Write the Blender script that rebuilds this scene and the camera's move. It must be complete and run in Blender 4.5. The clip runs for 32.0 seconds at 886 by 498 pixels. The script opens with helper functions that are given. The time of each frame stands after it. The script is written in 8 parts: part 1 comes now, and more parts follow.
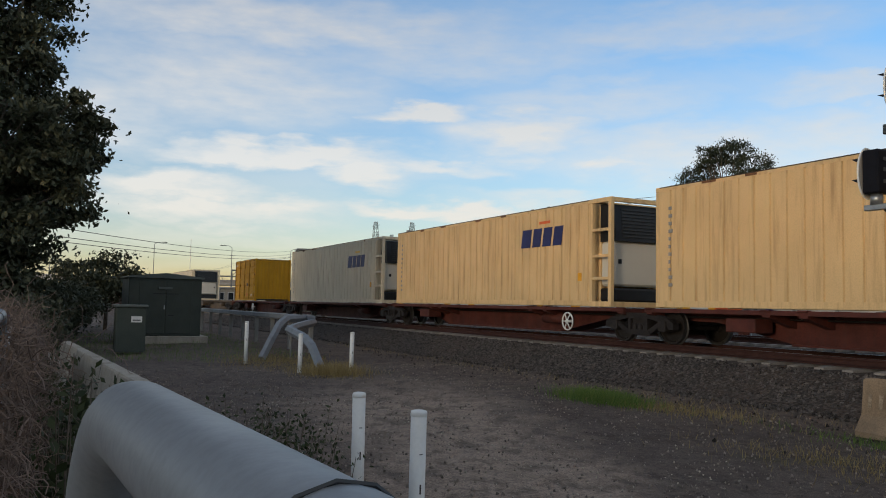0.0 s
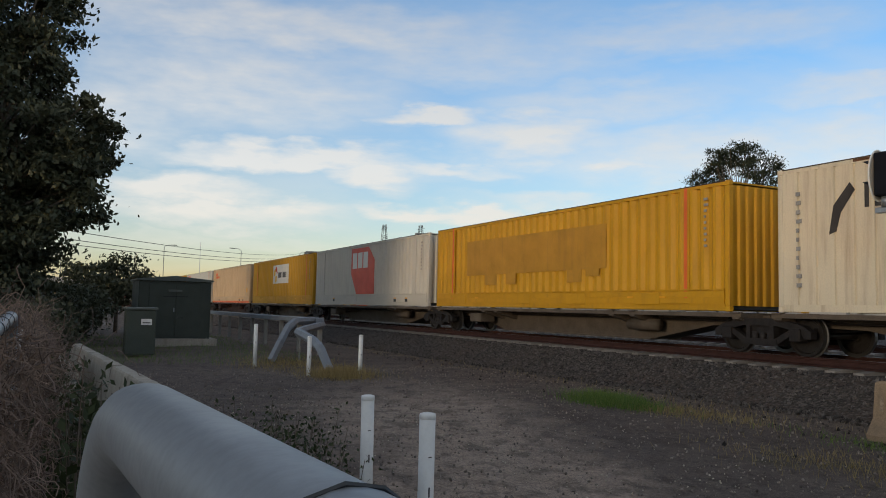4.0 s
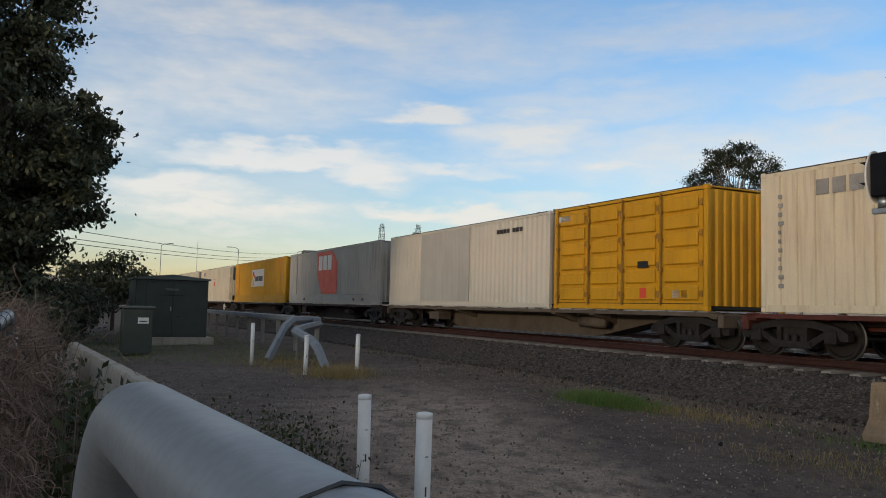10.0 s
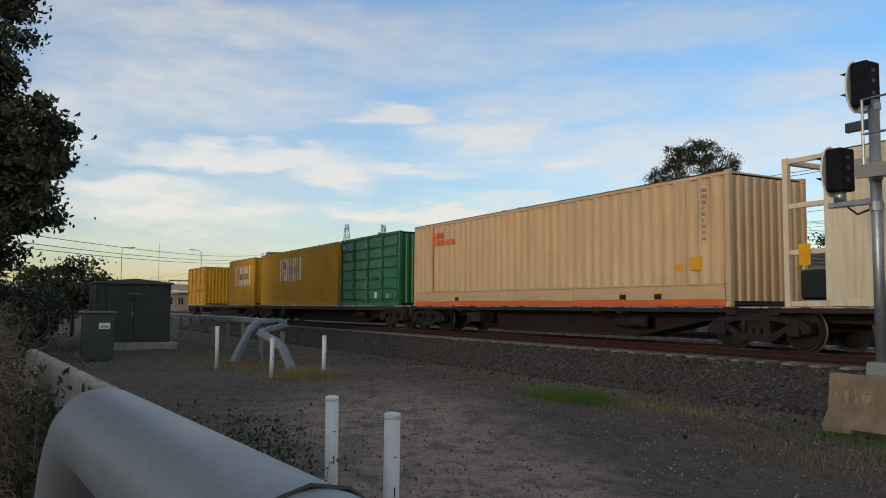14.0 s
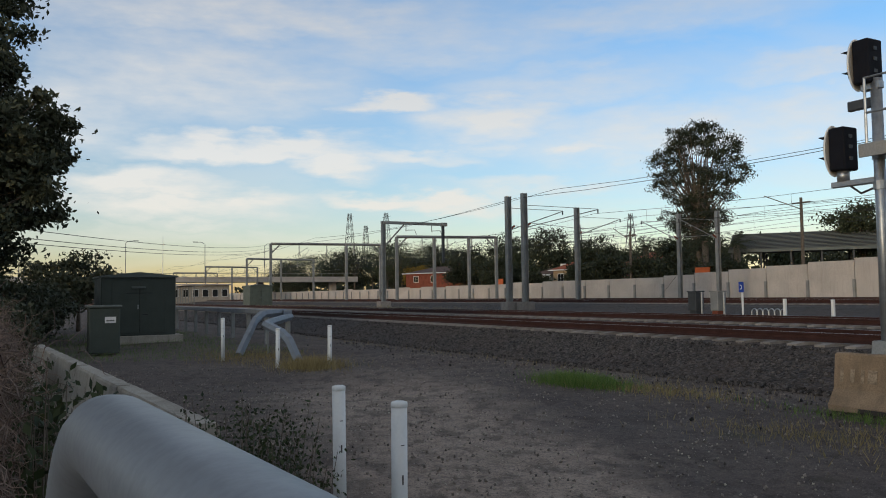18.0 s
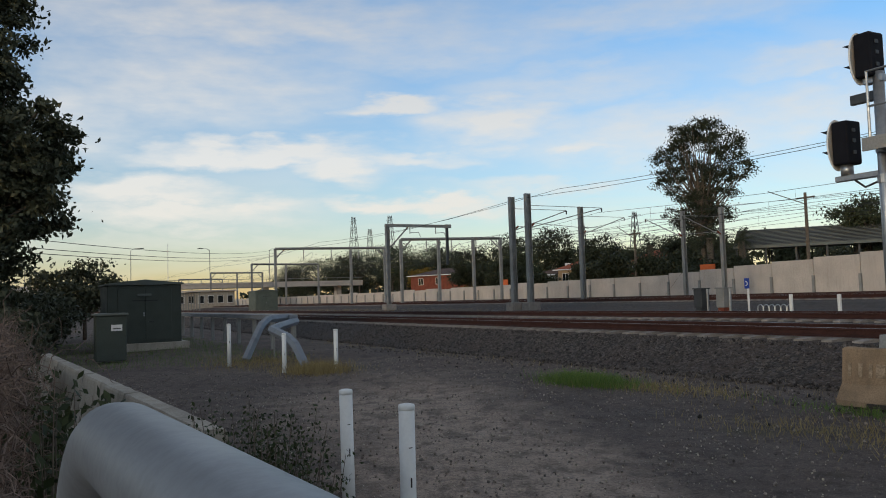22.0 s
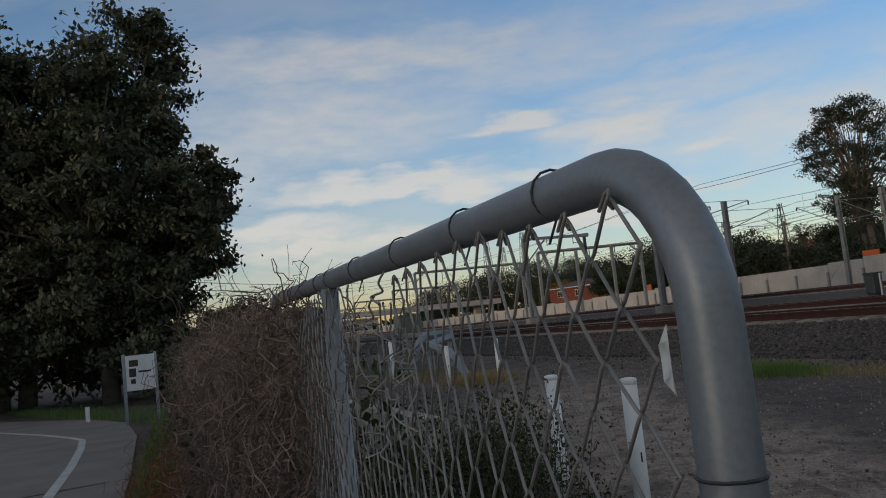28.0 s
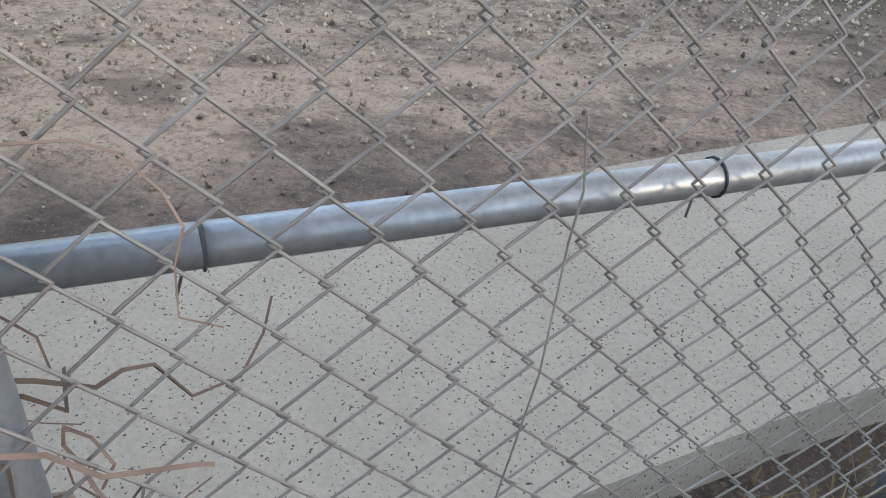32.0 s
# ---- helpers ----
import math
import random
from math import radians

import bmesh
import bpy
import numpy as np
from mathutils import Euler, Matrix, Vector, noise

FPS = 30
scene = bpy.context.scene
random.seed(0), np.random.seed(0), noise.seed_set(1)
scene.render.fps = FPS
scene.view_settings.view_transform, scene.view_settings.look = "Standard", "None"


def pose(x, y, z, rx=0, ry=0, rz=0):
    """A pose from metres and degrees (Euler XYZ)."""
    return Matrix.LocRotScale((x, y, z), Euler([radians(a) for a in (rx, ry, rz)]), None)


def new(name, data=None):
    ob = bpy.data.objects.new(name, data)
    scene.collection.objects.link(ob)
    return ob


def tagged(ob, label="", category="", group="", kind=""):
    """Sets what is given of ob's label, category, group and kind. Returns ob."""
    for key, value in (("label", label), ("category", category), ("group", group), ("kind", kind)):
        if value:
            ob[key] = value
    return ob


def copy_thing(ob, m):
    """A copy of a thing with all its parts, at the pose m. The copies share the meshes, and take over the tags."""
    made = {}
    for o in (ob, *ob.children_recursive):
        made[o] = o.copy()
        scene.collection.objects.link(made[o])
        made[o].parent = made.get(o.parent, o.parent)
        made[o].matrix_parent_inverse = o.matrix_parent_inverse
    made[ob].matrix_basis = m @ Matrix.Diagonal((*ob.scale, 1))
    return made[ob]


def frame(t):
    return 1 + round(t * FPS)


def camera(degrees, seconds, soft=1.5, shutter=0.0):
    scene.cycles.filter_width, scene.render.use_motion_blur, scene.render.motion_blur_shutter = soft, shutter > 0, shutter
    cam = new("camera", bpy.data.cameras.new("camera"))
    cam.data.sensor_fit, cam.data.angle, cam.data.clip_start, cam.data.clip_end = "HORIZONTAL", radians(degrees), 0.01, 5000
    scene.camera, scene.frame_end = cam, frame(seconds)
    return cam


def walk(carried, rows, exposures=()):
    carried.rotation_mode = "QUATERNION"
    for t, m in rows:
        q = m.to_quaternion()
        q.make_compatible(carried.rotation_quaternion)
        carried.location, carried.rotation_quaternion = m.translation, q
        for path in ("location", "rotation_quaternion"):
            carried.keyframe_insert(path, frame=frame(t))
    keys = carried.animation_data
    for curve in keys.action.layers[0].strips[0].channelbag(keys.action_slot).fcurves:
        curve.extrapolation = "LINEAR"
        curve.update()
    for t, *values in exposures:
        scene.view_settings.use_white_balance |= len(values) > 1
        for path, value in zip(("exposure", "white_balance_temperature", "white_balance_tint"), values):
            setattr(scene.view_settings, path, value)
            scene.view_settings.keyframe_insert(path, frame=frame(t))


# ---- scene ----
cam = camera(58.0, 32.0, soft=1.0)
PATH = [
    (0.0, pose(0.0000, 0.0000, 1.6200, 94.05, -1.23, -0.81)),
    (1.0, pose(0.0000, 0.0000, 1.6200, 94.11, -1.17, -0.65)),
    (2.0, pose(0.0000, 0.0000, 1.6200, 94.17, -1.20, -0.45)),
    (3.0, pose(0.0000, 0.0000, 1.6200, 94.18, -1.33, -0.21)),
    (3.5, pose(0.0000, 0.0000, 1.6200, 94.22, -1.25, -0.16)),
    (5.5, pose(0.0000, 0.0000, 1.6200, 94.24, -1.29, -0.33)),
    (6.0, pose(0.0000, 0.0000, 1.6200, 94.24, -1.26, -0.39)),
    (7.0, pose(0.0000, 0.0000, 1.6200, 94.25, -1.27, -0.50)),
    (8.0, pose(0.0000, 0.0000, 1.6200, 94.21, -1.35, -0.28)),
    (9.0, pose(0.0000, 0.0000, 1.6200, 94.19, -1.27, -0.30)),
    (10.0, pose(0.0000, 0.0000, 1.6200, 94.20, -1.41, -0.39)),
    (10.5, pose(0.0000, 0.0000, 1.6200, 94.19, -1.24, -0.76)),
    (11.0, pose(0.0000, 0.0000, 1.6200, 94.22, -0.98, -1.05)),
    (11.5, pose(0.0000, 0.0000, 1.6200, 94.22, -0.82, -1.40)),
    (12.0, pose(0.0000, 0.0000, 1.6200, 94.11, -0.66, -1.95)),
    (12.5, pose(0.0000, 0.0000, 1.6200, 94.21, -0.55, -2.36)),
    (13.0, pose(0.0000, 0.0000, 1.6200, 94.23, -0.43, -2.64)),
    (14.0, pose(0.0000, 0.0000, 1.6200, 94.20, -0.41, -2.79)),
    (14.5, pose(0.0000, 0.0000, 1.6200, 94.18, -0.48, -2.79)),
    (16.5, pose(0.0000, 0.0000, 1.6200, 94.12, -0.52, -2.76)),
    (17.0, pose(0.0000, 0.0000, 1.6200, 94.09, -0.40, -2.70)),
    (17.5, pose(0.0000, 0.0000, 1.6260, 93.91, -0.05, -2.66)),
    (18.0, pose(0.0000, 0.0000, 1.6260, 93.28, 0.74, -2.48)),
    (18.5, pose(0.0000, 0.0000, 1.6260, 93.14, 1.11, -2.43)),
    (19.0, pose(0.0000, 0.0000, 1.6260, 93.21, 1.27, -2.36)),
    (20.0, pose(0.0000, 0.0000, 1.6260, 93.20, 1.60, -2.40)),
    (21.0, pose(0.0000, 0.0000, 1.6260, 93.36, 1.69, -2.20)),
    (22.0, pose(0.0000, 0.0000, 1.6260, 93.42, 1.80, -2.11)),
    (23.0, pose(0.0000, 0.0000, 1.6260, 93.48, 1.79, -1.92)),
    (24.0, pose(0.0000, 0.0000, 1.6260, 93.56, 1.79, -1.69)),
    (24.5, pose(0.0000, 0.0000, 1.6260, 93.61, 1.79, -1.60)),
    (26.5, pose(0.0000, 0.0000, 1.6260, 93.95, 2.02, -1.58)),
    (27.0, pose(0.0000, 0.0000, 1.6260, 94.15, 1.65, -1.53)),
    (27.2, pose(0.0000, 0.0000, 1.6200, 95.30, 1.50, -1.40)),
    (27.4, pose(-0.0389, -0.0219, 1.6126, 99.98, 0.46, -0.65)),
    (27.6, pose(-0.1561, -0.0875, 1.5732, 99.87, 1.46, 2.32)),
    (27.8, pose(-0.3307, -0.1639, 1.4879, 98.02, 3.58, 6.44)),
    (28.0, pose(-0.4835, -0.0351, 1.4111, 95.39, 6.11, 7.76)),
    (28.1, pose(-0.5482, -0.0633, 1.3650, 94.49, 6.11, 8.22)),
    (28.3, pose(-0.6232, 0.0768, 1.3446, 94.01, 5.59, 8.35)),
    (28.5, pose(-0.7426, 0.1987, 1.3272, 94.32, 7.20, 6.72)),
    (28.8, pose(-0.9391, 0.3908, 1.3265, 92.17, 7.21, -0.36)),
    (29.0, pose(-1.0687, 0.4759, 1.3165, 91.68, 5.97, -6.51)),
    (29.2, pose(-1.1804, 0.5476, 1.3278, 92.11, 3.79, -13.50)),
    (29.5, pose(-1.2490, 0.6520, 1.3461, 92.47, 2.38, -25.31)),
    (29.8, pose(-1.2221, 0.8288, 1.3351, 93.10, 1.76, -36.16)),
    (30.0, pose(-1.2096, 0.9267, 1.3309, 93.22, 1.98, -41.68)),
    (30.2, pose(-1.2335, 0.9600, 1.3113, 91.80, 1.67, -45.96)),
    (30.6, pose(-1.2953, 1.0721, 1.2838, 84.73, 0.95, -56.12)),
    (31.0, pose(-1.3114, 1.2204, 1.3114, 74.74, -0.07, -65.63)),
    (31.3, pose(-1.3189, 1.2705, 1.3412, 68.23, -0.63, -72.72)),
    (31.6, pose(-1.3254, 1.2831, 1.3220, 61.36, 2.26, -76.80)),
    (32.0, pose(-1.3387, 1.3994, 1.2490, 56.94, -3.64, -87.05)),
]
EXPOSURES = [(0.0, -0.08, 6380, 10), (27.2, -0.08, 6380, 10), (27.8, -0.45, 6380, 10), (28.1, -0.45, 6400, 11), (28.5, 0.0, 6650, 14), (29.2, 0.1, 6700, 15), (30.2, -0.05, 6700, 15), (31.0, 1.15, 6650, 14), (31.6, 1.85, 6850, 13), (32.0, 1.85, 6850, 13)]
walk(cam, PATH, EXPOSURES)

# The place is laid out along the railway: s runs along the track, d away from it to the far side.
TURN = 26.1
A = radians(TURN)
UX, UY, NX, NY = -math.sin(A), math.cos(A), math.cos(A), math.sin(A)
R = random.Random(7)


def W(s, d, z=0.0):
    return Vector((s * UX + d * NX, s * UY + d * NY, z))


def T(s, d, z=0.0, rz=0.0, rx=0.0):
    """A pose at s, d; local x points down the track (towards smaller s), local y to larger d."""
    p = W(s, d, z)
    return pose(p.x, p.y, p.z, rx, 0, -(90 - TURN) + rz)


# ---- light ----
SUN_EL, SUN_AZ = 7.0, 138.0          # degrees; azimuth counted to the left of +y
world = bpy.data.worlds.new("world")
scene.world = world
world.use_nodes = True
wn, wl = world.node_tree.nodes, world.node_tree.links
wn.clear()


def wnode(kind, **kw):
    nd = wn.new(kind)
    for k, v in kw.items():
        if k == "ins":
            for i, x in v.items():
                nd.inputs[i].default_value = x
        elif k == "operation":
            nd.operation = v
    return nd


sky = wn.new("ShaderNodeTexSky")
sky.sky_type = "NISHITA"
sky.sun_disc = False
sky.sun_elevation = radians(SUN_EL)
sky.sun_rotation = radians(-SUN_AZ)
sky.air_density, sky.dust_density, sky.ozone_density = 1.0, 0.5, 1.6
tc = wn.new("ShaderNodeTexCoord")
sep = wn.new("ShaderNodeSeparateXYZ")
wl.new(tc.outputs["Generated"], sep.inputs[0])
# streaks of thin cloud: the direction is projected on a level sheet overhead
add = wnode("ShaderNodeMath", operation="ADD", ins={1: 0.24})
wl.new(sep.outputs[2], add.inputs[0])
mx = wnode("ShaderNodeMath", operation="MAXIMUM", ins={1: 0.02})
wl.new(add.outputs[0], mx.inputs[0])
dx = wnode("ShaderNodeMath", operation="DIVIDE")
dy = wnode("ShaderNodeMath", operation="DIVIDE")
wl.new(sep.outputs[0], dx.inputs[0]); wl.new(mx.outputs[0], dx.inputs[1])
wl.new(sep.outputs[1], dy.inputs[0]); wl.new(mx.outputs[0], dy.inputs[1])
comb = wn.new("ShaderNodeCombineXYZ")
wl.new(dx.outputs[0], comb.inputs[0]); wl.new(dy.outputs[0], comb.inputs[1])


def cloud(scale, rot, loc, nscale, detail, rough, lo, hi, dist=0.6):
    mp = wn.new("ShaderNodeMapping")
    mp.inputs["Scale"].default_value = scale
    mp.inputs["Rotation"].default_value = (0, 0, radians(rot))
    mp.inputs["Location"].default_value = loc
    wl.new(comb.outputs[0], mp.inputs[0])
    nt = wn.new("ShaderNodeTexNoise")
    nt.inputs["Scale"].default_value = nscale
    nt.inputs["Detail"].default_value = detail
    nt.inputs["Roughness"].default_value = rough
    nt.inputs["Distortion"].default_value = dist
    wl.new(mp.outputs[0], nt.inputs["Vector"])
    mr = wn.new("ShaderNodeMapRange")
    mr.interpolation_type = "SMOOTHSTEP"
    mr.inputs[1].default_value, mr.inputs[2].default_value = lo, hi
    wl.new(nt.outputs["Fac"], mr.inputs[0])
    return mr


c1 = cloud((0.75, 1.1, 1), 12, (1.3, 0.4, 0), 1.9, 5, 0.5, 0.38, 0.66)
c2 = cloud((0.8, 2.2, 1), 8, (0.2, 3.1, 0), 2.2, 6, 0.5, 0.48, 0.74, 0.5)


def wmath(kind, a, b=0.0):
    nd = wn.new("ShaderNodeMath")
    nd.operation = kind
    for i, v in ((0, a), (1, b)):
        if isinstance(v, (int, float)):
            nd.inputs[i].default_value = v
        else:
            wl.new(v, nd.inputs[i])
    return nd.outputs[0]


# single banks of thin cloud over the railway: tangent of the bearing from +y, tangent of the height, half width, half depth, thickness
BANKS = [
    (-0.191, 0.182, 0.152, 0.014, 0.95), (-0.085, 0.168, 0.067, 0.016, 0.75), (-0.329, 0.138, 0.080, 0.015, 0.80), (-0.274, 0.109, 0.125, 0.018, 0.85),
    (-0.014, 0.243, 0.068, 0.011, 0.80), (0.101, 0.219, 0.083, 0.027, 0.65), (0.014, 0.178, 0.082, 0.010, 0.50), (0.006, 0.116, 0.107, 0.009, 0.75),
    (0.333, 0.193, 0.177, 0.033, 0.50), (0.237, 0.179, 0.055, 0.009, 0.55), (-0.275, 0.271, 0.190, 0.056, 0.50), (-0.226, 0.348, 0.307, 0.032, 0.55),
    (-0.420, 0.220, 0.090, 0.046, 0.50), (0.001, 0.321, 0.217, 0.033, 0.40), (0.203, 0.261, 0.139, 0.026, 0.40), (0.526, 0.199, 0.150, 0.036, 0.45)]
BANKS2 = [(0.536, 0.257, 0.113, 0.018, 0.45), (0.315, 0.342, 0.194, 0.025, 0.40), (-0.294, 0.076, 0.195, 0.010, 0.40), (0.164, 0.134, 0.116, 0.010, 0.40)]
front = wmath("MAXIMUM", sep.outputs[1], 0.08)
flat_ = wmath("SQRT", wmath("ADD", wmath("MULTIPLY", sep.outputs[0], sep.outputs[0]), wmath("MULTIPLY", sep.outputs[1], sep.outputs[1])))
bear, high = wmath("DIVIDE", sep.outputs[0], front), wmath("DIVIDE", sep.outputs[2], wmath("MAXIMUM", flat_, 0.05))
bv = wn.new("ShaderNodeCombineXYZ")
wl.new(bear, bv.inputs[0]); wl.new(wmath("MULTIPLY", high, 3.2), bv.inputs[1])


def warp(scale, detail, amount, shift):
    nt = wn.new("ShaderNodeTexNoise")
    nt.noise_dimensions = "3D"
    nt.inputs["Scale"].default_value, nt.inputs["Detail"].default_value, nt.inputs["Roughness"].default_value = scale, detail, 0.55
    vm = wn.new("ShaderNodeVectorMath")
    vm.operation = "ADD"
    vm.inputs[1].default_value = (shift, shift * 2, 0)
    wl.new(bv.outputs[0], vm.inputs[0]); wl.new(vm.outputs[0], nt.inputs["Vector"])
    return wmath("MULTIPLY", wmath("SUBTRACT", nt.outputs["Fac"], 0.5), amount)


bw, hw = wmath("ADD", bear, warp(7.0, 4, 0.16, 1.7)), wmath("ADD", high, warp(9.0, 5, 0.075, 5.3))
grain = wmath("ADD", warp(16.0, 5, 1.1, 9.1), 0.92)
cm = wmath("MAXIMUM", c1.outputs[0], c2.outputs[0])
# the loose general cloud thins out where the single banks stand
inside = wn.new("ShaderNodeMapRange")
inside.interpolation_type = "SMOOTHSTEP"
inside.inputs[1].default_value, inside.inputs[2].default_value, inside.inputs[3].default_value, inside.inputs[4].default_value = 0.55, 0.95, 0.40, 1.0
wl.new(wmath("ADD", wmath("ABSOLUTE", bear), wmath("MULTIPLY", wmath("LESS_THAN", sep.outputs[1], 0.05), 9.0)), inside.inputs[0])
cm = wmath("MULTIPLY", cm, inside.outputs[0])
for bu, bh, ba, bb, bs_ in BANKS + BANKS2:
    du, dv = wmath("DIVIDE", wmath("SUBTRACT", bw, bu), ba * 1.15), wmath("DIVIDE", wmath("SUBTRACT", hw, bh), bb * 1.25)
    r2 = wmath("ADD", wmath("MULTIPLY", du, du), wmath("MULTIPLY", dv, dv))
    bell = wmath("DIVIDE", min(1.3, bs_ * 1.8), wmath("ADD", 1.0, wmath("MULTIPLY", r2, wmath("ADD", r2, 0.25))))
    cm = wmath("MAXIMUM", cm, wmath("MULTIPLY", wmath("MULTIPLY", bell, grain), wmath("GREATER_THAN", sep.outputs[1], 0.05)))
fade = wn.new("ShaderNodeMapRange")
fade.inputs[1].default_value, fade.inputs[2].default_value = 0.01, 0.12
fade.inputs[3].default_value, fade.inputs[4].default_value = 0.25, 0.92
wl.new(sep.outputs[2], fade.inputs[0])
fac = wnode("ShaderNodeMath", operation="MULTIPLY")
wl.new(cm, fac.inputs[0]); wl.new(fade.outputs[0], fac.inputs[1])
# the clouds' own colour: warm low down, cool grey-white above
ramp = wn.new("ShaderNodeValToRGB")
ramp.color_ramp.elements[0].position, ramp.color_ramp.elements[0].color = 0.02, (9.4, 8.8, 7.3, 1)
ramp.color_ramp.elements[1].position, ramp.color_ramp.elements[1].color = 0.42, (4.9, 5.3, 6.0, 1)
el = ramp.color_ramp.elements.new(0.17)
el.color = (8.2, 8.3, 8.1, 1)
ez = ramp.color_ramp.elements.new(0.75)
ez.color = (5.6, 5.2, 4.8, 1)
wl.new(sep.outputs[2], ramp.inputs[0])
mixc = wn.new("ShaderNodeMix")
mixc.data_type = "RGBA"
wl.new(fac.outputs[0], mixc.inputs["Factor"])
gain = wn.new("ShaderNodeMix")
gain.data_type, gain.blend_type = "RGBA", "MULTIPLY"
gain.inputs["Factor"].default_value = 1.0
tint = wn.new("ShaderNodeValToRGB")
tint.color_ramp.elements[0].position, tint.color_ramp.elements[0].color = 0.0, (2.05, 1.85, 2.05, 1)
tint.color_ramp.elements[1].position, tint.color_ramp.elements[1].color = 0.30, (1.5, 2.08, 2.7, 1)
wl.new(sep.outputs[2], tint.inputs[0])
tz = tint.color_ramp.elements.new(0.75)
tz.color = (3.4, 2.7, 2.3, 1)
wl.new(tint.outputs[0], gain.inputs[7])
wl.new(sky.outputs[0], gain.inputs[6])
wl.new(gain.outputs[2], mixc.inputs[6])
wl.new(ramp.outputs[0], mixc.inputs[7])
bg = wn.new("ShaderNodeBackground")
bg.inputs["Strength"].default_value = 0.10
wl.new(mixc.outputs[2], bg.inputs[0])
out = wn.new("ShaderNodeOutputWorld")
wl.new(bg.outputs[0], out.inputs[0])

sun = new("sun", bpy.data.lights.new("sun", "SUN"))
sun.data.energy, sun.data.angle, sun.data.color = 1.0, radians(9), (1.0, 0.82, 0.58)
sa, se = radians(SUN_AZ), radians(SUN_EL)
sdir = Vector((-math.sin(sa) * math.cos(se), math.cos(sa) * math.cos(se), math.sin(se)))
sun.matrix_world = sdir.to_track_quat("Z", "Y").to_matrix().to_4x4()

# ---- materials ----
MATS = {}


def mat(name, col, rough=0.7, metal=0.0, var=0.25, scale=3.0, fine=40.0, bump=0.15, col2=None, streak=0.0, streak_col=(0.12, 0.07, 0.035), spot=0.0, rnd=0.0, spec=0.4):
    """Paint, metal, stone or soil: a base colour, two sizes of mottling, runs of dirt down the face, a fine relief."""
    if name in MATS:
        return MATS[name]
    m = bpy.data.materials.new(name)
    m.use_nodes = True
    n, l = m.node_tree.nodes, m.node_tree.links
    b = n["Principled BSDF"]
    t = n.new("ShaderNodeTexCoord")
    oi = n.new("ShaderNodeObjectInfo")
    va = n.new("ShaderNodeVectorMath"); va.operation = "MULTIPLY_ADD"
    va.inputs[1].default_value = (1, 1, 1)
    sc = n.new("ShaderNodeVectorMath"); sc.operation = "SCALE"
    sc.inputs[0].default_value = (17.0, 31.0, 11.0)
    l.new(oi.outputs["Random"], sc.inputs["Scale"])
    l.new(t.outputs["Object"], va.inputs[0]); l.new(sc.outputs[0], va.inputs[2])
    n1 = n.new("ShaderNodeTexNoise"); n1.inputs["Scale"].default_value = scale; n1.inputs["Detail"].default_value = 4
    n2 = n.new("ShaderNodeTexNoise"); n2.inputs["Scale"].default_value = fine; n2.inputs["Detail"].default_value = 3
    l.new(va.outputs[0], n1.inputs["Vector"]); l.new(va.outputs[0], n2.inputs["Vector"])
    r1 = n.new("ShaderNodeMapRange"); r1.inputs[1].default_value, r1.inputs[2].default_value = 0.35, 0.68
    l.new(n1.outputs["Fac"], r1.inputs[0])
    c2 = col2 or tuple(c * (1 - var) for c in col)
    mx1 = n.new("ShaderNodeMix"); mx1.data_type = "RGBA"
    mx1.inputs[6].default_value = (*col, 1); mx1.inputs[7].default_value = (*c2, 1)
    l.new(r1.outputs[0], mx1.inputs["Factor"])
    mx2 = n.new("ShaderNodeMix"); mx2.data_type, mx2.blend_type = "RGBA", "MULTIPLY"
    mx2.inputs["Factor"].default_value = min(1.0, var * 1.6)
    gr = n.new("ShaderNodeValToRGB")
    gr.color_ramp.elements[0].position, gr.color_ramp.elements[0].color = 0.33, (0.5, 0.5, 0.5, 1)
    gr.color_ramp.elements[1].position, gr.color_ramp.elements[1].color = 0.6, (1.1, 1.1, 1.1, 1)
    l.new(n2.outputs["Fac"], gr.inputs[0])
    l.new(mx1.outputs[2], mx2.inputs[6]); l.new(gr.outputs[0], mx2.inputs[7])
    last = mx2.outputs[2]
    if streak:
        mp = n.new("ShaderNodeMapping"); mp.inputs["Scale"].default_value = (5.0, 5.0, 0.35)
        l.new(va.outputs[0], mp.inputs[0])
        n3 = n.new("ShaderNodeTexNoise"); n3.inputs["Scale"].default_value = 1.3; n3.inputs["Detail"].default_value = 7; n3.inputs["Roughness"].default_value = 0.62
        l.new(mp.outputs[0], n3.inputs["Vector"])
        r3 = n.new("ShaderNodeMapRange"); r3.inputs[1].default_value, r3.inputs[2].default_value = 0.50, 0.82
        r3.inputs[4].default_value = streak
        l.new(n3.outputs["Fac"], r3.inputs[0])
        mx3 = n.new("ShaderNodeMix"); mx3.data_type = "RGBA"; mx3.inputs[7].default_value = (*streak_col, 1)
        l.new(r3.outputs[0], mx3.inputs["Factor"]); l.new(last, mx3.inputs[6])
        last = mx3.outputs[2]
    if spot:
        vo = n.new("ShaderNodeTexNoise"); vo.inputs["Scale"].default_value = fine * 1.7; vo.inputs["Detail"].default_value = 1
        l.new(va.outputs[0], vo.inputs["Vector"])
        r4 = n.new("ShaderNodeMapRange"); r4.inputs[1].default_value, r4.inputs[2].default_value = 0.66, 0.70; r4.inputs[4].default_value = spot
        l.new(vo.outputs["Fac"], r4.inputs[0])
        mx4 = n.new("ShaderNodeMix"); mx4.data_type = "RGBA"; mx4.inputs[7].default_value = (0.02, 0.02, 0.02, 1)
        l.new(r4.outputs[0], mx4.inputs["Factor"]); l.new(last, mx4.inputs[6])
        last = mx4.outputs[2]
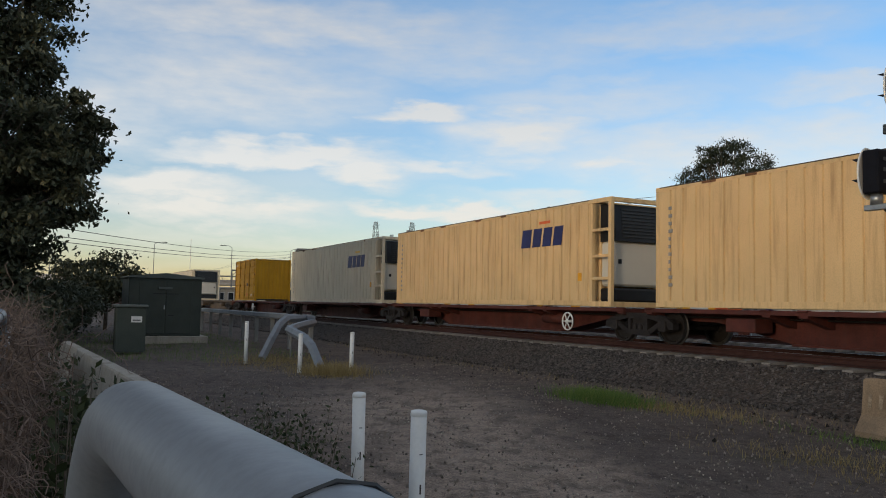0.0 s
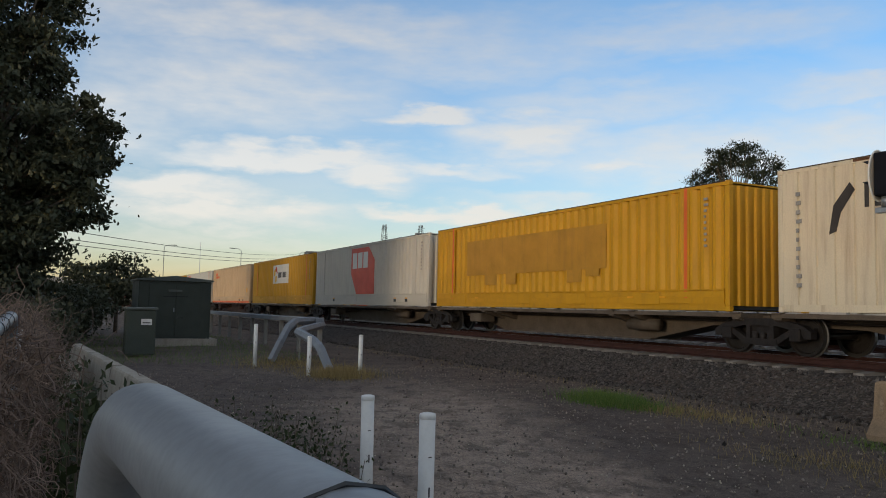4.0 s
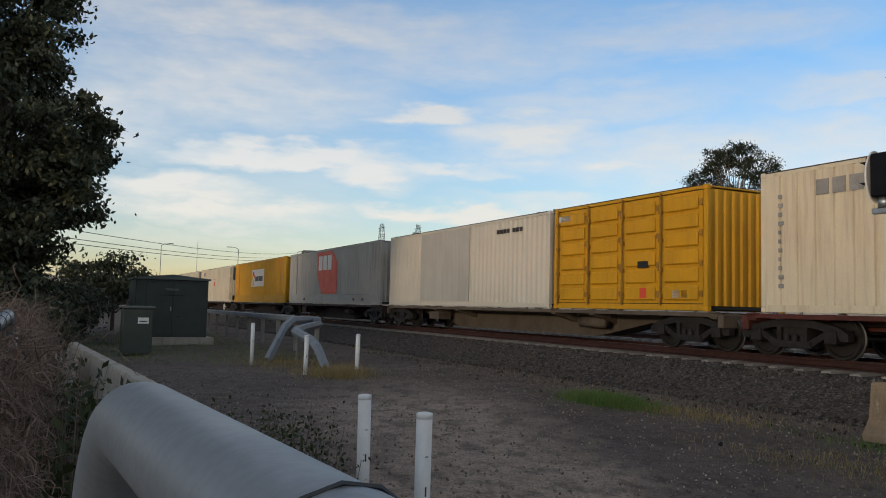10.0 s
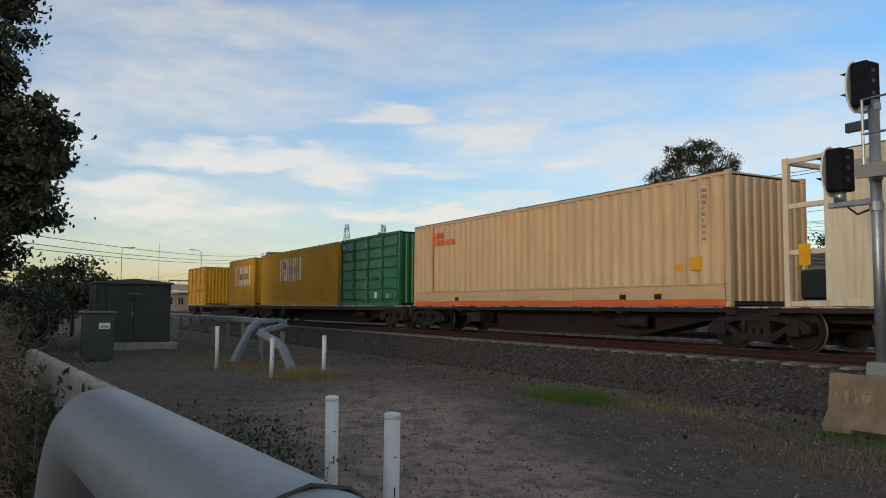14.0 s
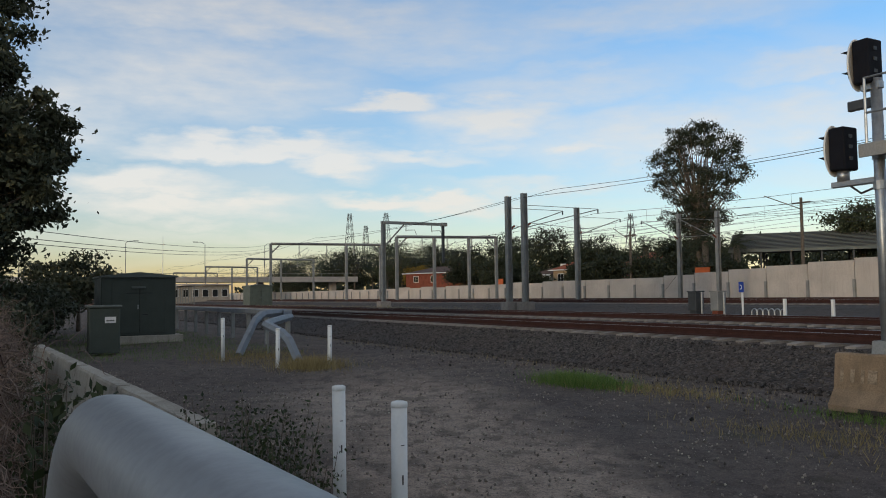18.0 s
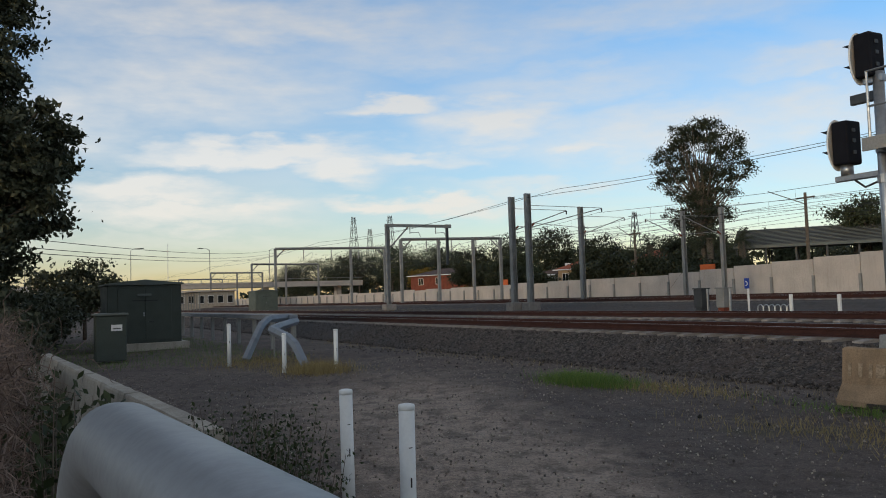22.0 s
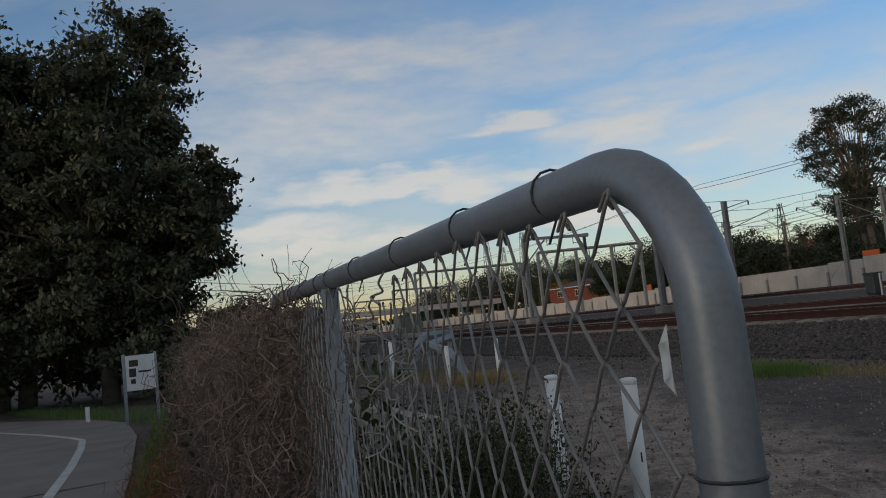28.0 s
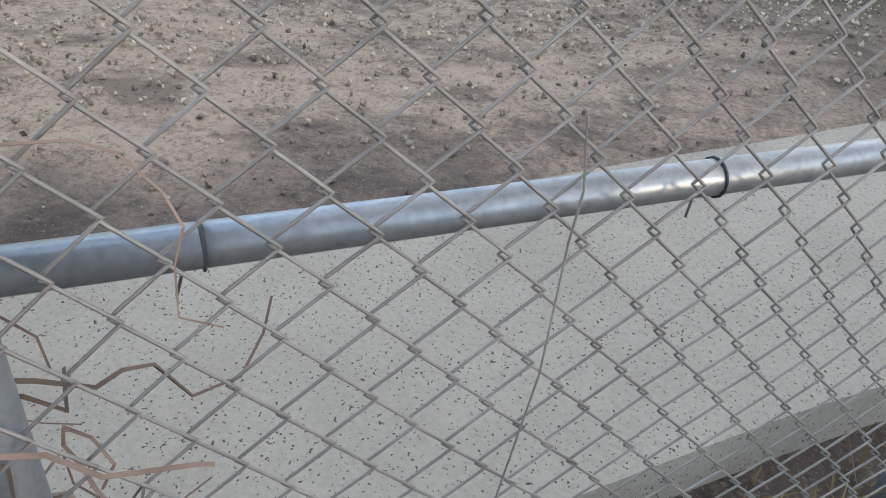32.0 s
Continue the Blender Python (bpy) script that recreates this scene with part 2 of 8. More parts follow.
    if rnd:
        hs = n.new("ShaderNodeHueSaturation")
        rr = n.new("ShaderNodeMapRange"); rr.inputs[3].default_value, rr.inputs[4].default_value = 1 - rnd, 1 + rnd
        ge = n.new("ShaderNodeNewGeometry")
        sm = n.new("ShaderNodeMath"); sm.operation = "ADD"
        fr = n.new("ShaderNodeMath"); fr.operation = "FRACT"
        l.new(ge.outputs["Random Per Island"], sm.inputs[0]); l.new(oi.outputs["Random"], sm.inputs[1])
        l.new(sm.outputs[0], fr.inputs[0]); l.new(fr.outputs[0], rr.inputs[0])
        l.new(rr.outputs[0], hs.inputs["Value"]); l.new(last, hs.inputs["Color"])
        last = hs.outputs[0]
    l.new(last, b.inputs["Base Color"])
    rg = n.new("ShaderNodeMapRange"); rg.inputs[3].default_value, rg.inputs[4].default_value = max(0.05, rough - 0.12), min(1, rough + 0.12)
    l.new(n1.outputs["Fac"], rg.inputs[0]); l.new(rg.outputs[0], b.inputs["Roughness"])
    b.inputs["Metallic"].default_value = metal
    b.inputs["Specular IOR Level"].default_value = spec
    if bump:
        bp = n.new("ShaderNodeBump"); bp.inputs["Strength"].default_value = bump; bp.inputs["Distance"].default_value = 0.02
        l.new(n2.outputs["Fac"], bp.inputs["Height"]); l.new(bp.outputs[0], b.inputs["Normal"])
    MATS[name] = m
    return m


CREAM = mat("cream_paint", (0.72, 0.50, 0.25), 0.6, var=0.12, scale=0.8, streak=0.7, streak_col=(0.26, 0.12, 0.04), bump=0.04)
CREAMW = mat("pale_cream_paint", (0.70, 0.60, 0.44), 0.6, var=0.10, scale=0.8, streak=0.6, streak_col=(0.27, 0.15, 0.07), bump=0.04)
WHITE = mat("container_white_paint", (0.60, 0.55, 0.47), 0.6, var=0.08, scale=0.8, streak=0.22, streak_col=(0.35, 0.28, 0.2), bump=0.03)
SMOOTH = mat("smooth_white_panel_paint", (0.60, 0.57, 0.50), 0.5, var=0.06, scale=0.7, streak=0.12, streak_col=(0.4, 0.36, 0.3), bump=0.02)
EDGE = mat("grimy_roof_edge", (0.07, 0.05, 0.035), 0.8, var=0.4, scale=6, bump=0.05, streak=0.4, streak_col=(0.16, 0.07, 0.03))
GAPDARK = mat("dark_gap_shade_and_rust", (0.03, 0.022, 0.014), 0.8, var=0.3, scale=6, bump=0.05)
YELR = mat("rust_stained_yellow_steel", (0.38, 0.19, 0.02), 0.7, var=0.35, scale=7, streak=0.6, streak_col=(0.13, 0.05, 0.02), bump=0.08)
GREYC = mat("grey_container_paint", (0.48, 0.46, 0.42), 0.55, var=0.12, scale=0.9, streak=0.3, bump=0.03)
PALEG = mat("pale_grey_container_paint", (0.46, 0.43, 0.39), 0.55, var=0.12, scale=0.9, streak=0.35, bump=0.03)
YEL = mat("yellow_container_paint", (0.60, 0.30, 0.004), 0.62, var=0.14, scale=0.9, streak=0.50, streak_col=(0.25, 0.12, 0.02), bump=0.03)
YELD = mat("faded_yellow_patch_paint", (0.50, 0.25, 0.02), 0.6, var=0.2, scale=1.5, streak=0.3, bump=0.03)
TAN = mat("tan_container_paint", (0.58, 0.41, 0.24), 0.6, var=0.12, scale=0.9, streak=0.40, streak_col=(0.28, 0.17, 0.08), bump=0.03)
GREEN = mat("green_container_paint", (0.02, 0.15, 0.06), 0.5, var=0.2, scale=1.2, streak=0.3, streak_col=(0.05, 0.08, 0.05), bump=0.03)
ORANGE = mat("orange_stripe_paint", (0.75, 0.14, 0.03), 0.5, var=0.15, scale=2, bump=0.02)
REDL = mat("red_logo_paint", (0.70, 0.07, 0.035), 0.5, var=0.15, scale=2, streak=0.25, streak_col=(0.4, 0.2, 0.15), bump=0.02)
NAVY = mat("navy_lettering_paint", (0.02, 0.025, 0.12), 0.5, var=0.2, scale=3, bump=0.0)
INK = mat("dark_lettering_paint", (0.05, 0.04, 0.035), 0.6, var=0.3, scale=3, bump=0.0)
GHOST = mat("ghost_lettering_paint", (0.34, 0.32, 0.30), 0.6, var=0.3, scale=3, bump=0.0)
LOGOG = mat("grey_lettering_paint", (0.13, 0.12, 0.115), 0.6, var=0.25, scale=4, bump=0.0)
LOGOW = mat("white_logo_panel_paint", (0.72, 0.68, 0.62), 0.5, var=0.08, scale=3, bump=0.0)
LOGOY = mat("amber_logo_paint", (0.80, 0.45, 0.03), 0.5, var=0.08, scale=3, bump=0.0)
WRED = mat("rust_red_wagon_paint", (0.10, 0.022, 0.014), 0.7, var=0.35, scale=2.5, streak=0.5, streak_col=(0.04, 0.03, 0.025), bump=0.1)
WDARK = mat("dark_brown_wagon_paint", (0.032, 0.015, 0.013), 0.75, var=0.35, scale=2.5, streak=0.5, streak_col=(0.03, 0.025, 0.02), bump=0.1)
WGREY = mat("dusty_grey_wagon_paint", (0.12, 0.09, 0.065), 0.75, var=0.3, scale=2.0, streak=0.5, streak_col=(0.07, 0.05, 0.04), bump=0.1)
BOGIE = mat("oily_bogie_steel", (0.026, 0.020, 0.018), 0.7, 0.2, var=0.4, scale=6, bump=0.15)
WHEELM = mat("worn_wheel_steel", (0.05, 0.042, 0.037), 0.5, 0.6, var=0.3, scale=6, bump=0.05)
TREAD = mat("polished_tread_steel", (0.20, 0.19, 0.18), 0.5, 1.0, var=0.1, scale=6, bump=0.0)
BLACK = mat("black_plastic", (0.012, 0.013, 0.016), 0.45, var=0.2, scale=5, bump=0.03)
SIGBLK = mat("matt_black_signal_paint", (0.008, 0.009, 0.014), 0.75, var=0.2, scale=5, bump=0.02, spec=0.15)
DGREY = mat("charcoal_metal", (0.05, 0.055, 0.06), 0.5, 0.2, var=0.2, scale=5, bump=0.03)
GALV = mat("galvanised_steel", (0.36, 0.38, 0.40), 0.42, 0.75, var=0.18, scale=9, fine=120, bump=0.03)
GALVP = mat("weathered_galvanised_pipe", (0.25, 0.265, 0.285), 0.46, 0.45, var=0.12, scale=14, fine=190, bump=0.02)
MASTM = mat("dull_galvanised_mast", (0.29, 0.29, 0.28), 0.6, 0.4, var=0.2, scale=2, bump=0.03)
CONC = mat("weathered_concrete", (0.40, 0.36, 0.30), 0.85, var=0.25, scale=2.2, fine=55, bump=0.25, streak=0.5, streak_col=(0.10, 0.08, 0.055))
CONCT = mat("tan_stained_concrete", (0.32, 0.225, 0.14), 0.85, var=0.3, scale=2.6, fine=60, bump=0.25, streak=0.6, streak_col=(0.07, 0.06, 0.05))
SLAB = mat("pitted_pale_concrete", (0.34, 0.315, 0.27), 0.85, var=0.12, scale=3.0, fine=70, bump=0.2, spot=0.85)
WALLM = mat("noise_wall_concrete", (0.50, 0.455, 0.41), 0.85, var=0.18, scale=0.6, fine=14, bump=0.1, streak=0.35, streak_col=(0.22, 0.18, 0.15))
SLEEP = mat("concrete_sleeper", (0.30, 0.265, 0.235), 0.85, var=0.25, scale=5, bump=0.1, rnd=0.15)
RAILM = mat("rusty_rail_side", (0.055, 0.019, 0.013), 0.8, 0.1, var=0.3, scale=4, bump=0.1)
RAILT = mat("polished_rail_head", (0.30, 0.29, 0.28), 0.35, 1.0, var=0.15, scale=6, bump=0.0)
STONE = mat("ballast_stone", (0.088, 0.076, 0.069), 0.9, var=0.3, scale=9, fine=60, bump=0.3, rnd=0.8)
PALEST = mat("pale_crushed_stone", (0.42, 0.37, 0.29), 0.9, var=0.3, scale=12, fine=60, bump=0.3, rnd=0.5)
PVC = mat("white_pvc", (0.74, 0.74, 0.72), 0.45, var=0.06, scale=5, bump=0.02, streak=0.2, streak_col=(0.25, 0.22, 0.18))
HUTG = mat("olive_green_cabinet_paint", (0.045, 0.056, 0.045), 0.6, var=0.2, scale=2, bump=0.04, streak=0.2, streak_col=(0.05, 0.045, 0.035))
HUTL = mat("pale_green_cabinet_paint", (0.10, 0.12, 0.10), 0.6, var=0.2, scale=2, bump=0.04)
ROOFG = mat("grey_green_roof_sheet", (0.11, 0.125, 0.115), 0.55, 0.2, var=0.15, scale=2, bump=0.03)
DUCT = mat("grey_plastic_duct", (0.20, 0.225, 0.26), 0.55, var=0.15, scale=4, bump=0.03)
BARK = mat("tree_bark", (0.16, 0.13, 0.10), 0.9, var=0.4, scale=4, fine=30, bump=0.4, streak=0.4)
PALEB = mat("pale_gum_bark", (0.34, 0.30, 0.25), 0.85, var=0.3, scale=3, fine=20, bump=0.2, streak=0.3)
VINE = mat("dead_vine_stems", (0.21, 0.15, 0.12), 0.9, var=0.35, scale=6, bump=0.0, rnd=0.45)
VINER = mat("rusty_dead_leaves", (0.26, 0.10, 0.035), 0.9, var=0.35, scale=6, bump=0.0, rnd=0.5)
BRICK = mat("orange_brick", (0.22, 0.06, 0.032), 0.85, var=0.3, scale=2, fine=30, bump=0.2)
BRICKY = mat("yellow_render", (0.38, 0.27, 0.16), 0.85, var=0.15, scale=1, bump=0.05)
TILE = mat("terracotta_roof_tile", (0.30, 0.085, 0.04), 0.8, var=0.25, scale=1.5, fine=12, bump=0.3)
TILED = mat("brown_roof_tile", (0.11, 0.07, 0.055), 0.8, var=0.3, scale=1.5, fine=12, bump=0.3)
SHEDR = mat("dark_shed_roof", (0.035, 0.033, 0.032), 0.6, 0.2, var=0.3, scale=0.6, bump=0.05, streak=0.4, streak_col=(0.09, 0.08, 0.07))
SIGNB = mat("blue_sign_face", (0.01, 0.05, 0.33), 0.5, var=0.1, scale=4, bump=0.0)
SIGNW = mat("white_sign_face", (0.72, 0.72, 0.70), 0.5, var=0.08, scale=6, bump=0.0, streak=0.2, streak_col=(0.3, 0.28, 0.25))
SAFE = mat("safety_yellow_paint", (0.78, 0.36, 0.01), 0.5, var=0.15, scale=5, bump=0.02, streak=0.3)
ORANGEF = mat("orange_sheet", (0.60, 0.13, 0.03), 0.7, var=0.1, scale=3, bump=0.0)
CABLE = mat("dark_cable", (0.03, 0.03, 0.032), 0.6, var=0.2, scale=4, bump=0.0)
WIREM = mat("galvanised_mesh_wire", (0.30, 0.285, 0.27), 0.6, 0.35, var=0.3, scale=20, bump=0.0, streak=0.3)
STEELW = mat("stainless_train_side", (0.55, 0.56, 0.57), 0.35, 0.6, var=0.08, scale=1, bump=0.0)
ASPH = mat("grey_asphalt", (0.25, 0.215, 0.19), 0.85, var=0.2, scale=1.2, fine=140, bump=0.15)
LINEP = mat("worn_line_paint", (0.62, 0.61, 0.58), 0.7, var=0.3, scale=8, fine=70, bump=0.05)


def leafmat(name, col, col2, tr=0.25):
    m = bpy.data.materials.new(name)
    m.use_nodes = True
    n, l = m.node_tree.nodes, m.node_tree.links
    b = n["Principled BSDF"]
    ge = n.new("ShaderNodeNewGeometry")
    mx = n.new("ShaderNodeMix"); mx.data_type = "RGBA"
    mx.inputs[6].default_value, mx.inputs[7].default_value = (*col, 1), (*col2, 1)
    l.new(ge.outputs["Random Per Island"], mx.inputs["Factor"])
    l.new(mx.outputs[2], b.inputs["Base Color"])
    b.inputs["Roughness"].default_value = 0.6
    b.inputs["Specular IOR Level"].default_value = 0.3
    if tr:
        ts = n.new("ShaderNodeBsdfTranslucent")
        l.new(mx.outputs[2], ts.inputs[0])
        ms = n.new("ShaderNodeMixShader"); ms.inputs[0].default_value = tr
        l.new(b.outputs[0], ms.inputs[1]); l.new(ts.outputs[0], ms.inputs[2])
        l.new(ms.outputs[0], n["Material Output"].inputs[0])
    return m


LEAFD = leafmat("dark_broad_leaf", (0.045, 0.056, 0.034), (0.10, 0.106, 0.065), 0.12)
LEAFG = leafmat("gum_leaf", (0.035, 0.05, 0.025), (0.085, 0.095, 0.05), 0.2)
LEAFF = leafmat("far_leaf", (0.022, 0.033, 0.018), (0.055, 0.06, 0.032), 0.1)
LEAFY = leafmat("yellowing_leaf", (0.14, 0.10, 0.02), (0.30, 0.19, 0.03), 0.2)
LEAFW = leafmat("weed_leaf", (0.02, 0.032, 0.012), (0.06, 0.075, 0.03), 0.25)
GRASSM = leafmat("green_grass_blade", (0.06, 0.13, 0.025), (0.18, 0.24, 0.06), 0.25)
GRASSD = leafmat("dry_grass_blade", (0.20, 0.15, 0.06), (0.36, 0.28, 0.13), 0.25)
FLOWER = leafmat("purple_petal", (0.10, 0.04, 0.40), (0.16, 0.07, 0.5), 0.2)


def glass():
    m = bpy.data.materials.new("dark_window_glass")
    m.use_nodes = True
    b = m.node_tree.nodes["Principled BSDF"]
    b.inputs["Base Color"].default_value = (0.015, 0.018, 0.02, 1)
    b.inputs["Roughness"].default_value = 0.08
    return m


GLASS = glass()


def yard_soil():
    """Compacted gravel and dirt: pale worn stone lanes, dark damp soil, fine grit."""
    m = bpy.data.materials.new("yard_soil")
    m.use_nodes = True
    n, l = m.node_tree.nodes, m.node_tree.links
    b = n["Principled BSDF"]
    t = n.new("ShaderNodeTexCoord")

    def noise_(scale, det, rough=0.55, stretch=None):
        x = n.new("ShaderNodeTexNoise")
        x.inputs["Scale"].default_value, x.inputs["Detail"].default_value, x.inputs["Roughness"].default_value = scale, det, rough
        if stretch:
            mp = n.new("ShaderNodeMapping"); mp.inputs["Scale"].default_value = stretch
            l.new(t.outputs["Object"], mp.inputs[0]); l.new(mp.outputs[0], x.inputs["Vector"])
        else:
            l.new(t.outputs["Object"], x.inputs["Vector"])
        return x.outputs["Fac"]

    def rng(src, lo, hi, a=0.0, c=1.0):
        r = n.new("ShaderNodeMapRange")
        r.inputs[1].default_value, r.inputs[2].default_value, r.inputs[3].default_value, r.inputs[4].default_value = lo, hi, a, c
        l.new(src, r.inputs[0]); return r.outputs[0]

    def mix(f, a, c):
        x = n.new("ShaderNodeMix"); x.data_type = "RGBA"
        l.new(f, x.inputs["Factor"])
        for i, v in ((6, a), (7, c)):
            if isinstance(v, tuple):
                x.inputs[i].default_value = (*v, 1)
            else:
                l.new(v, x.inputs[i])
        return x.outputs[2]
    big = rng(noise_(0.22, 5, stretch=(0.7, 1.6, 1)), 0.40, 0.62)
    base = mix(big, (0.10, 0.080, 0.072), (0.17, 0.136, 0.115))
    mid = rng(noise_(1.1, 5, 0.65), 0.42, 0.66)
    base = mix(mid, base, (0.13, 0.10, 0.086))
    d2 = rng(noise_(16.0, 5, 0.75), 0.52, 0.66, 0, 0.6)
    base = mix(d2, base, (0.032, 0.026, 0.022))
    p2 = rng(noise_(11.0, 6, 0.75), 0.54, 0.64, 0, 0.7)
    base = mix(p2, base, (0.18, 0.145, 0.118))
    dark = rng(noise_(5.0, 5, 0.75), 0.52, 0.68, 0, 0.75)
    base = mix(dark, base, (0.03, 0.025, 0.022))
    grit = rng(noise_(60.0, 2, 0.6), 0.60, 0.70, 0, 0.45)
    base = mix(grit, base, (0.30, 0.27, 0.23))
    pit = rng(noise_(34.0, 2, 0.6), 0.60, 0.70, 0, 0.5)
    base = mix(pit, base, (0.035, 0.03, 0.028))
    # a worn lane of pale crushed stone that runs slantwise past the bollards
    def dot(vx, vy):
        v = n.new("ShaderNodeVectorMath"); v.operation = "DOT_PRODUCT"
        v.inputs[1].default_value = (vx, vy, 0)
        l.new(t.outputs["Object"], v.inputs[0]); return v.outputs["Value"]

    def op(kind, a, c):
        x = n.new("ShaderNodeMath"); x.operation = kind
        for i, v in ((0, a), (1, c)):
            if isinstance(v, (int, float)):
                x.inputs[i].default_value = v
            else:
                l.new(v, x.inputs[i])
        return x.outputs[0]
    along, away = dot(UX, UY), dot(NX, NY)
    off = op("SUBTRACT", away, op("ADD", op("MULTIPLY", along, 0.27), 2.25))
    wob = op("MULTIPLY", op("SUBTRACT", noise_(0.9, 5, 0.65), 0.5), 2.6)
    wide = op("MAXIMUM", op("ADD", op("MULTIPLY", along, 0.075), 0.85), 0.6)
    lane = op("ABSOLUTE", op("DIVIDE", op("ADD", off, wob), wide), 0)
    lane = rng(lane, 1.35, 0.5, 0, 0.85)
    ends = op("MULTIPLY", rng(along, -3.0, 0.0), rng(along, 17.0, 12.0))
    lane = op("MULTIPLY", op("MULTIPLY", lane, ends), op("MULTIPLY", rng(noise_(26.0, 5, 0.75), 0.34, 0.54, 0.3, 1.0), rng(noise_(3.2, 5, 0.7), 0.30, 0.55, 0.35, 1.0)))
    base = mix(op("MULTIPLY", lane, rng(along, 5.0, 9.0, 1.0, 0.95)), base, (0.47, 0.368, 0.29))
    heap = rng(op("ABSOLUTE", op("ADD", op("SUBTRACT", away, 3.05), op("MULTIPLY", wob, 0.55)), 0), 1.15, 0.8)
    heap = op("MULTIPLY", op("MULTIPLY", heap, rng(along, 5.2, 3.2)), op("MULTIPLY", rng(along, -2.6, -0.6), rng(noise_(9.0, 7, 0.78), 0.38, 0.56)))
    base = mix(heap, base, (0.40, 0.32, 0.255))
    patch = rng(noise_(1.5, 7, 0.72, stretch=(1.5, 0.8, 1)), 0.50, 0.60, 0, 0.55)
    base = mix(patch, base, (0.048, 0.038, 0.035))
    crumb = op("MULTIPLY", rng(noise_(42.0, 5, 0.8), 0.50, 0.60, 0, 0.75), rng(noise_(2.6, 5, 0.7), 0.36, 0.62, 0.25, 1.0))
    base = mix(crumb, base, (0.085, 0.068, 0.058))
    chip = rng(noise_(95.0, 3, 0.7), 0.60, 0.68, 0, 0.4)
    base = mix(chip, base, (0.42, 0.36, 0.30))
    green = rng(noise_(0.35, 4), 0.60, 0.72, 0, 0.5)
    base = mix(green, base, (0.055, 0.06, 0.025))
    l.new(base, b.inputs["Base Color"])
    b.inputs["Roughness"].default_value = 0.95
    b.inputs["Specular IOR Level"].default_value = 0.2
    bp = n.new("ShaderNodeBump"); bp.inputs["Strength"].default_value, bp.inputs["Distance"].default_value = 0.7, 0.03
    l.new(noise_(28.0, 6, 0.7), bp.inputs["Height"]); l.new(bp.outputs[0], b.inputs["Normal"])
    return m


SOIL = yard_soil()


def ballast_bed():
    m = bpy.data.materials.new("ballast_bed")
    m.use_nodes = True
    n, l = m.node_tree.nodes, m.node_tree.links
    b = n["Principled BSDF"]
    t = n.new("ShaderNodeTexCoord")
    vo = n.new("ShaderNodeTexVoronoi"); vo.inputs["Scale"].default_value = 16.0
    l.new(t.outputs["Object"], vo.inputs["Vector"])
    hs = n.new("ShaderNodeSeparateColor"); l.new(vo.outputs["Color"], hs.inputs[0])
    rp = n.new("ShaderNodeValToRGB")
    rp.color_ramp.elements[0].color, rp.color_ramp.elements[1].color = (0.032, 0.026, 0.023, 1), (0.15, 0.125, 0.108, 1)
    l.new(hs.outputs[0], rp.inputs[0])
    # shade between the stones is painted in: colour falls to a quarter at cell edges
    gap_shade = n.new("ShaderNodeMapRange"); gap_shade.inputs[1].default_value, gap_shade.inputs[2].default_value, gap_shade.inputs[3].default_value, gap_shade.inputs[4].default_value = 0.25, 0.65, 1.0, 0.25
    l.new(vo.outputs["Distance"], gap_shade.inputs[0])
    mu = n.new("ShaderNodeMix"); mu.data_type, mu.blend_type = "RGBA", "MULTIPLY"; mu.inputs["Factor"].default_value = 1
    l.new(rp.outputs[0], mu.inputs[6]); l.new(gap_shade.outputs[0], mu.inputs[7])
    no = n.new("ShaderNodeTexNoise"); no.inputs["Scale"].default_value = 0.5; l.new(t.outputs["Object"], no.inputs["Vector"])
    r2 = n.new("ShaderNodeMapRange"); r2.inputs[1].default_value, r2.inputs[2].default_value, r2.inputs[4].default_value = 0.4, 0.7, 0.5
    l.new(no.outputs["Fac"], r2.inputs[0])
    m2 = n.new("ShaderNodeMix"); m2.data_type = "RGBA"; m2.inputs[7].default_value = (0.085, 0.055, 0.042, 1)
    l.new(r2.outputs[0], m2.inputs["Factor"]); l.new(mu.outputs[2], m2.inputs[6])
    l.new(m2.outputs[2], b.inputs["Base Color"])
    b.inputs["Roughness"].default_value = 0.95
    bp = n.new("ShaderNodeBump"); bp.inputs["Strength"].default_value, bp.inputs["Distance"].default_value, bp.invert = 0.9, 0.05, True
    l.new(vo.outputs["Distance"], bp.inputs["Height"]); l.new(bp.outputs[0], b.inputs["Normal"])
    return m


BALLAST = ballast_bed()

# ---- mesh helpers ----


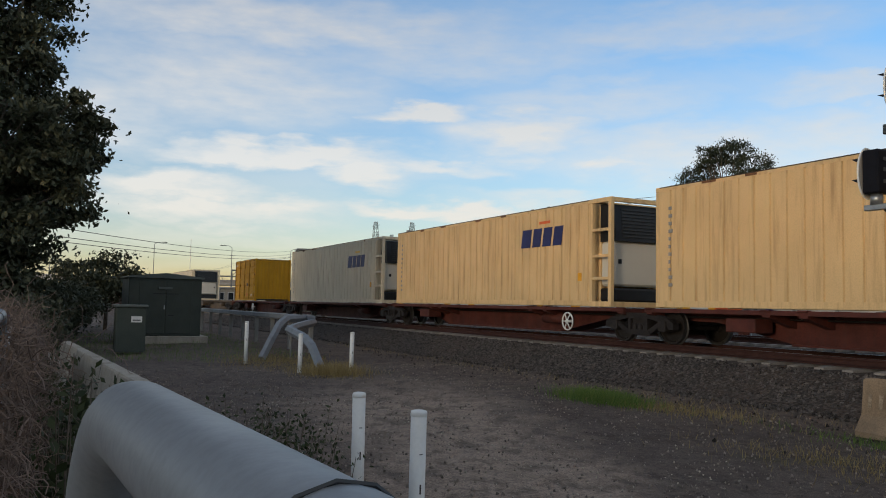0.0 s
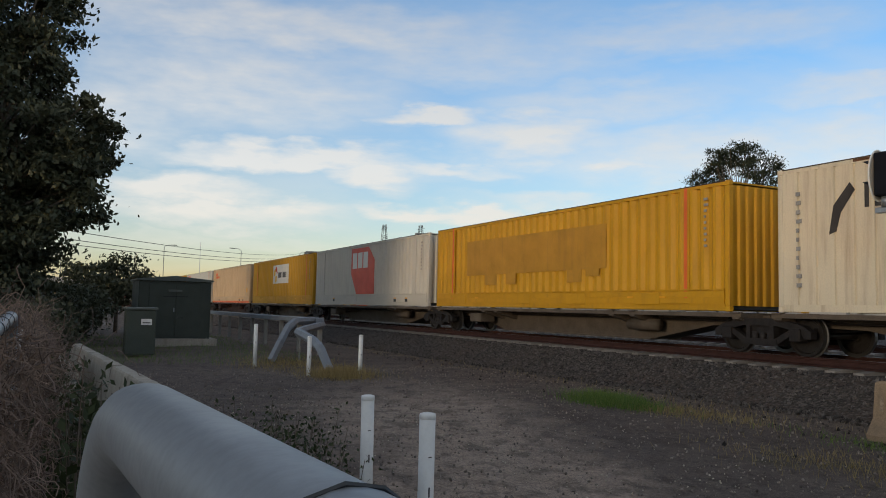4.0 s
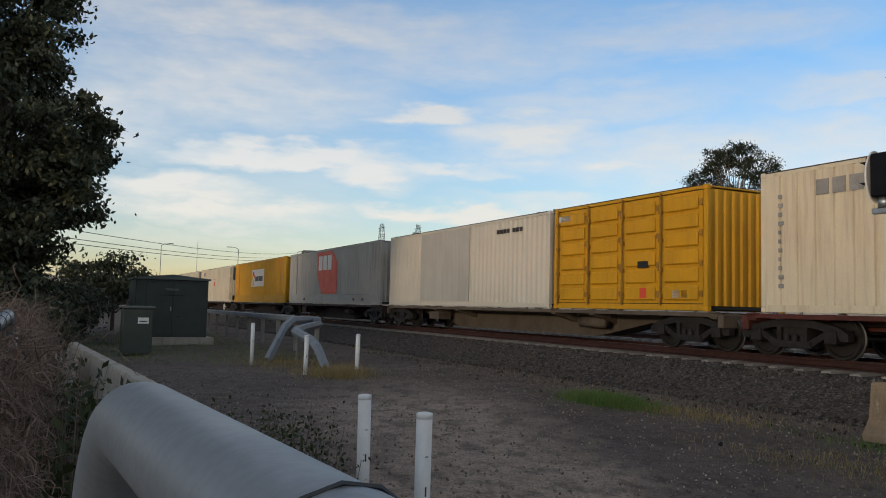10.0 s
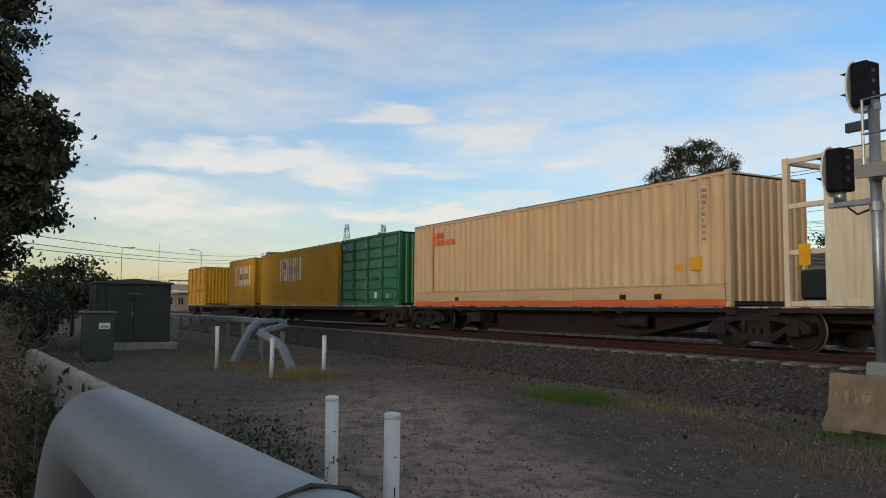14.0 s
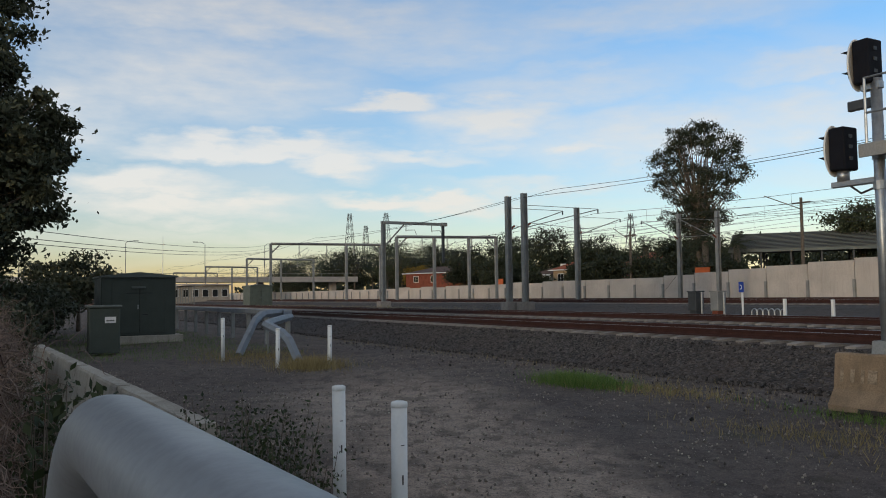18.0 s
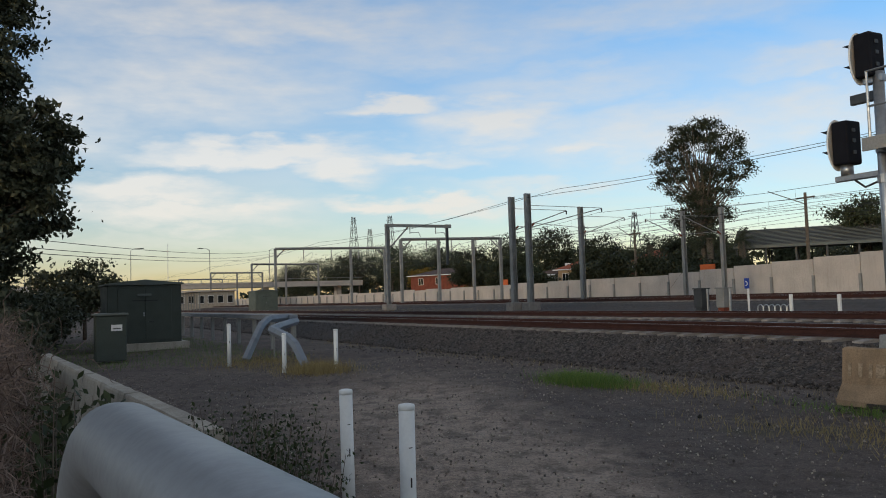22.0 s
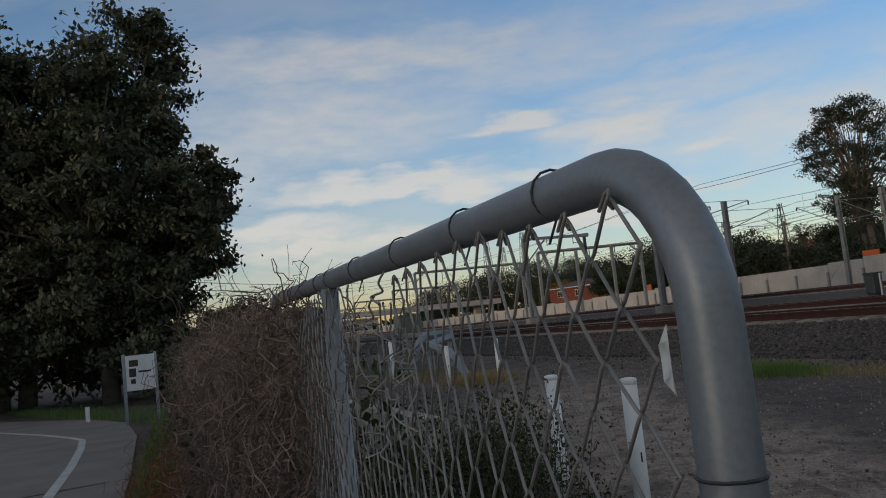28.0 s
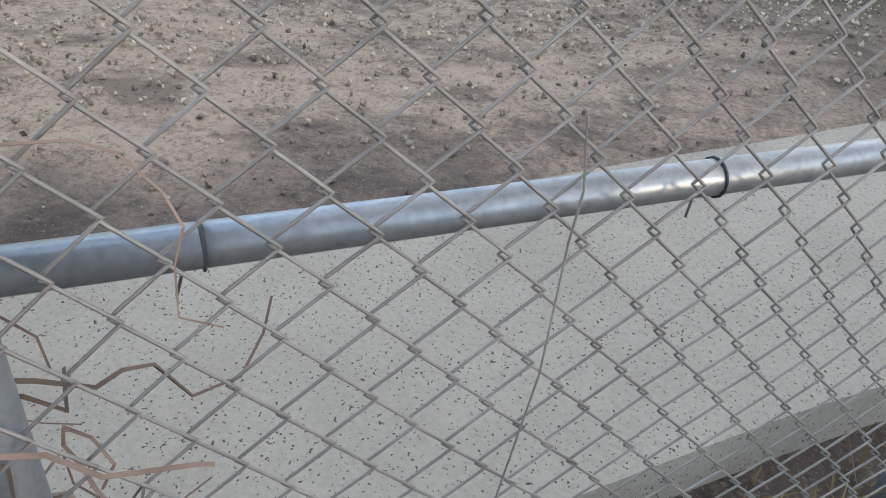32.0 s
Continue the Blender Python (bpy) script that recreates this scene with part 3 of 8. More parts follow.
class MB:
    """Collects vertices and faces of one part."""

    def __init__(self):
        self.v, self.f = [], []

    def add(self, vs, fs):
        k = len(self.v)
        self.v += [tuple(p) for p in vs]
        self.f += [tuple(i + k for i in q) for q in fs]
        return self

    def box(self, x0, x1, y0, y1, z0, z1):
        return self.add([(x0, y0, z0), (x1, y0, z0), (x1, y1, z0), (x0, y1, z0), (x0, y0, z1), (x1, y0, z1), (x1, y1, z1), (x0, y1, z1)],
                        [(0, 3, 2, 1), (4, 5, 6, 7), (0, 1, 5, 4), (1, 2, 6, 5), (2, 3, 7, 6), (3, 0, 4, 7)])

    def bbox(self, x0, x1, y0, y1, z0, z1, b=0.01):
        """A box with chamfered edges."""
        vs, fs = [], []
        X, Y, Z = (x0, x1), (y0, y1), (z0, z1)
        idx = {}
        for i in (0, 1):
            for j in (0, 1):
                for k in (0, 1):
                    sx, sy, sz = (1 - 2 * i) * b, (1 - 2 * j) * b, (1 - 2 * k) * b
                    c = (X[i], Y[j], Z[k])
                    for ax, p in (("x", (c[0], c[1] + sy, c[2] + sz)), ("y", (c[0] + sx, c[1], c[2] + sz)), ("z", (c[0] + sx, c[1] + sy, c[2]))):
                        idx[i, j, k, ax] = len(vs)
                        vs.append(p)
        g = lambda i, j, k, a: idx[i, j, k, a]
        for i in (0, 1):
            q = [g(i, 0, 0, "x"), g(i, 1, 0, "x"), g(i, 1, 1, "x"), g(i, 0, 1, "x")]
            fs.append(q if i else q[::-1])
            q = [g(0, i, 0, "y"), g(1, i, 0, "y"), g(1, i, 1, "y"), g(0, i, 1, "y")]
            fs.append(q[::-1] if i else q)
            q = [g(0, 0, i, "z"), g(1, 0, i, "z"), g(1, 1, i, "z"), g(0, 1, i, "z")]
            fs.append(q if i else q[::-1])
            for j in (0, 1):
                q = [g(0, i, j, "y"), g(1, i, j, "y"), g(1, i, j, "z"), g(0, i, j, "z")]
                fs.append(q if (i != j) else q[::-1])
                q = [g(i, 0, j, "x"), g(i, 1, j, "x"), g(i, 1, j, "z"), g(i, 0, j, "z")]
                fs.append(q[::-1] if (i != j) else q)
                q = [g(i, j, 0, "x"), g(i, j, 1, "x"), g(i, j, 1, "y"), g(i, j, 0, "y")]
                fs.append(q if (i != j) else q[::-1])
                for k in (0, 1):
                    q = [g(i, j, k, "x"), g(i, j, k, "y"), g(i, j, k, "z")]
                    fs.append(q if (i + j + k) % 2 == 0 else q[::-1])
        return self.add(vs, fs)

    def tube(self, pts, r, n=8, caps=True, r1=None):
        pts = [Vector(p) for p in pts]
        vs, fs = [], []
        m = len(pts)
        prev = None
        for i, p in enumerate(pts):
            d = (pts[min(i + 1, m - 1)] - pts[max(i - 1, 0)])
            if d.length < 1e-9:
                d = Vector((0, 0, 1))
            d.normalize()
            if prev is None:
                ref = Vector((0, 0, 1)) if abs(d.z) < 0.9 else Vector((1, 0, 0))
                a = d.cross(ref).normalized()
            else:
                a = (prev - d * prev.dot(d))
                a = a.normalized() if a.length > 1e-6 else d.orthogonal().normalized()
            prev = a
            b = d.cross(a)
            rr = r if r1 is None else r + (r1 - r) * i / max(1, m - 1)
            for k in range(n):
                t = 2 * math.pi * k / n
                vs.append(p + a * (rr * math.cos(t)) + b * (rr * math.sin(t)))
        for i in range(m - 1):
            for k in range(n):
                q = (k + 1) % n
                fs.append((i * n + k, i * n + q, (i + 1) * n + q, (i + 1) * n + k))
        if caps:
            fs.append(tuple(range(n - 1, -1, -1)))
            fs.append(tuple(range((m - 1) * n, m * n)))
        return self.add(vs, fs)

    def prism(self, poly, axis, a0, a1):
        """A polygon swept along an axis: poly in the other two axes, in order."""
        def put(p, a):
            return {"x": (a, p[0], p[1]), "y": (p[0], a, p[1]), "z": (p[0], p[1], a)}[axis]
        m = len(poly)
        vs = [put(p, a0) for p in poly] + [put(p, a1) for p in poly]
        fs = [tuple(range(m)), tuple(range(2 * m - 1, m - 1, -1))] + [(i, i + m, (i + 1) % m + m, (i + 1) % m) for i in range(m)]
        return self.add(vs, fs)

    def quad(self, a, b, c, d):
        return self.add([a, b, c, d], [(0, 1, 2, 3)])

    def mesh(self, name, material, smooth=False, fix=True):
        me = bpy.data.meshes.new(name)
        me.from_pydata(self.v, [], self.f)
        if fix:
            bm = bmesh.new(); bm.from_mesh(me)
            bmesh.ops.recalc_face_normals(bm, faces=bm.faces)
            bm.to_mesh(me); bm.free()
        me.materials.append(material)
        if smooth:
            for p in me.polygons:
                p.use_smooth = True
        me.update()
        return me


def thing(name, label, category, m=None, group="", kind=""):
    ob = new(name)
    ob.empty_display_size = 0.2
    if m is not None:
        ob.matrix_basis = m
    return tagged(ob, label, category, group, kind)


def part(name, mb, material, parent, label="", smooth=False, m=None, fix=True):
    ob = new(name, mb.mesh(name, material, smooth, fix) if isinstance(mb, MB) else mb)
    ob.parent = parent
    if m is not None:
        ob.matrix_basis = m
    if label:
        tagged(ob, label)
    return ob


def single(name, mb, material, label, category, m=None, group="", kind="", smooth=False, fix=True):
    ob = new(name, mb.mesh(name, material, smooth, fix))
    if m is not None:
        ob.matrix_basis = m
    return tagged(ob, label, category, group, kind)


# ---- ground ----
def lerp_table(x, tab):
    if x <= tab[0][0]:
        return tab[0][1]
    for (a, b), (c, e) in zip(tab, tab[1:]):
        if x <= c:
            return b + (e - b) * (x - a) / (c - a)
    return tab[-1][1]


PROFILE = [(-30, -0.1), (10.6, 0.0), (11.3, 0.03), (12.95, 0.53), (16.25, 0.53), (17.2, 0.40), (19.2, 0.40), (20.1, 0.52), (23.4, 0.52), (24.6, 0.45),
           (31.0, 0.55), (34.2, 0.85), (48.8, 0.95), (52, 0.95), (56, 1.0), (70, 1.4), (300, 2.0)]


def height(s, d):
    z = lerp_table(d, PROFILE)
    if -1.5 < d < 11.2:
        w = min(1.0, (d + 1.5) / 2, (11.2 - d) / 1.5)
        z += w * (0.06 * noise.noise(Vector((s * 0.35, d * 0.5, 1.3))) + 0.025 * noise.noise(Vector((s * 1.7, d * 1.9, 4.1))))
        z += w * 0.012 * noise.noise(Vector((s * 6, d * 6, 2.0)))
    return z


def axis(spans):
    xs = []
    for a, b, st in spans:
        k = max(1, round((b - a) / st))
        xs += [a + (b - a) * i / k for i in range(k)]
    return xs + [spans[-1][1]]


def ground_sheet(name, S, D, material, label, category, dz=0.0):
    vs = [W(s, d, height(s, d) + dz) for s in S for d in D]
    m = len(D)
    fs = [(i * m + j, i * m + j + 1, (i + 1) * m + j + 1, (i + 1) * m + j) for i in range(len(S) - 1) for j in range(m - 1)]
    mb = MB(); mb.v, mb.f = [tuple(v) for v in vs], fs
    return single(name, mb, material, label, category, kind="structure", smooth=True)


DS = axis([(-1500, -60, 360), (-60, -4, 8), (-4, -1.5, 0.5), (-1.5, 11.2, 0.22), (11.2, 13, 0.3), (13, 26, 0.4), (26, 60, 1.0), (60, 120, 15), (120, 3000, 600)])
SS = axis([(-1500, -120, 300), (-120, -6, 6), (-6, 26, 0.25), (26, 60, 1.5), (60, 300, 20), (300, 3000, 500)])
ground_sheet("ground", SS, DS, SOIL, "compacted dirt and gravel yard with dark stains", "ground")
SB = axis([(-300, -60, 40), (-60, -4, 4), (-4, 40, 0.5), (40, 120, 4), (120, 900, 60)])
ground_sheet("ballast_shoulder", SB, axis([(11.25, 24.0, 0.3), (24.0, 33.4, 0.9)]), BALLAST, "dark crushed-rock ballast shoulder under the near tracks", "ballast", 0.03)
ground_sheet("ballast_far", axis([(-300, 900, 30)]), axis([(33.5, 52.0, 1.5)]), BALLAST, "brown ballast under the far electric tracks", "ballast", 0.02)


def stones(name, count, area, size, material, label, seed, flat=0.6, pick=None):
    """Loose stones, each a squashed octahedron turned at random."""
    r = random.Random(seed)
    mb = MB()
    for _ in range(count):
        s, d = area(r)
        if pick and not pick(s, d):
            continue
        k = size * (0.5 + r.random() ** 2 * 1.3)
        c = W(s, d, height(s, d) + k * 0.25)
        q = Euler((r.random() * 6, r.random() * 6, r.random() * 6)).to_matrix()
        ax = [q @ Vector(p) for p in ((k * .6, 0, 0), (-k * .55, 0, 0), (0, k * .5, 0), (0, -k * .5, 0), (0, 0, k * flat * .6), (0, 0, -k * flat * .6))]
        mb.add([c + a for a in ax], [(0, 2, 4), (2, 1, 4), (1, 3, 4), (3, 0, 4), (2, 0, 5), (1, 2, 5), (3, 1, 5), (0, 3, 5)])
    return single(name, mb, material, label, "gravel", kind="stuff", fix=False)


stones("ballast_stones", 42000, lambda r: (r.uniform(-6, 30) if r.random() < .8 else r.uniform(30, 60), r.uniform(10.9, 13.1)), 0.055, STONE, "loose dark ballast stones on the embankment", 1)
stones("ballast_stones_between_rails", 7000, lambda r: (r.uniform(0, 40), r.uniform(15.9, 17.5)), 0.055, STONE, "loose dark ballast stones between the rails", 2)
YARDST = mat("brown_yard_stone", (0.20, 0.162, 0.138), 0.9, var=0.3, scale=12, fine=60, bump=0.3, rnd=0.55)
stones("yard_gravel", 2200, lambda r: (r.uniform(-3, 18), r.uniform(0.3, 10.5)), 0.022, YARDST, "scattered dark pebbles on the yard", 3)
GREYST = mat("grey_pebble_stone", (0.27, 0.225, 0.19), 0.9, var=0.3, scale=12, fine=60, bump=0.3, rnd=0.5)
stones("grey_pebbles", 9000, lambda r: (r.uniform(-3, 20), r.uniform(0.8, 10.8)), 0.026, GREYST, "scattered grey and tan pebbles on the yard", 6)
stones("ballast_spill", 1000, lambda r: (r.uniform(-3, 26), 10.9 - abs(r.gauss(0, .9))), 0.045, STONE, "ballast stones spilled on the yard from the embankment", 7)
stones("pale_gravel", 5200, lambda r: (r.uniform(-6, 5), 3.0 + r.gauss(0, .5)), 0.02, PALEST, "pale crushed stone spread along the yard edge", 4)
stones("pale_gravel_lane", 2600, lambda r: (r.uniform(2, 14), 4.2 + r.gauss(0, 1.6)), 0.016, PALEST, "pale grit worn into the yard lane", 5)

# ---- tracks ----
RAILP = [(-.075, 0), (.075, 0), (.075, .02), (.012, .045), (.012, .125), (.036, .135), (.036, .165), (.028, .172), (-.028, .172), (-.036, .165), (-.036, .135), (-.012, .125), (-.012, .045), (-.075, .02)]


def track(d, ztop, near, label, s0=-250, s1=700):
    tr = thing("railway_track", label, "railway track", T(0, d, ztop), "railway tracks", "structure")
    zb = -0.172
    for y in (-.75, .75):
        a = MB().prism([(y + p, zb + q) for p, q in RAILP], "x", -s1, -s0)
        r = part("rail", a, RAILM, tr, "rust-brown steel rail")
        t = MB().box(-s1, -s0, y - .027, y + .027, -.004, .0025)
        part("rail_head", t, RAILT, r, "polished running surface")
    sl = MB().prism([(-1.25, zb - .19), (1.25, zb - .19), (1.25, zb - .03), (.95, zb - .004), (.45, zb - .03), (-.45, zb - .03), (-.95, zb - .004), (-1.25, zb - .03)], "x", -.11, .11)
    me = sl.mesh("sleeper", SLEEP)
    rest = MB()
    for i in range(int((s1 - s0) / .62)):
        s = s0 + i * .62
        if near and -8 < s < 110:
            part("sleeper", me, SLEEP, tr, m=Matrix.Translation((-s, R.uniform(-.015, .015), R.uniform(-.006, .006))))
        elif s < 260:
            rest.add([(x - s, y, z) for x, y, z in sl.v], sl.f)
    ob = part("sleeper_rest", rest, SLEEP, tr, "concrete sleepers further along the line", fix=False)
    tagged(ob, kind="stuff")
    return tr


track(14.55, 0.80, True, "near freight track, rusty rails on pale concrete sleepers")
track(21.75, 0.80, False, "second freight track, rusty rails on concrete sleepers")
track(36.8, 1.12, False, "electrified suburban track in the middle distance")
track(41.4, 1.12, False, "electrified suburban track beside the mast row")
track(47.0, 1.14, False, "electrified suburban track before the noise wall")

# ---- the freight train ----
def train_way(t):
    return 20.265 * t + 0.02988 * t * t - 6.3e-5 * t ** 3


RAILZ, DECK = 0.80, 0.88
MOVERS = []


def put_on_train(ob, x, z=0.0):
    """x: distance back from the train's datum at the clip's start."""
    MOVERS.append((ob, x, z))
    ob.matrix_basis = T(x, 14.55, RAILZ + z)


def wheel_mesh():
    mb = MB()
    n = 24
    prof = [(0.0, -.07), (.10, -.07), (.13, -.03), (.34, -.02), (.37, -.065), (.42, -.065), (.42, .045), (.45, .05), (.45, .075), (.37, .065), (.34, .02), (.13, .03), (.10, .07), (0.0, .07)]
    vs = [(r * math.cos(2 * math.pi * k / n), y, r * math.sin(2 * math.pi * k / n)) for r, y in prof for k in range(n)]
    fs = [(i * n + k, i * n + (k + 1) % n, (i + 1) * n + (k + 1) % n, (i + 1) * n + k) for i in range(len(prof) - 1) for k in range(n)]
    mb.add(vs, fs)
    return mb


def bogie(wagon, x):
    b = MB().bbox(-.35, .35, -1.05, 1.05, .42, .72, .03)
    b.box(-1.15, -1.05, -.9, .9, .5, .58).box(1.05, 1.15, -.9, .9, .5, .58)
    bo = part("bogie", b, BOGIE, wagon, "oily cast-steel bogie", m=Matrix.Translation((x, 0, 0)))
    for y in (-1.02, 1.02):
        # cast side frame: a bowed top chord, pedestal ends, a truss below with two triangular windows
        sf = MB()
        sf.prism([(-1.25, .50), (-1.05, .62), (-.45, .75), (.45, .75), (1.05, .62), (1.25, .50), (1.25, .36), (1.08, .36), (1.02, .48), (.45, .60), (-.45, .60), (-1.02, .48), (-1.08, .36), (-1.25, .36)], "y", y - .09, y + .09)
        sf.prism([(-.36, .60), (-.26, .60), (-.26, .33), (-.36, .33)], "y", y - .10, y + .10)
        sf.prism([(.26, .60), (.36, .60), (.36, .33), (.26, .33)], "y", y - .10, y + .10)
        sf.prism([(-.42, .33), (.42, .33), (.46, .20), (-.46, .20)], "y", y - .11, y + .11)
        for sg_ in (-1, 1):
            sf.prism([(sg_ * .36, .33), (sg_ * .44, .22), (sg_ * .86, .47), (sg_ * .74, .53)], "y", y - .085, y + .085)
        part("side_frame", sf, BOGIE, bo)
        sp = MB()
        for k in (-.2, 0, .2):
            sp.tube([(k, y, .24), (k, y, .48)], .075, 10)
        part("spring_nest", sp, BOGIE, bo, smooth=True)
        for k in (-.89, .89):
            ax = MB().bbox(k - .13, k + .13, y - .14 * (1 if y < 0 else .9), y + .14, .30, .56, .02)
            part("axle_box", ax, BOGIE, bo)
    for k in (-.89, .89):
        axl = MB().tube([(0, -.95, 0), (0, .95, 0)], .075, 10)
        wm = wheel_mesh()
        for y, sg in ((-.75, 1), (.75, -1)):
            axl.add([(vx, y + vy * sg, vz) for vx, vy, vz in wm.v], wm.f)
        w = part("wheel", axl, WHEELM, bo, "rolling wheelset with polished treads", m=Matrix.Translation((k, 0, .42)))
        w.data.materials.append(TREAD)
        for q in w.data.polygons:
            if math.hypot(q.center.x, q.center.z) > .40:
                q.material_index = 1
        WHEELS.append((wagon, w))
    return bo


WHEELS = []


def handwheel(wagon, x, material):
    mb = MB()
    ring = [(.24 * math.cos(a), 0, .24 * math.sin(a)) for a in [2 * math.pi * k / 20 for k in range(21)]]
    mb.tube(ring, .022, 6, caps=False)
    for k in range(6):
        a = 2 * math.pi * k / 6
        mb.tube([(0, -.03, 0), (.24 * math.cos(a), 0, .24 * math.sin(a))], .016, 5)
    mb.tube([(0, -.06, 0), (0, .16, 0)], .04, 8)
    part("hand_brake_wheel", mb, material, wagon, "pale spoked hand-brake wheel", m=Matrix.Translation((x, -1.30, .46)))


def wagon(length, paint, label, style, brake_x=None, front_own=False, rear_own=False):
    """A skeletal wagon of an articulated set: neighbours share one bogie under the joint, the ends of a set have their own."""
    wg = thing("container_wagon", label, "freight wagon", group="wagons of the freight train")
    h = length / 2
    xf, xr = (h - 1.35 if front_own else h + .1), (-h + 1.35 if rear_own else -h - .1)
    # fish-bellied centre sill, deep between the bogies
    prof = [(-h + .15, .78), (-h + .15, .60), (xr + 2.0, .56), (xr + 4.2, .14), (xf - 4.2, .14), (xf - 2.0, .56), (h - .15, .60), (h - .15, .78)]
    part("centre_sill", MB().prism(prof, "y", -.42, .42), paint, wg)
    for z0, z1, y in ((.13, .17, .52), (.76, .80, .52)):
        lo, hi = (xr + 4.1, xf - 4.1) if z0 < .5 else (-h + .15, h - .15)
        part("sill_flange", MB().box(lo, hi, -y, y, z0, z1), paint, wg)
    low = .70 if style == "flat" else .765
    for yy in (-1.18, 1.18):
        pr = MB().prism([(-h + .3, .86), (-h + .3, low), (h - .3, low), (h - .3, .86)], "y", yy - .05, yy + .05)
        part("side_sill", pr, paint, wg)
    for x in [-h + .45, -3.05, 3.05, h - .45] + ([-h * .5, h * .5] if length > 14 else []):
        cr = MB().prism([(-1.22, .72), (-1.22, .835), (1.22, .835), (1.22, .72), (.45, .5), (-.45, .5)], "x", x - .10, x + .10)
        part("outrigger", cr, paint, wg)
        for y in (-1, 1):
            part("twist_lock", MB().bbox(x - .12, x + .12, y * 1.2 - .07, y * 1.2 + .07, .835, .876, .008), GALV if style == "flat" else paint, wg)
    for sg, own in ((1, front_own), (-1, rear_own)):
        if own:
            part("headstock", MB().bbox(sg * (h - .24) - .09, sg * (h - .24) + .09, -1.22, 1.22, .52, .82, .015), paint, wg)
            x0, x1 = sorted((sg * (h - .4), sg * (h + .06)))
            part("coupler", MB().bbox(x0, x1, -.12, .12, .54, .76, .03), BOGIE, wg, "cast knuckle coupler")
            hs = [(sg * (h - .35), -.45, .55), (sg * (h - .1), -.47, .30), (sg * (h + .03), -.47, .34)]
            part("brake_hose", MB().tube(hs, .025, 6), BLACK, wg)
        else:
            part("joint_arm", MB().bbox(min(sg * (h - .5), sg * (h + .07)), max(sg * (h - .5), sg * (h + .07)), -.25, .25, .60, .78, .03), BOGIE, wg, "cast articulation joint")
    bogie(wg, xf)
    if rear_own:
        bogie(wg, xr)
    part("brake_equipment", MB().bbox(xr + 2.9, xr + 3.7, -1.15, -.6, .38, .68, .02), paint, wg, "dusty brake valve box")
    part("air_reservoir", MB().tube([(xf - 4.6, -.75, .52), (xf - 3.5, -.75, .52)], .15, 12), paint, wg, smooth=True)
    part("brake_pipe", MB().tube([(-h + .2, -.62, .68), (h - .2, -.62, .68)], .022, 6), BOGIE, wg)
    if brake_x is not None:
        handwheel(wg, brake_x, SIGNW)
    return wg


def add_bars(ob, name, boxes, material, y, label=""):
    """Raised flat marks on the near face: boxes of x0, x1, z0, z1 each."""
    for x0, x1, z0, z1 in boxes:
        part(name, MB().box(x0, x1, y - .004, y + .01, z0, z1), material, ob, label)


def add_poly(ob, name, poly, material, y, label=""):
    part(name, MB().prism(poly, "y", y - .004, y + .01), material, ob, label)


def corrugated(L, z0, z1, y, depth, period, material, name, ob, flip=1, narrow=False):
    """A pressed steel side: trapezoid ribs standing up and down; narrow: flat sheets parted by slim grooves."""
    n = max(4, round(L / period))
    p = L / n
    xs = []
    for i in range(n):
        a = -L / 2 + i * p
        if narrow:
            xs += [(a, 0), (a + p - .075, 0), (a + p - .060, 1), (a + p - .020, 1), (a + p - .005, 0)]
        else:
            xs += [(a, 0), (a + p * .24, 0), (a + p * .50, 1), (a + p * .74, 1)]
    xs.append((L / 2, 0))
    vs, fs = [], []
    for x, k in xs:
        yy = y + flip * depth * k
        vs += [(x, yy, z0), (x, yy, z1)]
    fs = [(2 * i, 2 * i + 2, 2 * i + 3, 2 * i + 1) for i in range(len(xs) - 1)]
    mb = MB().add(vs, fs)
    return part(name, mb, material, ob, fix=False)


def end_wall(L, x, z0, z1, paint, ob, ribs=True):
    sg = 1 if x > 0 else -1
    if not ribs:
        return part("end_wall", MB().box(min(x, x - sg * .05), max(x, x - sg * .05), -1.16, 1.16, z0, z1), paint, ob)
    n = 9
    p = 2.32 / n
    ys = []
    for i in range(n):
        a = -1.16 + i * p
        ys += [(a, 0), (a + p * .34, 0), (a + p * .5, 1), (a + p * .84, 1)]
    ys.append((1.16, 0))
    vs = []
    for y, k in ys:
        xx = x - sg * (.02 + .04 * k)
        vs += [(xx, y, z0), (xx, y, z1)]
    return part("end_wall", MB().add(vs, [(2 * i, 2 * i + 2, 2 * i + 3, 2 * i + 1) for i in range(len(ys) - 1)]), paint, ob, fix=False)


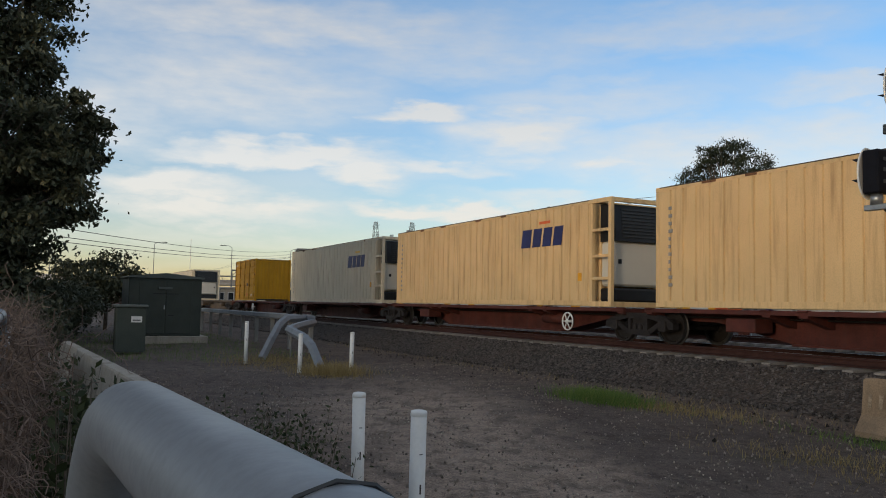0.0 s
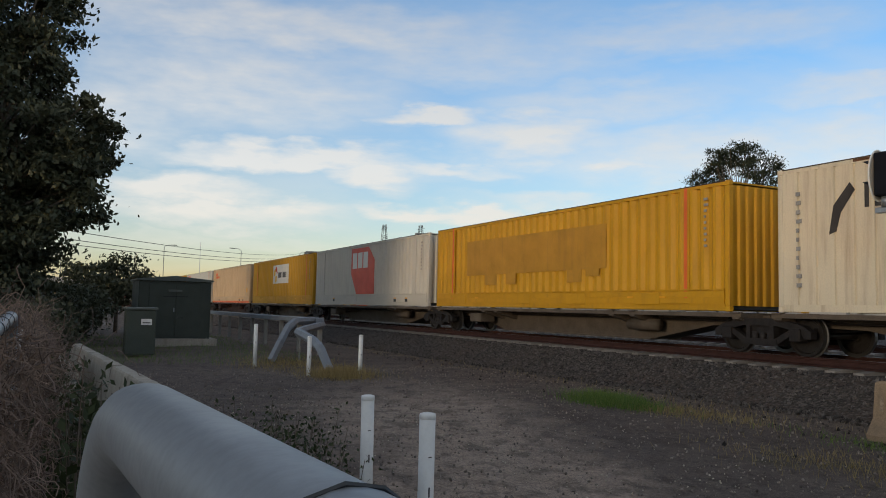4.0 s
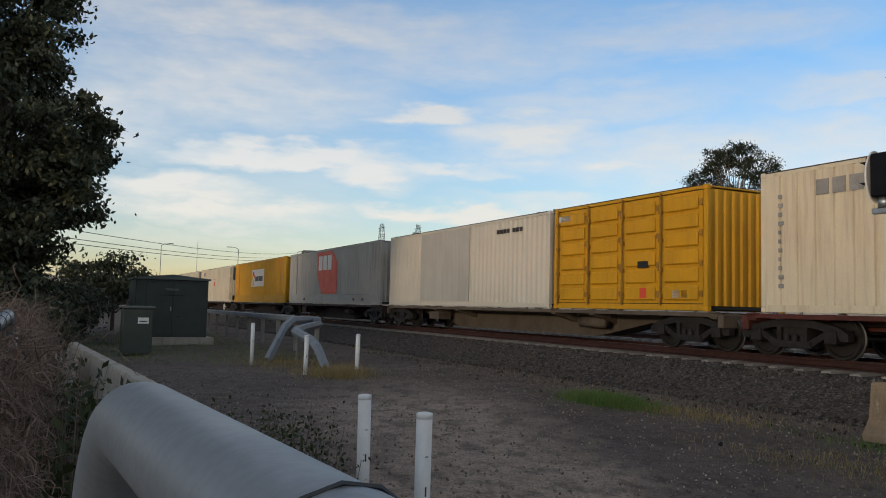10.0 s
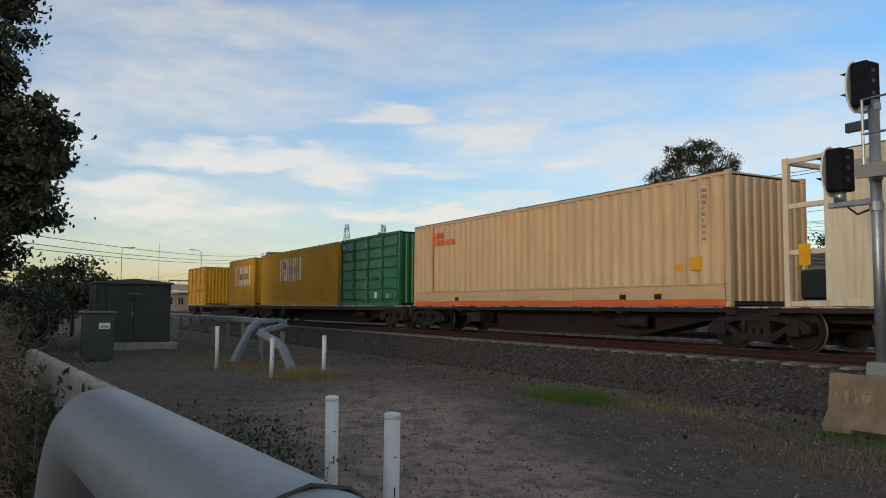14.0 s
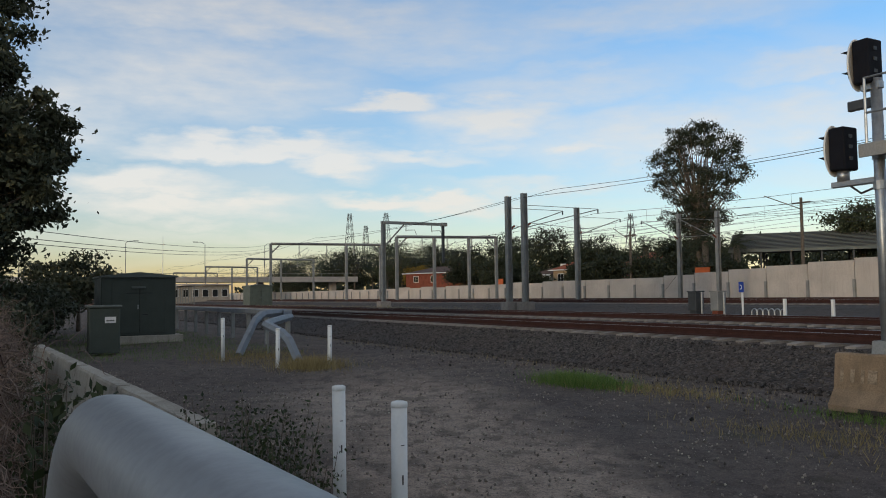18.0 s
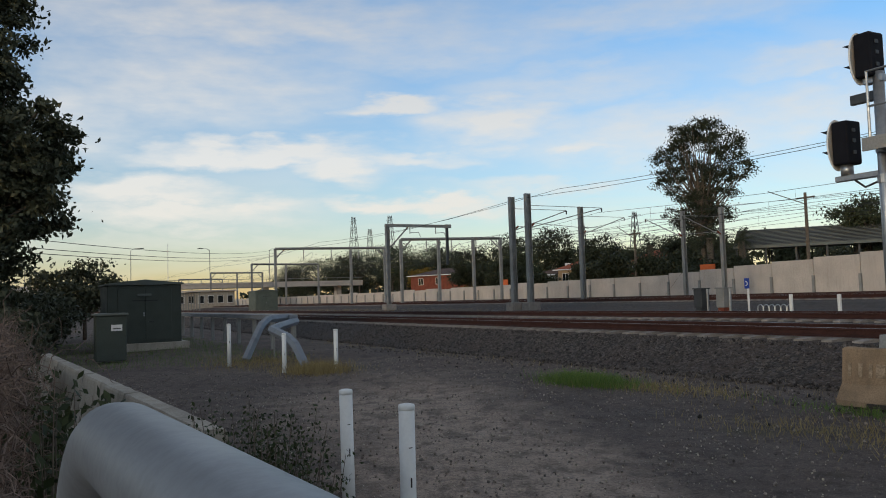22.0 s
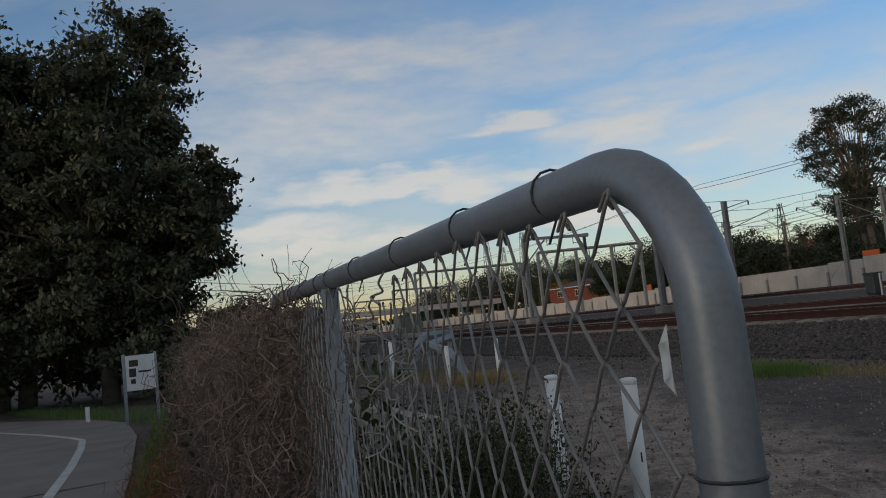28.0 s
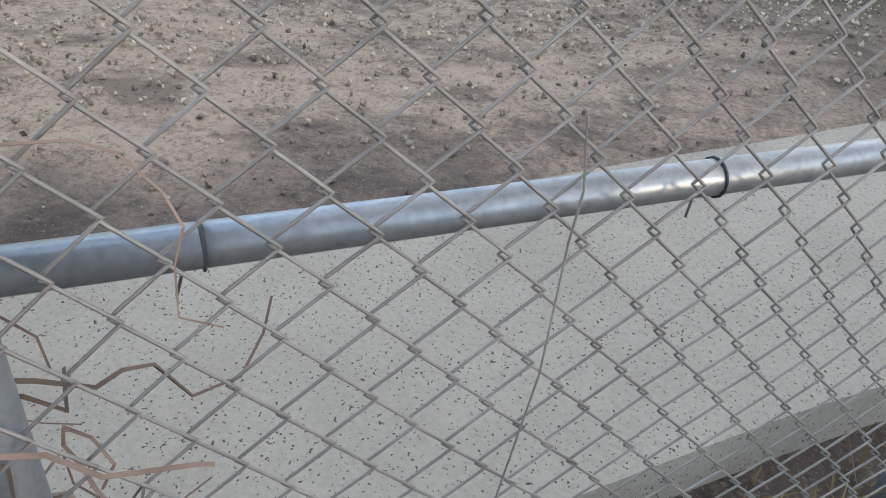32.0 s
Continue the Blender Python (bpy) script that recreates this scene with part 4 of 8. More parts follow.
def shell(name, label, L, paint, H=2.9, period=.28, depth=.036, rail_paint=None, smooth_side=False, frame_paint=None, bottom=.16, end_paint=None, narrow=False):
    ob = thing(name, label, "shipping container", group="containers of the freight train")
    rp = rail_paint or paint
    fp = frame_paint or paint
    h = L / 2
    for x in (-1, 1):
        for y in (-1, 1):
            xa, xb = sorted((x * h, x * (h - .13)))
            ya, yb = sorted((y * 1.245, y * 1.12))
            part("corner_post", MB().bbox(xa, xb, ya, yb, .118, H - .118, .012), fp, ob)
            for z in (0, H - .118):
                part("corner_casting", MB().bbox(xa - .004, xb + .004, ya - .004, yb + .004, z, z + .118, .015), fp, ob)
    for y in (-1, 1):
        ya, yb = sorted((y * 1.24, y * 1.16))
        part("bottom_rail", MB().box(-h + .13, h - .13, ya, yb, .02, bottom), rp, ob)
        part("top_rail", MB().box(-h + .13, h - .13, ya, yb, H - .10, H - .028), fp, ob)
        part("roof_edge", MB().box(-h + .12, h - .12, ya - .003, yb + .003, H - .026, H - .004), EDGE, ob, "grimy rusted roof edge")
    if smooth_side:
        for y in (-1, 1):
            mb = MB().box(-h + .13, h - .13, min(y * 1.222, y * 1.18), max(y * 1.222, y * 1.18), bottom, H - .10)
            part("side_panel", mb, paint, ob)
        k = -h + 1.2
        while k < h - .3:
            part("panel_joint", MB().box(k, k + .012, -1.2245, -1.2215, bottom, H - .1), PALEG, ob)
            k += 1.22
    else:
        corrugated(L - .26, bottom, H - .10, -1.236, depth, period, paint, "near_side", ob, 1, narrow)
        part("far_side", MB().box(-h + .13, h - .13, 1.19, 1.23, bottom, H - .10), paint, ob)
    end_wall(L, h, .13, H - .1, end_paint or paint, ob)
    end_wall(L, -h, .13, H - .1, end_paint or paint, ob)
    roof = MB().box(-h + .05, h - .05, -1.17, 1.17, H - .06, H - .025)
    k = -h + .3
    while k < h - .3:
        roof.box(k, k + .12, -1.1, 1.1, H - .03, H - .012)
        k += .5
    part("roof", roof, paint, ob)
    fl = MB().box(-h + .1, h - .1, -1.15, 1.15, .05, .13)
    part("floor", fl, DGREY, ob)
    return ob


def rust_marks(ob, L, H, seed, n, mat_):
    r = random.Random(seed)
    for _ in range(n):
        x = r.uniform(-L / 2 + .3, L / 2 - .3)
        w = r.uniform(.1, .5)
        part("rust_patch", MB().box(x, x + w, -1.246, -1.235, H - .1 + r.uniform(0, .03), H - .03), mat_, ob, "rusted dent in the top rail")


def reefer(L, paint, label, seed, unit_end=True):
    """A refrigerated box: ribbed sides and a cooling unit in a recessed frame at its leading end."""
    H = 2.9
    ob = shell("refrigerated_container", label, L - .8, paint, H, .42, .034, frame_paint=paint, narrow=True)
    for c in list(ob.children):
        c.location.x -= 0.4
    h = L / 2
    xe = h - .8
    # open end frame
    for y in (-1, 1):
        ya, yb = sorted((y * 1.245, y * 1.13))
        part("end_frame_post", MB().bbox(h - .12, h, ya, yb, 0, H, .01), paint, ob)
        part("end_frame_beam", MB().bbox(xe, h - .12, ya, yb, 0, .14, .01), paint, ob)
        part("end_frame_beam", MB().bbox(xe, h - .12, ya, yb, H - .12, H, .01), paint, ob)
    part("end_frame_bar", MB().bbox(h - .12, h - .02, -1.13, 1.13, H - .12, H, .01), paint, ob)
    part("end_frame_bar", MB().bbox(h - .12, h - .02, -1.13, 1.13, 0, .14, .01), paint, ob)
    for z in (.75, 1.35, 2.05):
        part("brace", MB().bbox(xe, h - .05, -1.24, -1.16, z - .04, z + .04, .01), paint, ob)
    unit = MB().bbox(xe + .05, xe + .62, -.98, .98, .55, 1.75, .06)
    u = part("cooling_unit", unit, SMOOTH, ob, "white cooling unit housing")
    up = MB().prism([(xe + .05, 1.75), (xe + .72, 1.75), (xe + .60, 2.72), (xe + .05, 2.78)], "y", -1.0, 1.0)
    part("unit_hood", up, BLACK, ob, "black grille hood")
    for k in range(9):
        z = 1.86 + k * .09
        xx = xe + .72 - (z - 1.75) * .124
        part("grille_slat", MB().box(xx - .02, xx + .03, -.78, .78, z, z + .035), DGREY, ob)
    part("fuel_tank", MB().bbox(xe + .05, xe + .7, -1.02, 1.02, .14, .5, .05), BLACK, ob, "black fuel tank")
    for y in (-.8, .8):
        part("unit_latch", MB().box(xe + .615, xe + .64, y - .05, y + .05, 1.15, 1.27), BLACK, ob)
    code_column(ob, -h + .45, .5, 2.5, 11, GHOST)
    rust_marks(ob, L, H, seed, 5, mat("rust_patch", (0.20, 0.09, 0.04), 0.85, var=0.4, scale=8))
    add_bars(ob, "decal", [(xe - .62, xe - .46, .70, .92)], SAFE, -1.246, "small yellow warning decal")
    return ob


def side_door_box(paint, label, L=6.06, H=2.9, mark=None):
    """A twenty-foot box whose whole side is folding doors with pressed horizontal ribs."""
    ob = shell("side_door_container", label, L, paint, H, .28, .036, smooth_side=False)
    for c in list(ob.children):
        if c.name.startswith("near_side"):
            bpy.data.objects.remove(c)
    h = L / 2
    # near-black backing: shade and rust of the door gaps put into its colour
    part("door_backing", MB().box(-h + .13, h - .13, -1.17, -1.14, .16, H - .1), GAPDARK, ob, "dark sheet coloured as the shade and rust in the door gaps")
    w = (L - .30) / 4
    for i in range(4):
        x0 = -h + .15 + i * w
        leaf = MB().box(x0 + .03, x0 + w - .03, -1.205, -1.175, .18, H - .12)
        d = part("side_door", leaf, paint, ob)
        for k in range(6):
            z0 = .25 + k * .42
            part("pressed_panel", MB().bbox(x0 + .19, x0 + w - .15, -1.268, -1.19, z0, z0 + .335, .028), paint, d)
        bar = MB()
        for bx in (x0 + .06,):
            bar.tube([(bx + .03, -1.285, .12), (bx + .03, -1.285, H - .06)], .026, 6)
            for z in (.35, 1.0, 1.7, 2.4):
                bar.box(bx - .06, bx + .06, -1.285, -1.222, z - .045, z + .045)
        part("lock_bar", bar, YELR if paint is YEL else paint, d)
        for z in (.4, 1.1, 1.8, 2.5):
            part("hinge", MB().box(x0 + w - .07, x0 + w + .03, -1.28, -1.20, z - .07, z + .07), YELR if paint is YEL else paint, d)
    part("lock_box", MB().bbox(h - 2.35, h - 1.95, -1.272, -1.246, 1.05, 1.22, .006), BLACK, ob, "black handle recess plate")
    if mark:
        add_bars(ob, "decal", [(-h + .28, -h + .82, H - .42, H - .26), (h - 1.1, h - .85, .3, .48), (h - .8, h - .6, .3, .48)], LOGOW, -1.264, "worn white decal")
        add_bars(ob, "decal", [(-h + 3.8, -h + 4.05, .3, .55)], mark, -1.265)
    return ob


def fork_rail(ob, L, paint, z=.16):
    """The deep lower rail with pocket plates that long boxes have."""
    h = L / 2
    part("lower_panel", MB().box(-h + .14, h - .14, -1.246, -1.236, z, z + .30), paint, ob)
    part("panel_strip", MB().box(-h + .14, h - .14, -1.262, -1.246, z + .01, z + .135), paint, ob)
    part("panel_strip", MB().box(-h + .14, h - .14, -1.262, -1.246, z + .160, z + .285), paint, ob)
    part("rail_lip", MB().box(-h + .14, h - .14, -1.275, -1.236, z + .31, z + .345), paint, ob)
    for x in (-h + 1.5, h - 3.1, -1.6, 1.2):
        part("pocket_plate", MB().bbox(x, x + .9, -1.275, -1.262, z - .02, z + .26, .008), paint, ob)


def on_ribs(ob, name, poly, material, lift, label="", L=14.37, period=.36, depth=.06):
    """A painted shape that follows the ribs of a long box's side, cut into strips at every fold."""
    n = round(L / period)
    p = L / n
    folds = [-L / 2 + (i + k) * p for i in range(n) for k in (0, .24, .50, .74)] + [L / 2]
    lows = [0, 0, 1, 1] * n + [0]

    def cut(pts, x, keep_right):
        res = []
        for a, b in zip(pts, pts[1:] + pts[:1]):
            ia, ib = (a[0] >= x) == keep_right, (b[0] >= x) == keep_right
            if ia:
                res.append(a)
            if ia != ib and abs(b[0] - a[0]) > 1e-9:
                res.append((x, a[1] + (b[1] - a[1]) * (x - a[0]) / (b[0] - a[0])))
        return res
    mb = MB()
    for x0, x1, k0, k1 in zip(folds, folds[1:], lows, lows[1:]):
        q = cut(list(poly), x0, True)
        q = cut(q, x1, False) if len(q) > 2 else q
        if len(q) < 3:
            continue
        sk = [(x, -1.236 + depth * (k0 + (k1 - k0) * (x - x0) / (x1 - x0)) - lift, z) for x, z in q]
        mb.add(sk, [tuple(range(len(sk)))])
    part(name, mb, material, ob, label, fix=False)


def panel_logo(ob, x, z, f=1.22):
    """White panel with an angular ring mark and a row of letter-high bars."""
    on_ribs(ob, "logo_panel", [(x, z), (x + 3.0 * f, z), (x + 3.0 * f, z + .98 * f), (x, z + .98 * f)], LOGOW, .003, "white panel with a coloured mark")
    cx, cz = x + .5 * f, z + .48 * f
    for poly, m in (([(-.05, .40), (.2, .40), (.42, .1), (.28, -.05), (.12, .16), (-.02, .16)], REDL), ([(-.10, .36), (-.06, .14), (-.18, -.08), (-.40, -.10), (-.42, .05)], LOGOY), ([(-.02, -.14), (.2, -.02), (.3, -.15), (.1, -.42), (-.1, -.42)], LOGOY)):
        on_ribs(ob, "logo_mark", [(cx + p * f, cz + q * f) for p, q in poly], m, .006)
    k = x + 1.05 * f
    for w in (.22, .20, .18, .06, .20, .22, .20):
        on_ribs(ob, "logo_bar", [(k, z + .30 * f), (k + w * f, z + .30 * f), (k + w * f, z + .58 * f), (k, z + .58 * f)], GHOST if w < .1 else LOGOG, .006)
        k += (w + .055) * f


def octagon_mark(ob, x, z, sz, with_bars=True, wide=1.0):
    """A red plate with two cut corners and three pale blocks along its head."""
    y = -1.252
    w = sz * wide
    add_poly(ob, "logo_mark", [(x, z + sz), (x + w * .75, z + sz), (x + w, z + sz * .72), (x + w, z), (x + w * .26, z), (x, z + sz * .45)], REDL, y, "red cut-corner mark")
    if with_bars:
        k = x + w * .07
        for _ in range(3):
            add_bars(ob, "logo_bar", [(k, k + w * .19, z + sz * .56, z + sz * .90)], LOGOW, y - .005)
            k += w * .235


def word_bars(ob, x, z, widths, hgt, gap, material, y=-1.248, slant=0.0):
    k = x
    for w in widths:
        if w > 0:
            add_poly(ob, "lettering_bar", [(k, z), (k + w, z), (k + w + slant, z + hgt), (k + slant, z + hgt)], material, y)
        k += abs(w) + gap


def long_box(L, paint, label, stripes=None, fork=True, period=.36, rail_paint=None, smooth_side=False):
    ob = shell("shipping_container", label, L, paint, 2.9, period, .06 if not smooth_side else 0, rail_paint=rail_paint, smooth_side=smooth_side)
    if fork:
        fork_rail(ob, L, paint)
    if stripes is not None:
        for x in (-L / 2 + 1.28, L / 2 - 1.38):
            part("lift_post", MB().bbox(x - .05, x + .15, -1.252, -1.20, .16, 2.85, .01), paint, ob)
            part("stripe", MB().box(x, x + .10, -1.258, -1.250, .2, 2.86), stripes, ob, "painted vertical stripe")
    else:
        for x in (-L / 2 + 1.28, L / 2 - 1.38):
            part("lift_post", MB().bbox(x - .05, x + .15, -1.250, -1.20, .16, 2.85, .01), paint, ob)
    code_column(ob, L / 2 - .75, 1.45, 2.65, 9, GHOST)
    for x in (-L / 2 + 3.1, L / 2 - 3.4, L / 2 - 2.2):
        part("pocket_mark", MB().box(x, x + .22, -1.2775, -1.262, .30, .345), SAFE, ob, "small yellow pocket mark")
        # no opening is cut: a black plate paints the pocket's inner shade
        if paint is not YEL:
            part("pocket_hole", MB().box(x, x + .22, -1.2775, -1.262, .17, .285), BLACK, ob, "black plate painted as the dark inside of a lifting pocket")
    return ob


def code_column(ob, x, z0, z1, n, material):
    """A column of small unreadable code marks painted one under another."""
    r = random.Random(int(abs(x) * 100) + n)
    st = (z1 - z0) / n
    for k in range(n):
        w = r.uniform(.05, .13)
        part("code_bar", MB().box(x, x + w, -1.2565, -1.244, z0 + k * st, z0 + k * st + st * .45), material, ob)


def rear_doors(ob, L, paint, mark=True):
    """Locking bars and plates on the leading end."""
    h = L / 2
    for y in (-.9, -.35, .35, .9):
        bar = MB().tube([(h + .02, y, .15), (h + .02, y, 2.75)], .02, 6)
        part("lock_bar", bar, GALV, ob)
        for z in (.4, 1.3, 2.2):
            part("bar_keeper", MB().box(h - .03, h + .05, y - .07, y + .07, z - .04, z + .04), paint, ob)
    if mark:
        part("logo_mark", MB().box(h - .01, h + .006, -.75, -.25, 2.05, 2.45), REDL, ob)


def build_train():
    D = DECK

    def load(ob, front, rear):
        put_on_train(ob, (front + rear) / 2, D)

    c = reefer(13.9, CREAM, "faded cream refrigerated container with rust runs", 11)
    load(c, 1.0, 14.9)
    c = reefer(13.9, CREAM, "faded cream refrigerated container with navy lettering bars", 12)
    word_bars(c, 2.6, 1.75, (.5, .42, .42, .42), .55, .12, NAVY, slant=.10)
    add_bars(c, "decal", [(3.6, 4.15, 2.42, 2.5)], ORANGE, -1.248)
    load(c, 16.6, 30.5)
    c = reefer(13.9, CREAMW, "off-white refrigerated container with navy lettering bars", 13)
    word_bars(c, 2.6, 1.65, (.5, .42, .42, .42), .55, .12, NAVY, slant=.10)
    add_bars(c, "decal", [(3.6, 4.15, 2.32, 2.4)], LOGOY, -1.248)
    load(c, 32.1, 46.0)
    c = side_door_box(YEL, "yellow side-door container with ribbed folding doors", mark=ORANGE)
    load(c, 54.8, 60.86)
    c = reefer(13.9, CREAMW, "off-white refrigerated container with a line of dark lettering", 14)
    word_bars(c, -5.0, 1.95, (.08, .3, .26, .26, .3, .36, .34, .32, .3, .26, -.15, .26, .34, .24, .32, .26, .10, .34, .32, .26), .46, .12, INK)
    add_poly(c, "logo_mark", [(-5.75, 1.5), (-5.6, 1.55), (-5.5, 1.9), (-5.2, 2.3), (-5.3, 2.45), (-5.65, 2.05)], INK, -1.248)
    load(c, 79.2, 93.1)
    c = long_box(14.63, YEL, "long yellow container with a darker faded patch and red stripe", ORANGE)
    add_bars(c, "faded_patch", [(-4.9, 3.0, 1.1, 2.3), (-3.6, -2.8, .75, 1.1), (-2.2, -1.6, .75, 1.1), (1.2, 1.9, .75, 1.1), (2.1, 2.7, .9, 1.1)], YELD, -1.2405, "darker paint where an old picture was covered")
    load(c, 94.4, 109.03)
    c = long_box(14.63, WHITE, "white forty-eight foot container with a large red cut-corner mark", None)
    octagon_mark(c, -1.6, .52, 2.2, wide=1.4)
    load(c, 109.8, 124.43)
    c = long_box(14.63, YEL, "yellow forty-eight foot container with a white logo panel and red stripes", ORANGE)
    panel_logo(c, -1.7, 1.3)
    load(c, 125.0, 139.63)
    c = long_box(14.63, TAN, "tan forty-eight foot container with an orange lower rail", None, rail_paint=ORANGE)
    word_bars(c, -6.0, 2.35, (.2, .2, .2), .2, .06, ORANGE)
    word_bars(c, -6.0, 2.1, (.2, .2, .2, .2, .2, .2), .18, .06, ORANGE)
    add_bars(c, "decal", [(6.2, 6.55, .8, 1.1)], SAFE, -1.247)
    load(c, 140.7, 155.33)
    for a, lab in ((156.3, "smooth white forty-eight foot container with red stripes and a red mark"), (187.2, "smooth white panelled container with red stripes and a red mark")):
        c = long_box(14.63, SMOOTH, lab, ORANGE, smooth_side=True)
        octagon_mark(c, -5.55, 1.75, .95)
        rear_doors(c, 14.63, SMOOTH)
        add_poly(c, "decal", [(6.05, .75), (6.4, .75), (6.22, 1.05)], SAFE, -1.228, "small yellow warning triangle")
        load(c, a, a + 14.63)
    for a, px, pz in ((171.8, -2.1, 1.05), (254.2, -2.0, 1.1)):
        c = long_box(14.63, YEL, "yellow forty-eight foot container with a white logo panel and red stripes", ORANGE)
        panel_logo(c, px, pz)
        load(c, a, a + 14.63)
    c = reefer(13.9, CREAMW, "cream refrigerated container with a small red mark and ghost lettering", 15)
    octagon_mark(c, -.6, 1.35, .62)
    word_bars(c, -5.6, 2.3, (.28, .28, .28), .3, .08, GHOST)
    add_bars(c, "faded_patch", [(-1.9, -1.2, 1.15, 2.05)], PALEG, -1.238)
    load(c, 203.6, 217.5)
    c = side_door_box(YEL, "yellow side-door container with ribbed folding doors and a red decal", mark=REDL)
    load(c, 219.0, 225.06)
    c = shell("shipping_container", "white forty-foot container with one grey repainted bay", 12.19, WHITE, period=.28)
    add_bars(c, "repainted_bay", [(-2.9, 1.1, .2, 2.78)], GREYC, -1.244, "grey repainted bay")
    word_bars(c, 3.0, 2.4, (.16, .16, .16, .16, -.1, .16, .16, .16), .14, .05, INK)
    load(c, 225.3, 237.5)
    c = long_box(14.63, PALEG, "dirty pale grey forty-eight foot container with a large red cut-corner mark", None)
    octagon_mark(c, -1.85, .52, 2.25, wide=1.45)
    rear_doors(c, 14.63, PALEG)
    load(c, 238.6, 253.23)
    c = reefer(13.9, CREAMW, "cream refrigerated container with ghost lettering and a small red mark", 16)
    octagon_mark(c, -.5, 1.35, .62)
    word_bars(c, -5.6, 2.3, (.28, .28, .28), .3, .08, GHOST)
    load(c, 270.2, 284.1)
    c = shell("refrigerated_container", "cream insulated container with grey doors and an open trailing frame", 13.0, CREAMW, 2.9, .5, .034, end_paint=PALEG, narrow=True)
    for q in list(c.children):
        q.location.x += .45
    for y in (-1.18, 1.18):
        part("end_frame_post", MB().bbox(-6.95, -6.83, y - .06, y + .06, 0, 2.9, .01), CREAMW, c)
        for z in (.06, 1.05, 1.95, 2.83):
            part("brace", MB().bbox(-6.83, -6.05, y - .04, y + .04, z - .05, z + .05, .01), CREAMW, c)
    for z in (.06, 2.83):
        part("end_frame_bar", MB().bbox(-6.95, -6.85, -1.12, 1.12, z - .05, z + .05, .01), CREAMW, c)
    part("fuel_tank", MB().bbox(-6.75, -6.15, -1.05, 1.05, .14, .72, .05), BLACK, c, "black fuel tank")
    rear_doors(c, 13.9, PALEG)
    octagon_mark(c, -1.2, 1.35, .75)
    word_bars(c, -5.9, 2.35, (.28, .28, .28), .3, .08, GHOST)
    add_bars(c, "decal", [(5.6, 5.95, .8, 1.2), (-6.6, -6.35, .8, 1.2)], SAFE, -1.246)
    add_bars(c, "faded_patch", [(-3.1, -2.1, 1.2, 2.0)], PALEG, -1.238)
    load(c, 285.9, 299.8)
    c = long_box(14.63, TAN, "tan forty-eight foot container with an orange lower rail", None, rail_paint=ORANGE)
    word_bars(c, -5.9, 2.35, (.2, .2, .2), .2, .06, ORANGE)
    word_bars(c, -5.9, 2.1, (.2, .2, .2, .2, .2, .2), .18, .06, ORANGE)
    add_bars(c, "decal", [(6.2, 6.55, .8, 1.1), (5.75, 6.0, .8, .95)], SAFE, -1.247)
    load(c, 301.1, 315.73)
    c = side_door_box(GREEN, "green side-door container with white decals", mark=LOGOW)
    load(c, 317.0, 323.06)
    c = shell("shipping_container", "yellow forty-foot container with a white logo panel", 12.19, YEL)
    panel_logo(c, -2.6, 1.3)
    load(c, 323.4, 335.6)
    c = shell("shipping_container", "yellow twenty-foot container with a white logo panel", 6.06, YEL)
    panel_logo(c, -1.6, 1.25)
    load(c, 337.1, 343.16)
    c = side_door_box(YEL, "yellow side-door container at the tail of the train", mark=LOGOW)
    load(c, 350.43, 356.49)

    base = {}
    plan = [(-.2, 15.6, "red"), (15.8, 31.2, "red"), (31.4, 46.7, "red"), (46.9, 62.2, "red"), (62.4, 78.0, "grey"), (78.2, 93.6, "grey"), (93.8, 109.3, "grey"),
            (109.5, 124.6, "grey"), (124.8, 140.1, "grey"), (140.3, 155.7, "dark"), (155.9, 171.3, "dark"), (171.5, 186.7, "dark"), (186.9, 202.4, "dark"), (202.6, 218.2, "red"),
            (218.4, 237.9, "grey20"), (238.1, 253.6, "dark"), (253.8, 269.6, "dark"), (269.8, 284.9, "dark"), (285.1, 300.5, "dark"), (300.7, 316.3, "dark"), (316.5, 336.3, "flat"), (336.5, 356.7, "flat")]
    labels = {"red": "rust-red skeletal container wagon with oily bogies", "grey": "dusty grey skeletal container wagon with oily bogies", "dark": "dark brown skeletal container wagon with oily bogies",
              "grey20": "long dusty grey container wagon with oily bogies", "flat": "long dark flat container wagon with pale twist-lock plates"}
    paints = {"red": WRED, "grey": WGREY, "dark": WDARK, "grey20": WGREY, "flat": WDARK}
    own = (-.2, 62.3, 140.2, 218.3, 238.0, 316.4, 336.4, 356.7)
    is_own = lambda v: any(abs(v - o) < .3 for o in own)
    for i, (a, b, key) in enumerate(plan):
        L = b - a
        k = (key, is_own(a), is_own(b), int(i in (1, 5, 13, 17)))
        if k not in base:
            bx = -.4 if (key == "red" and k[2]) else (L / 2 - 2.6 if k[3] else None)
            base[k] = wg = wagon(L, paints[key], labels[key], "flat" if key == "flat" else "skel", None if key == "flat" else bx, k[1], k[2])
        else:
            wg = copy_thing(base[k], Matrix.Identity(4))
        put_on_train(wg, (a + b) / 2)


build_train()

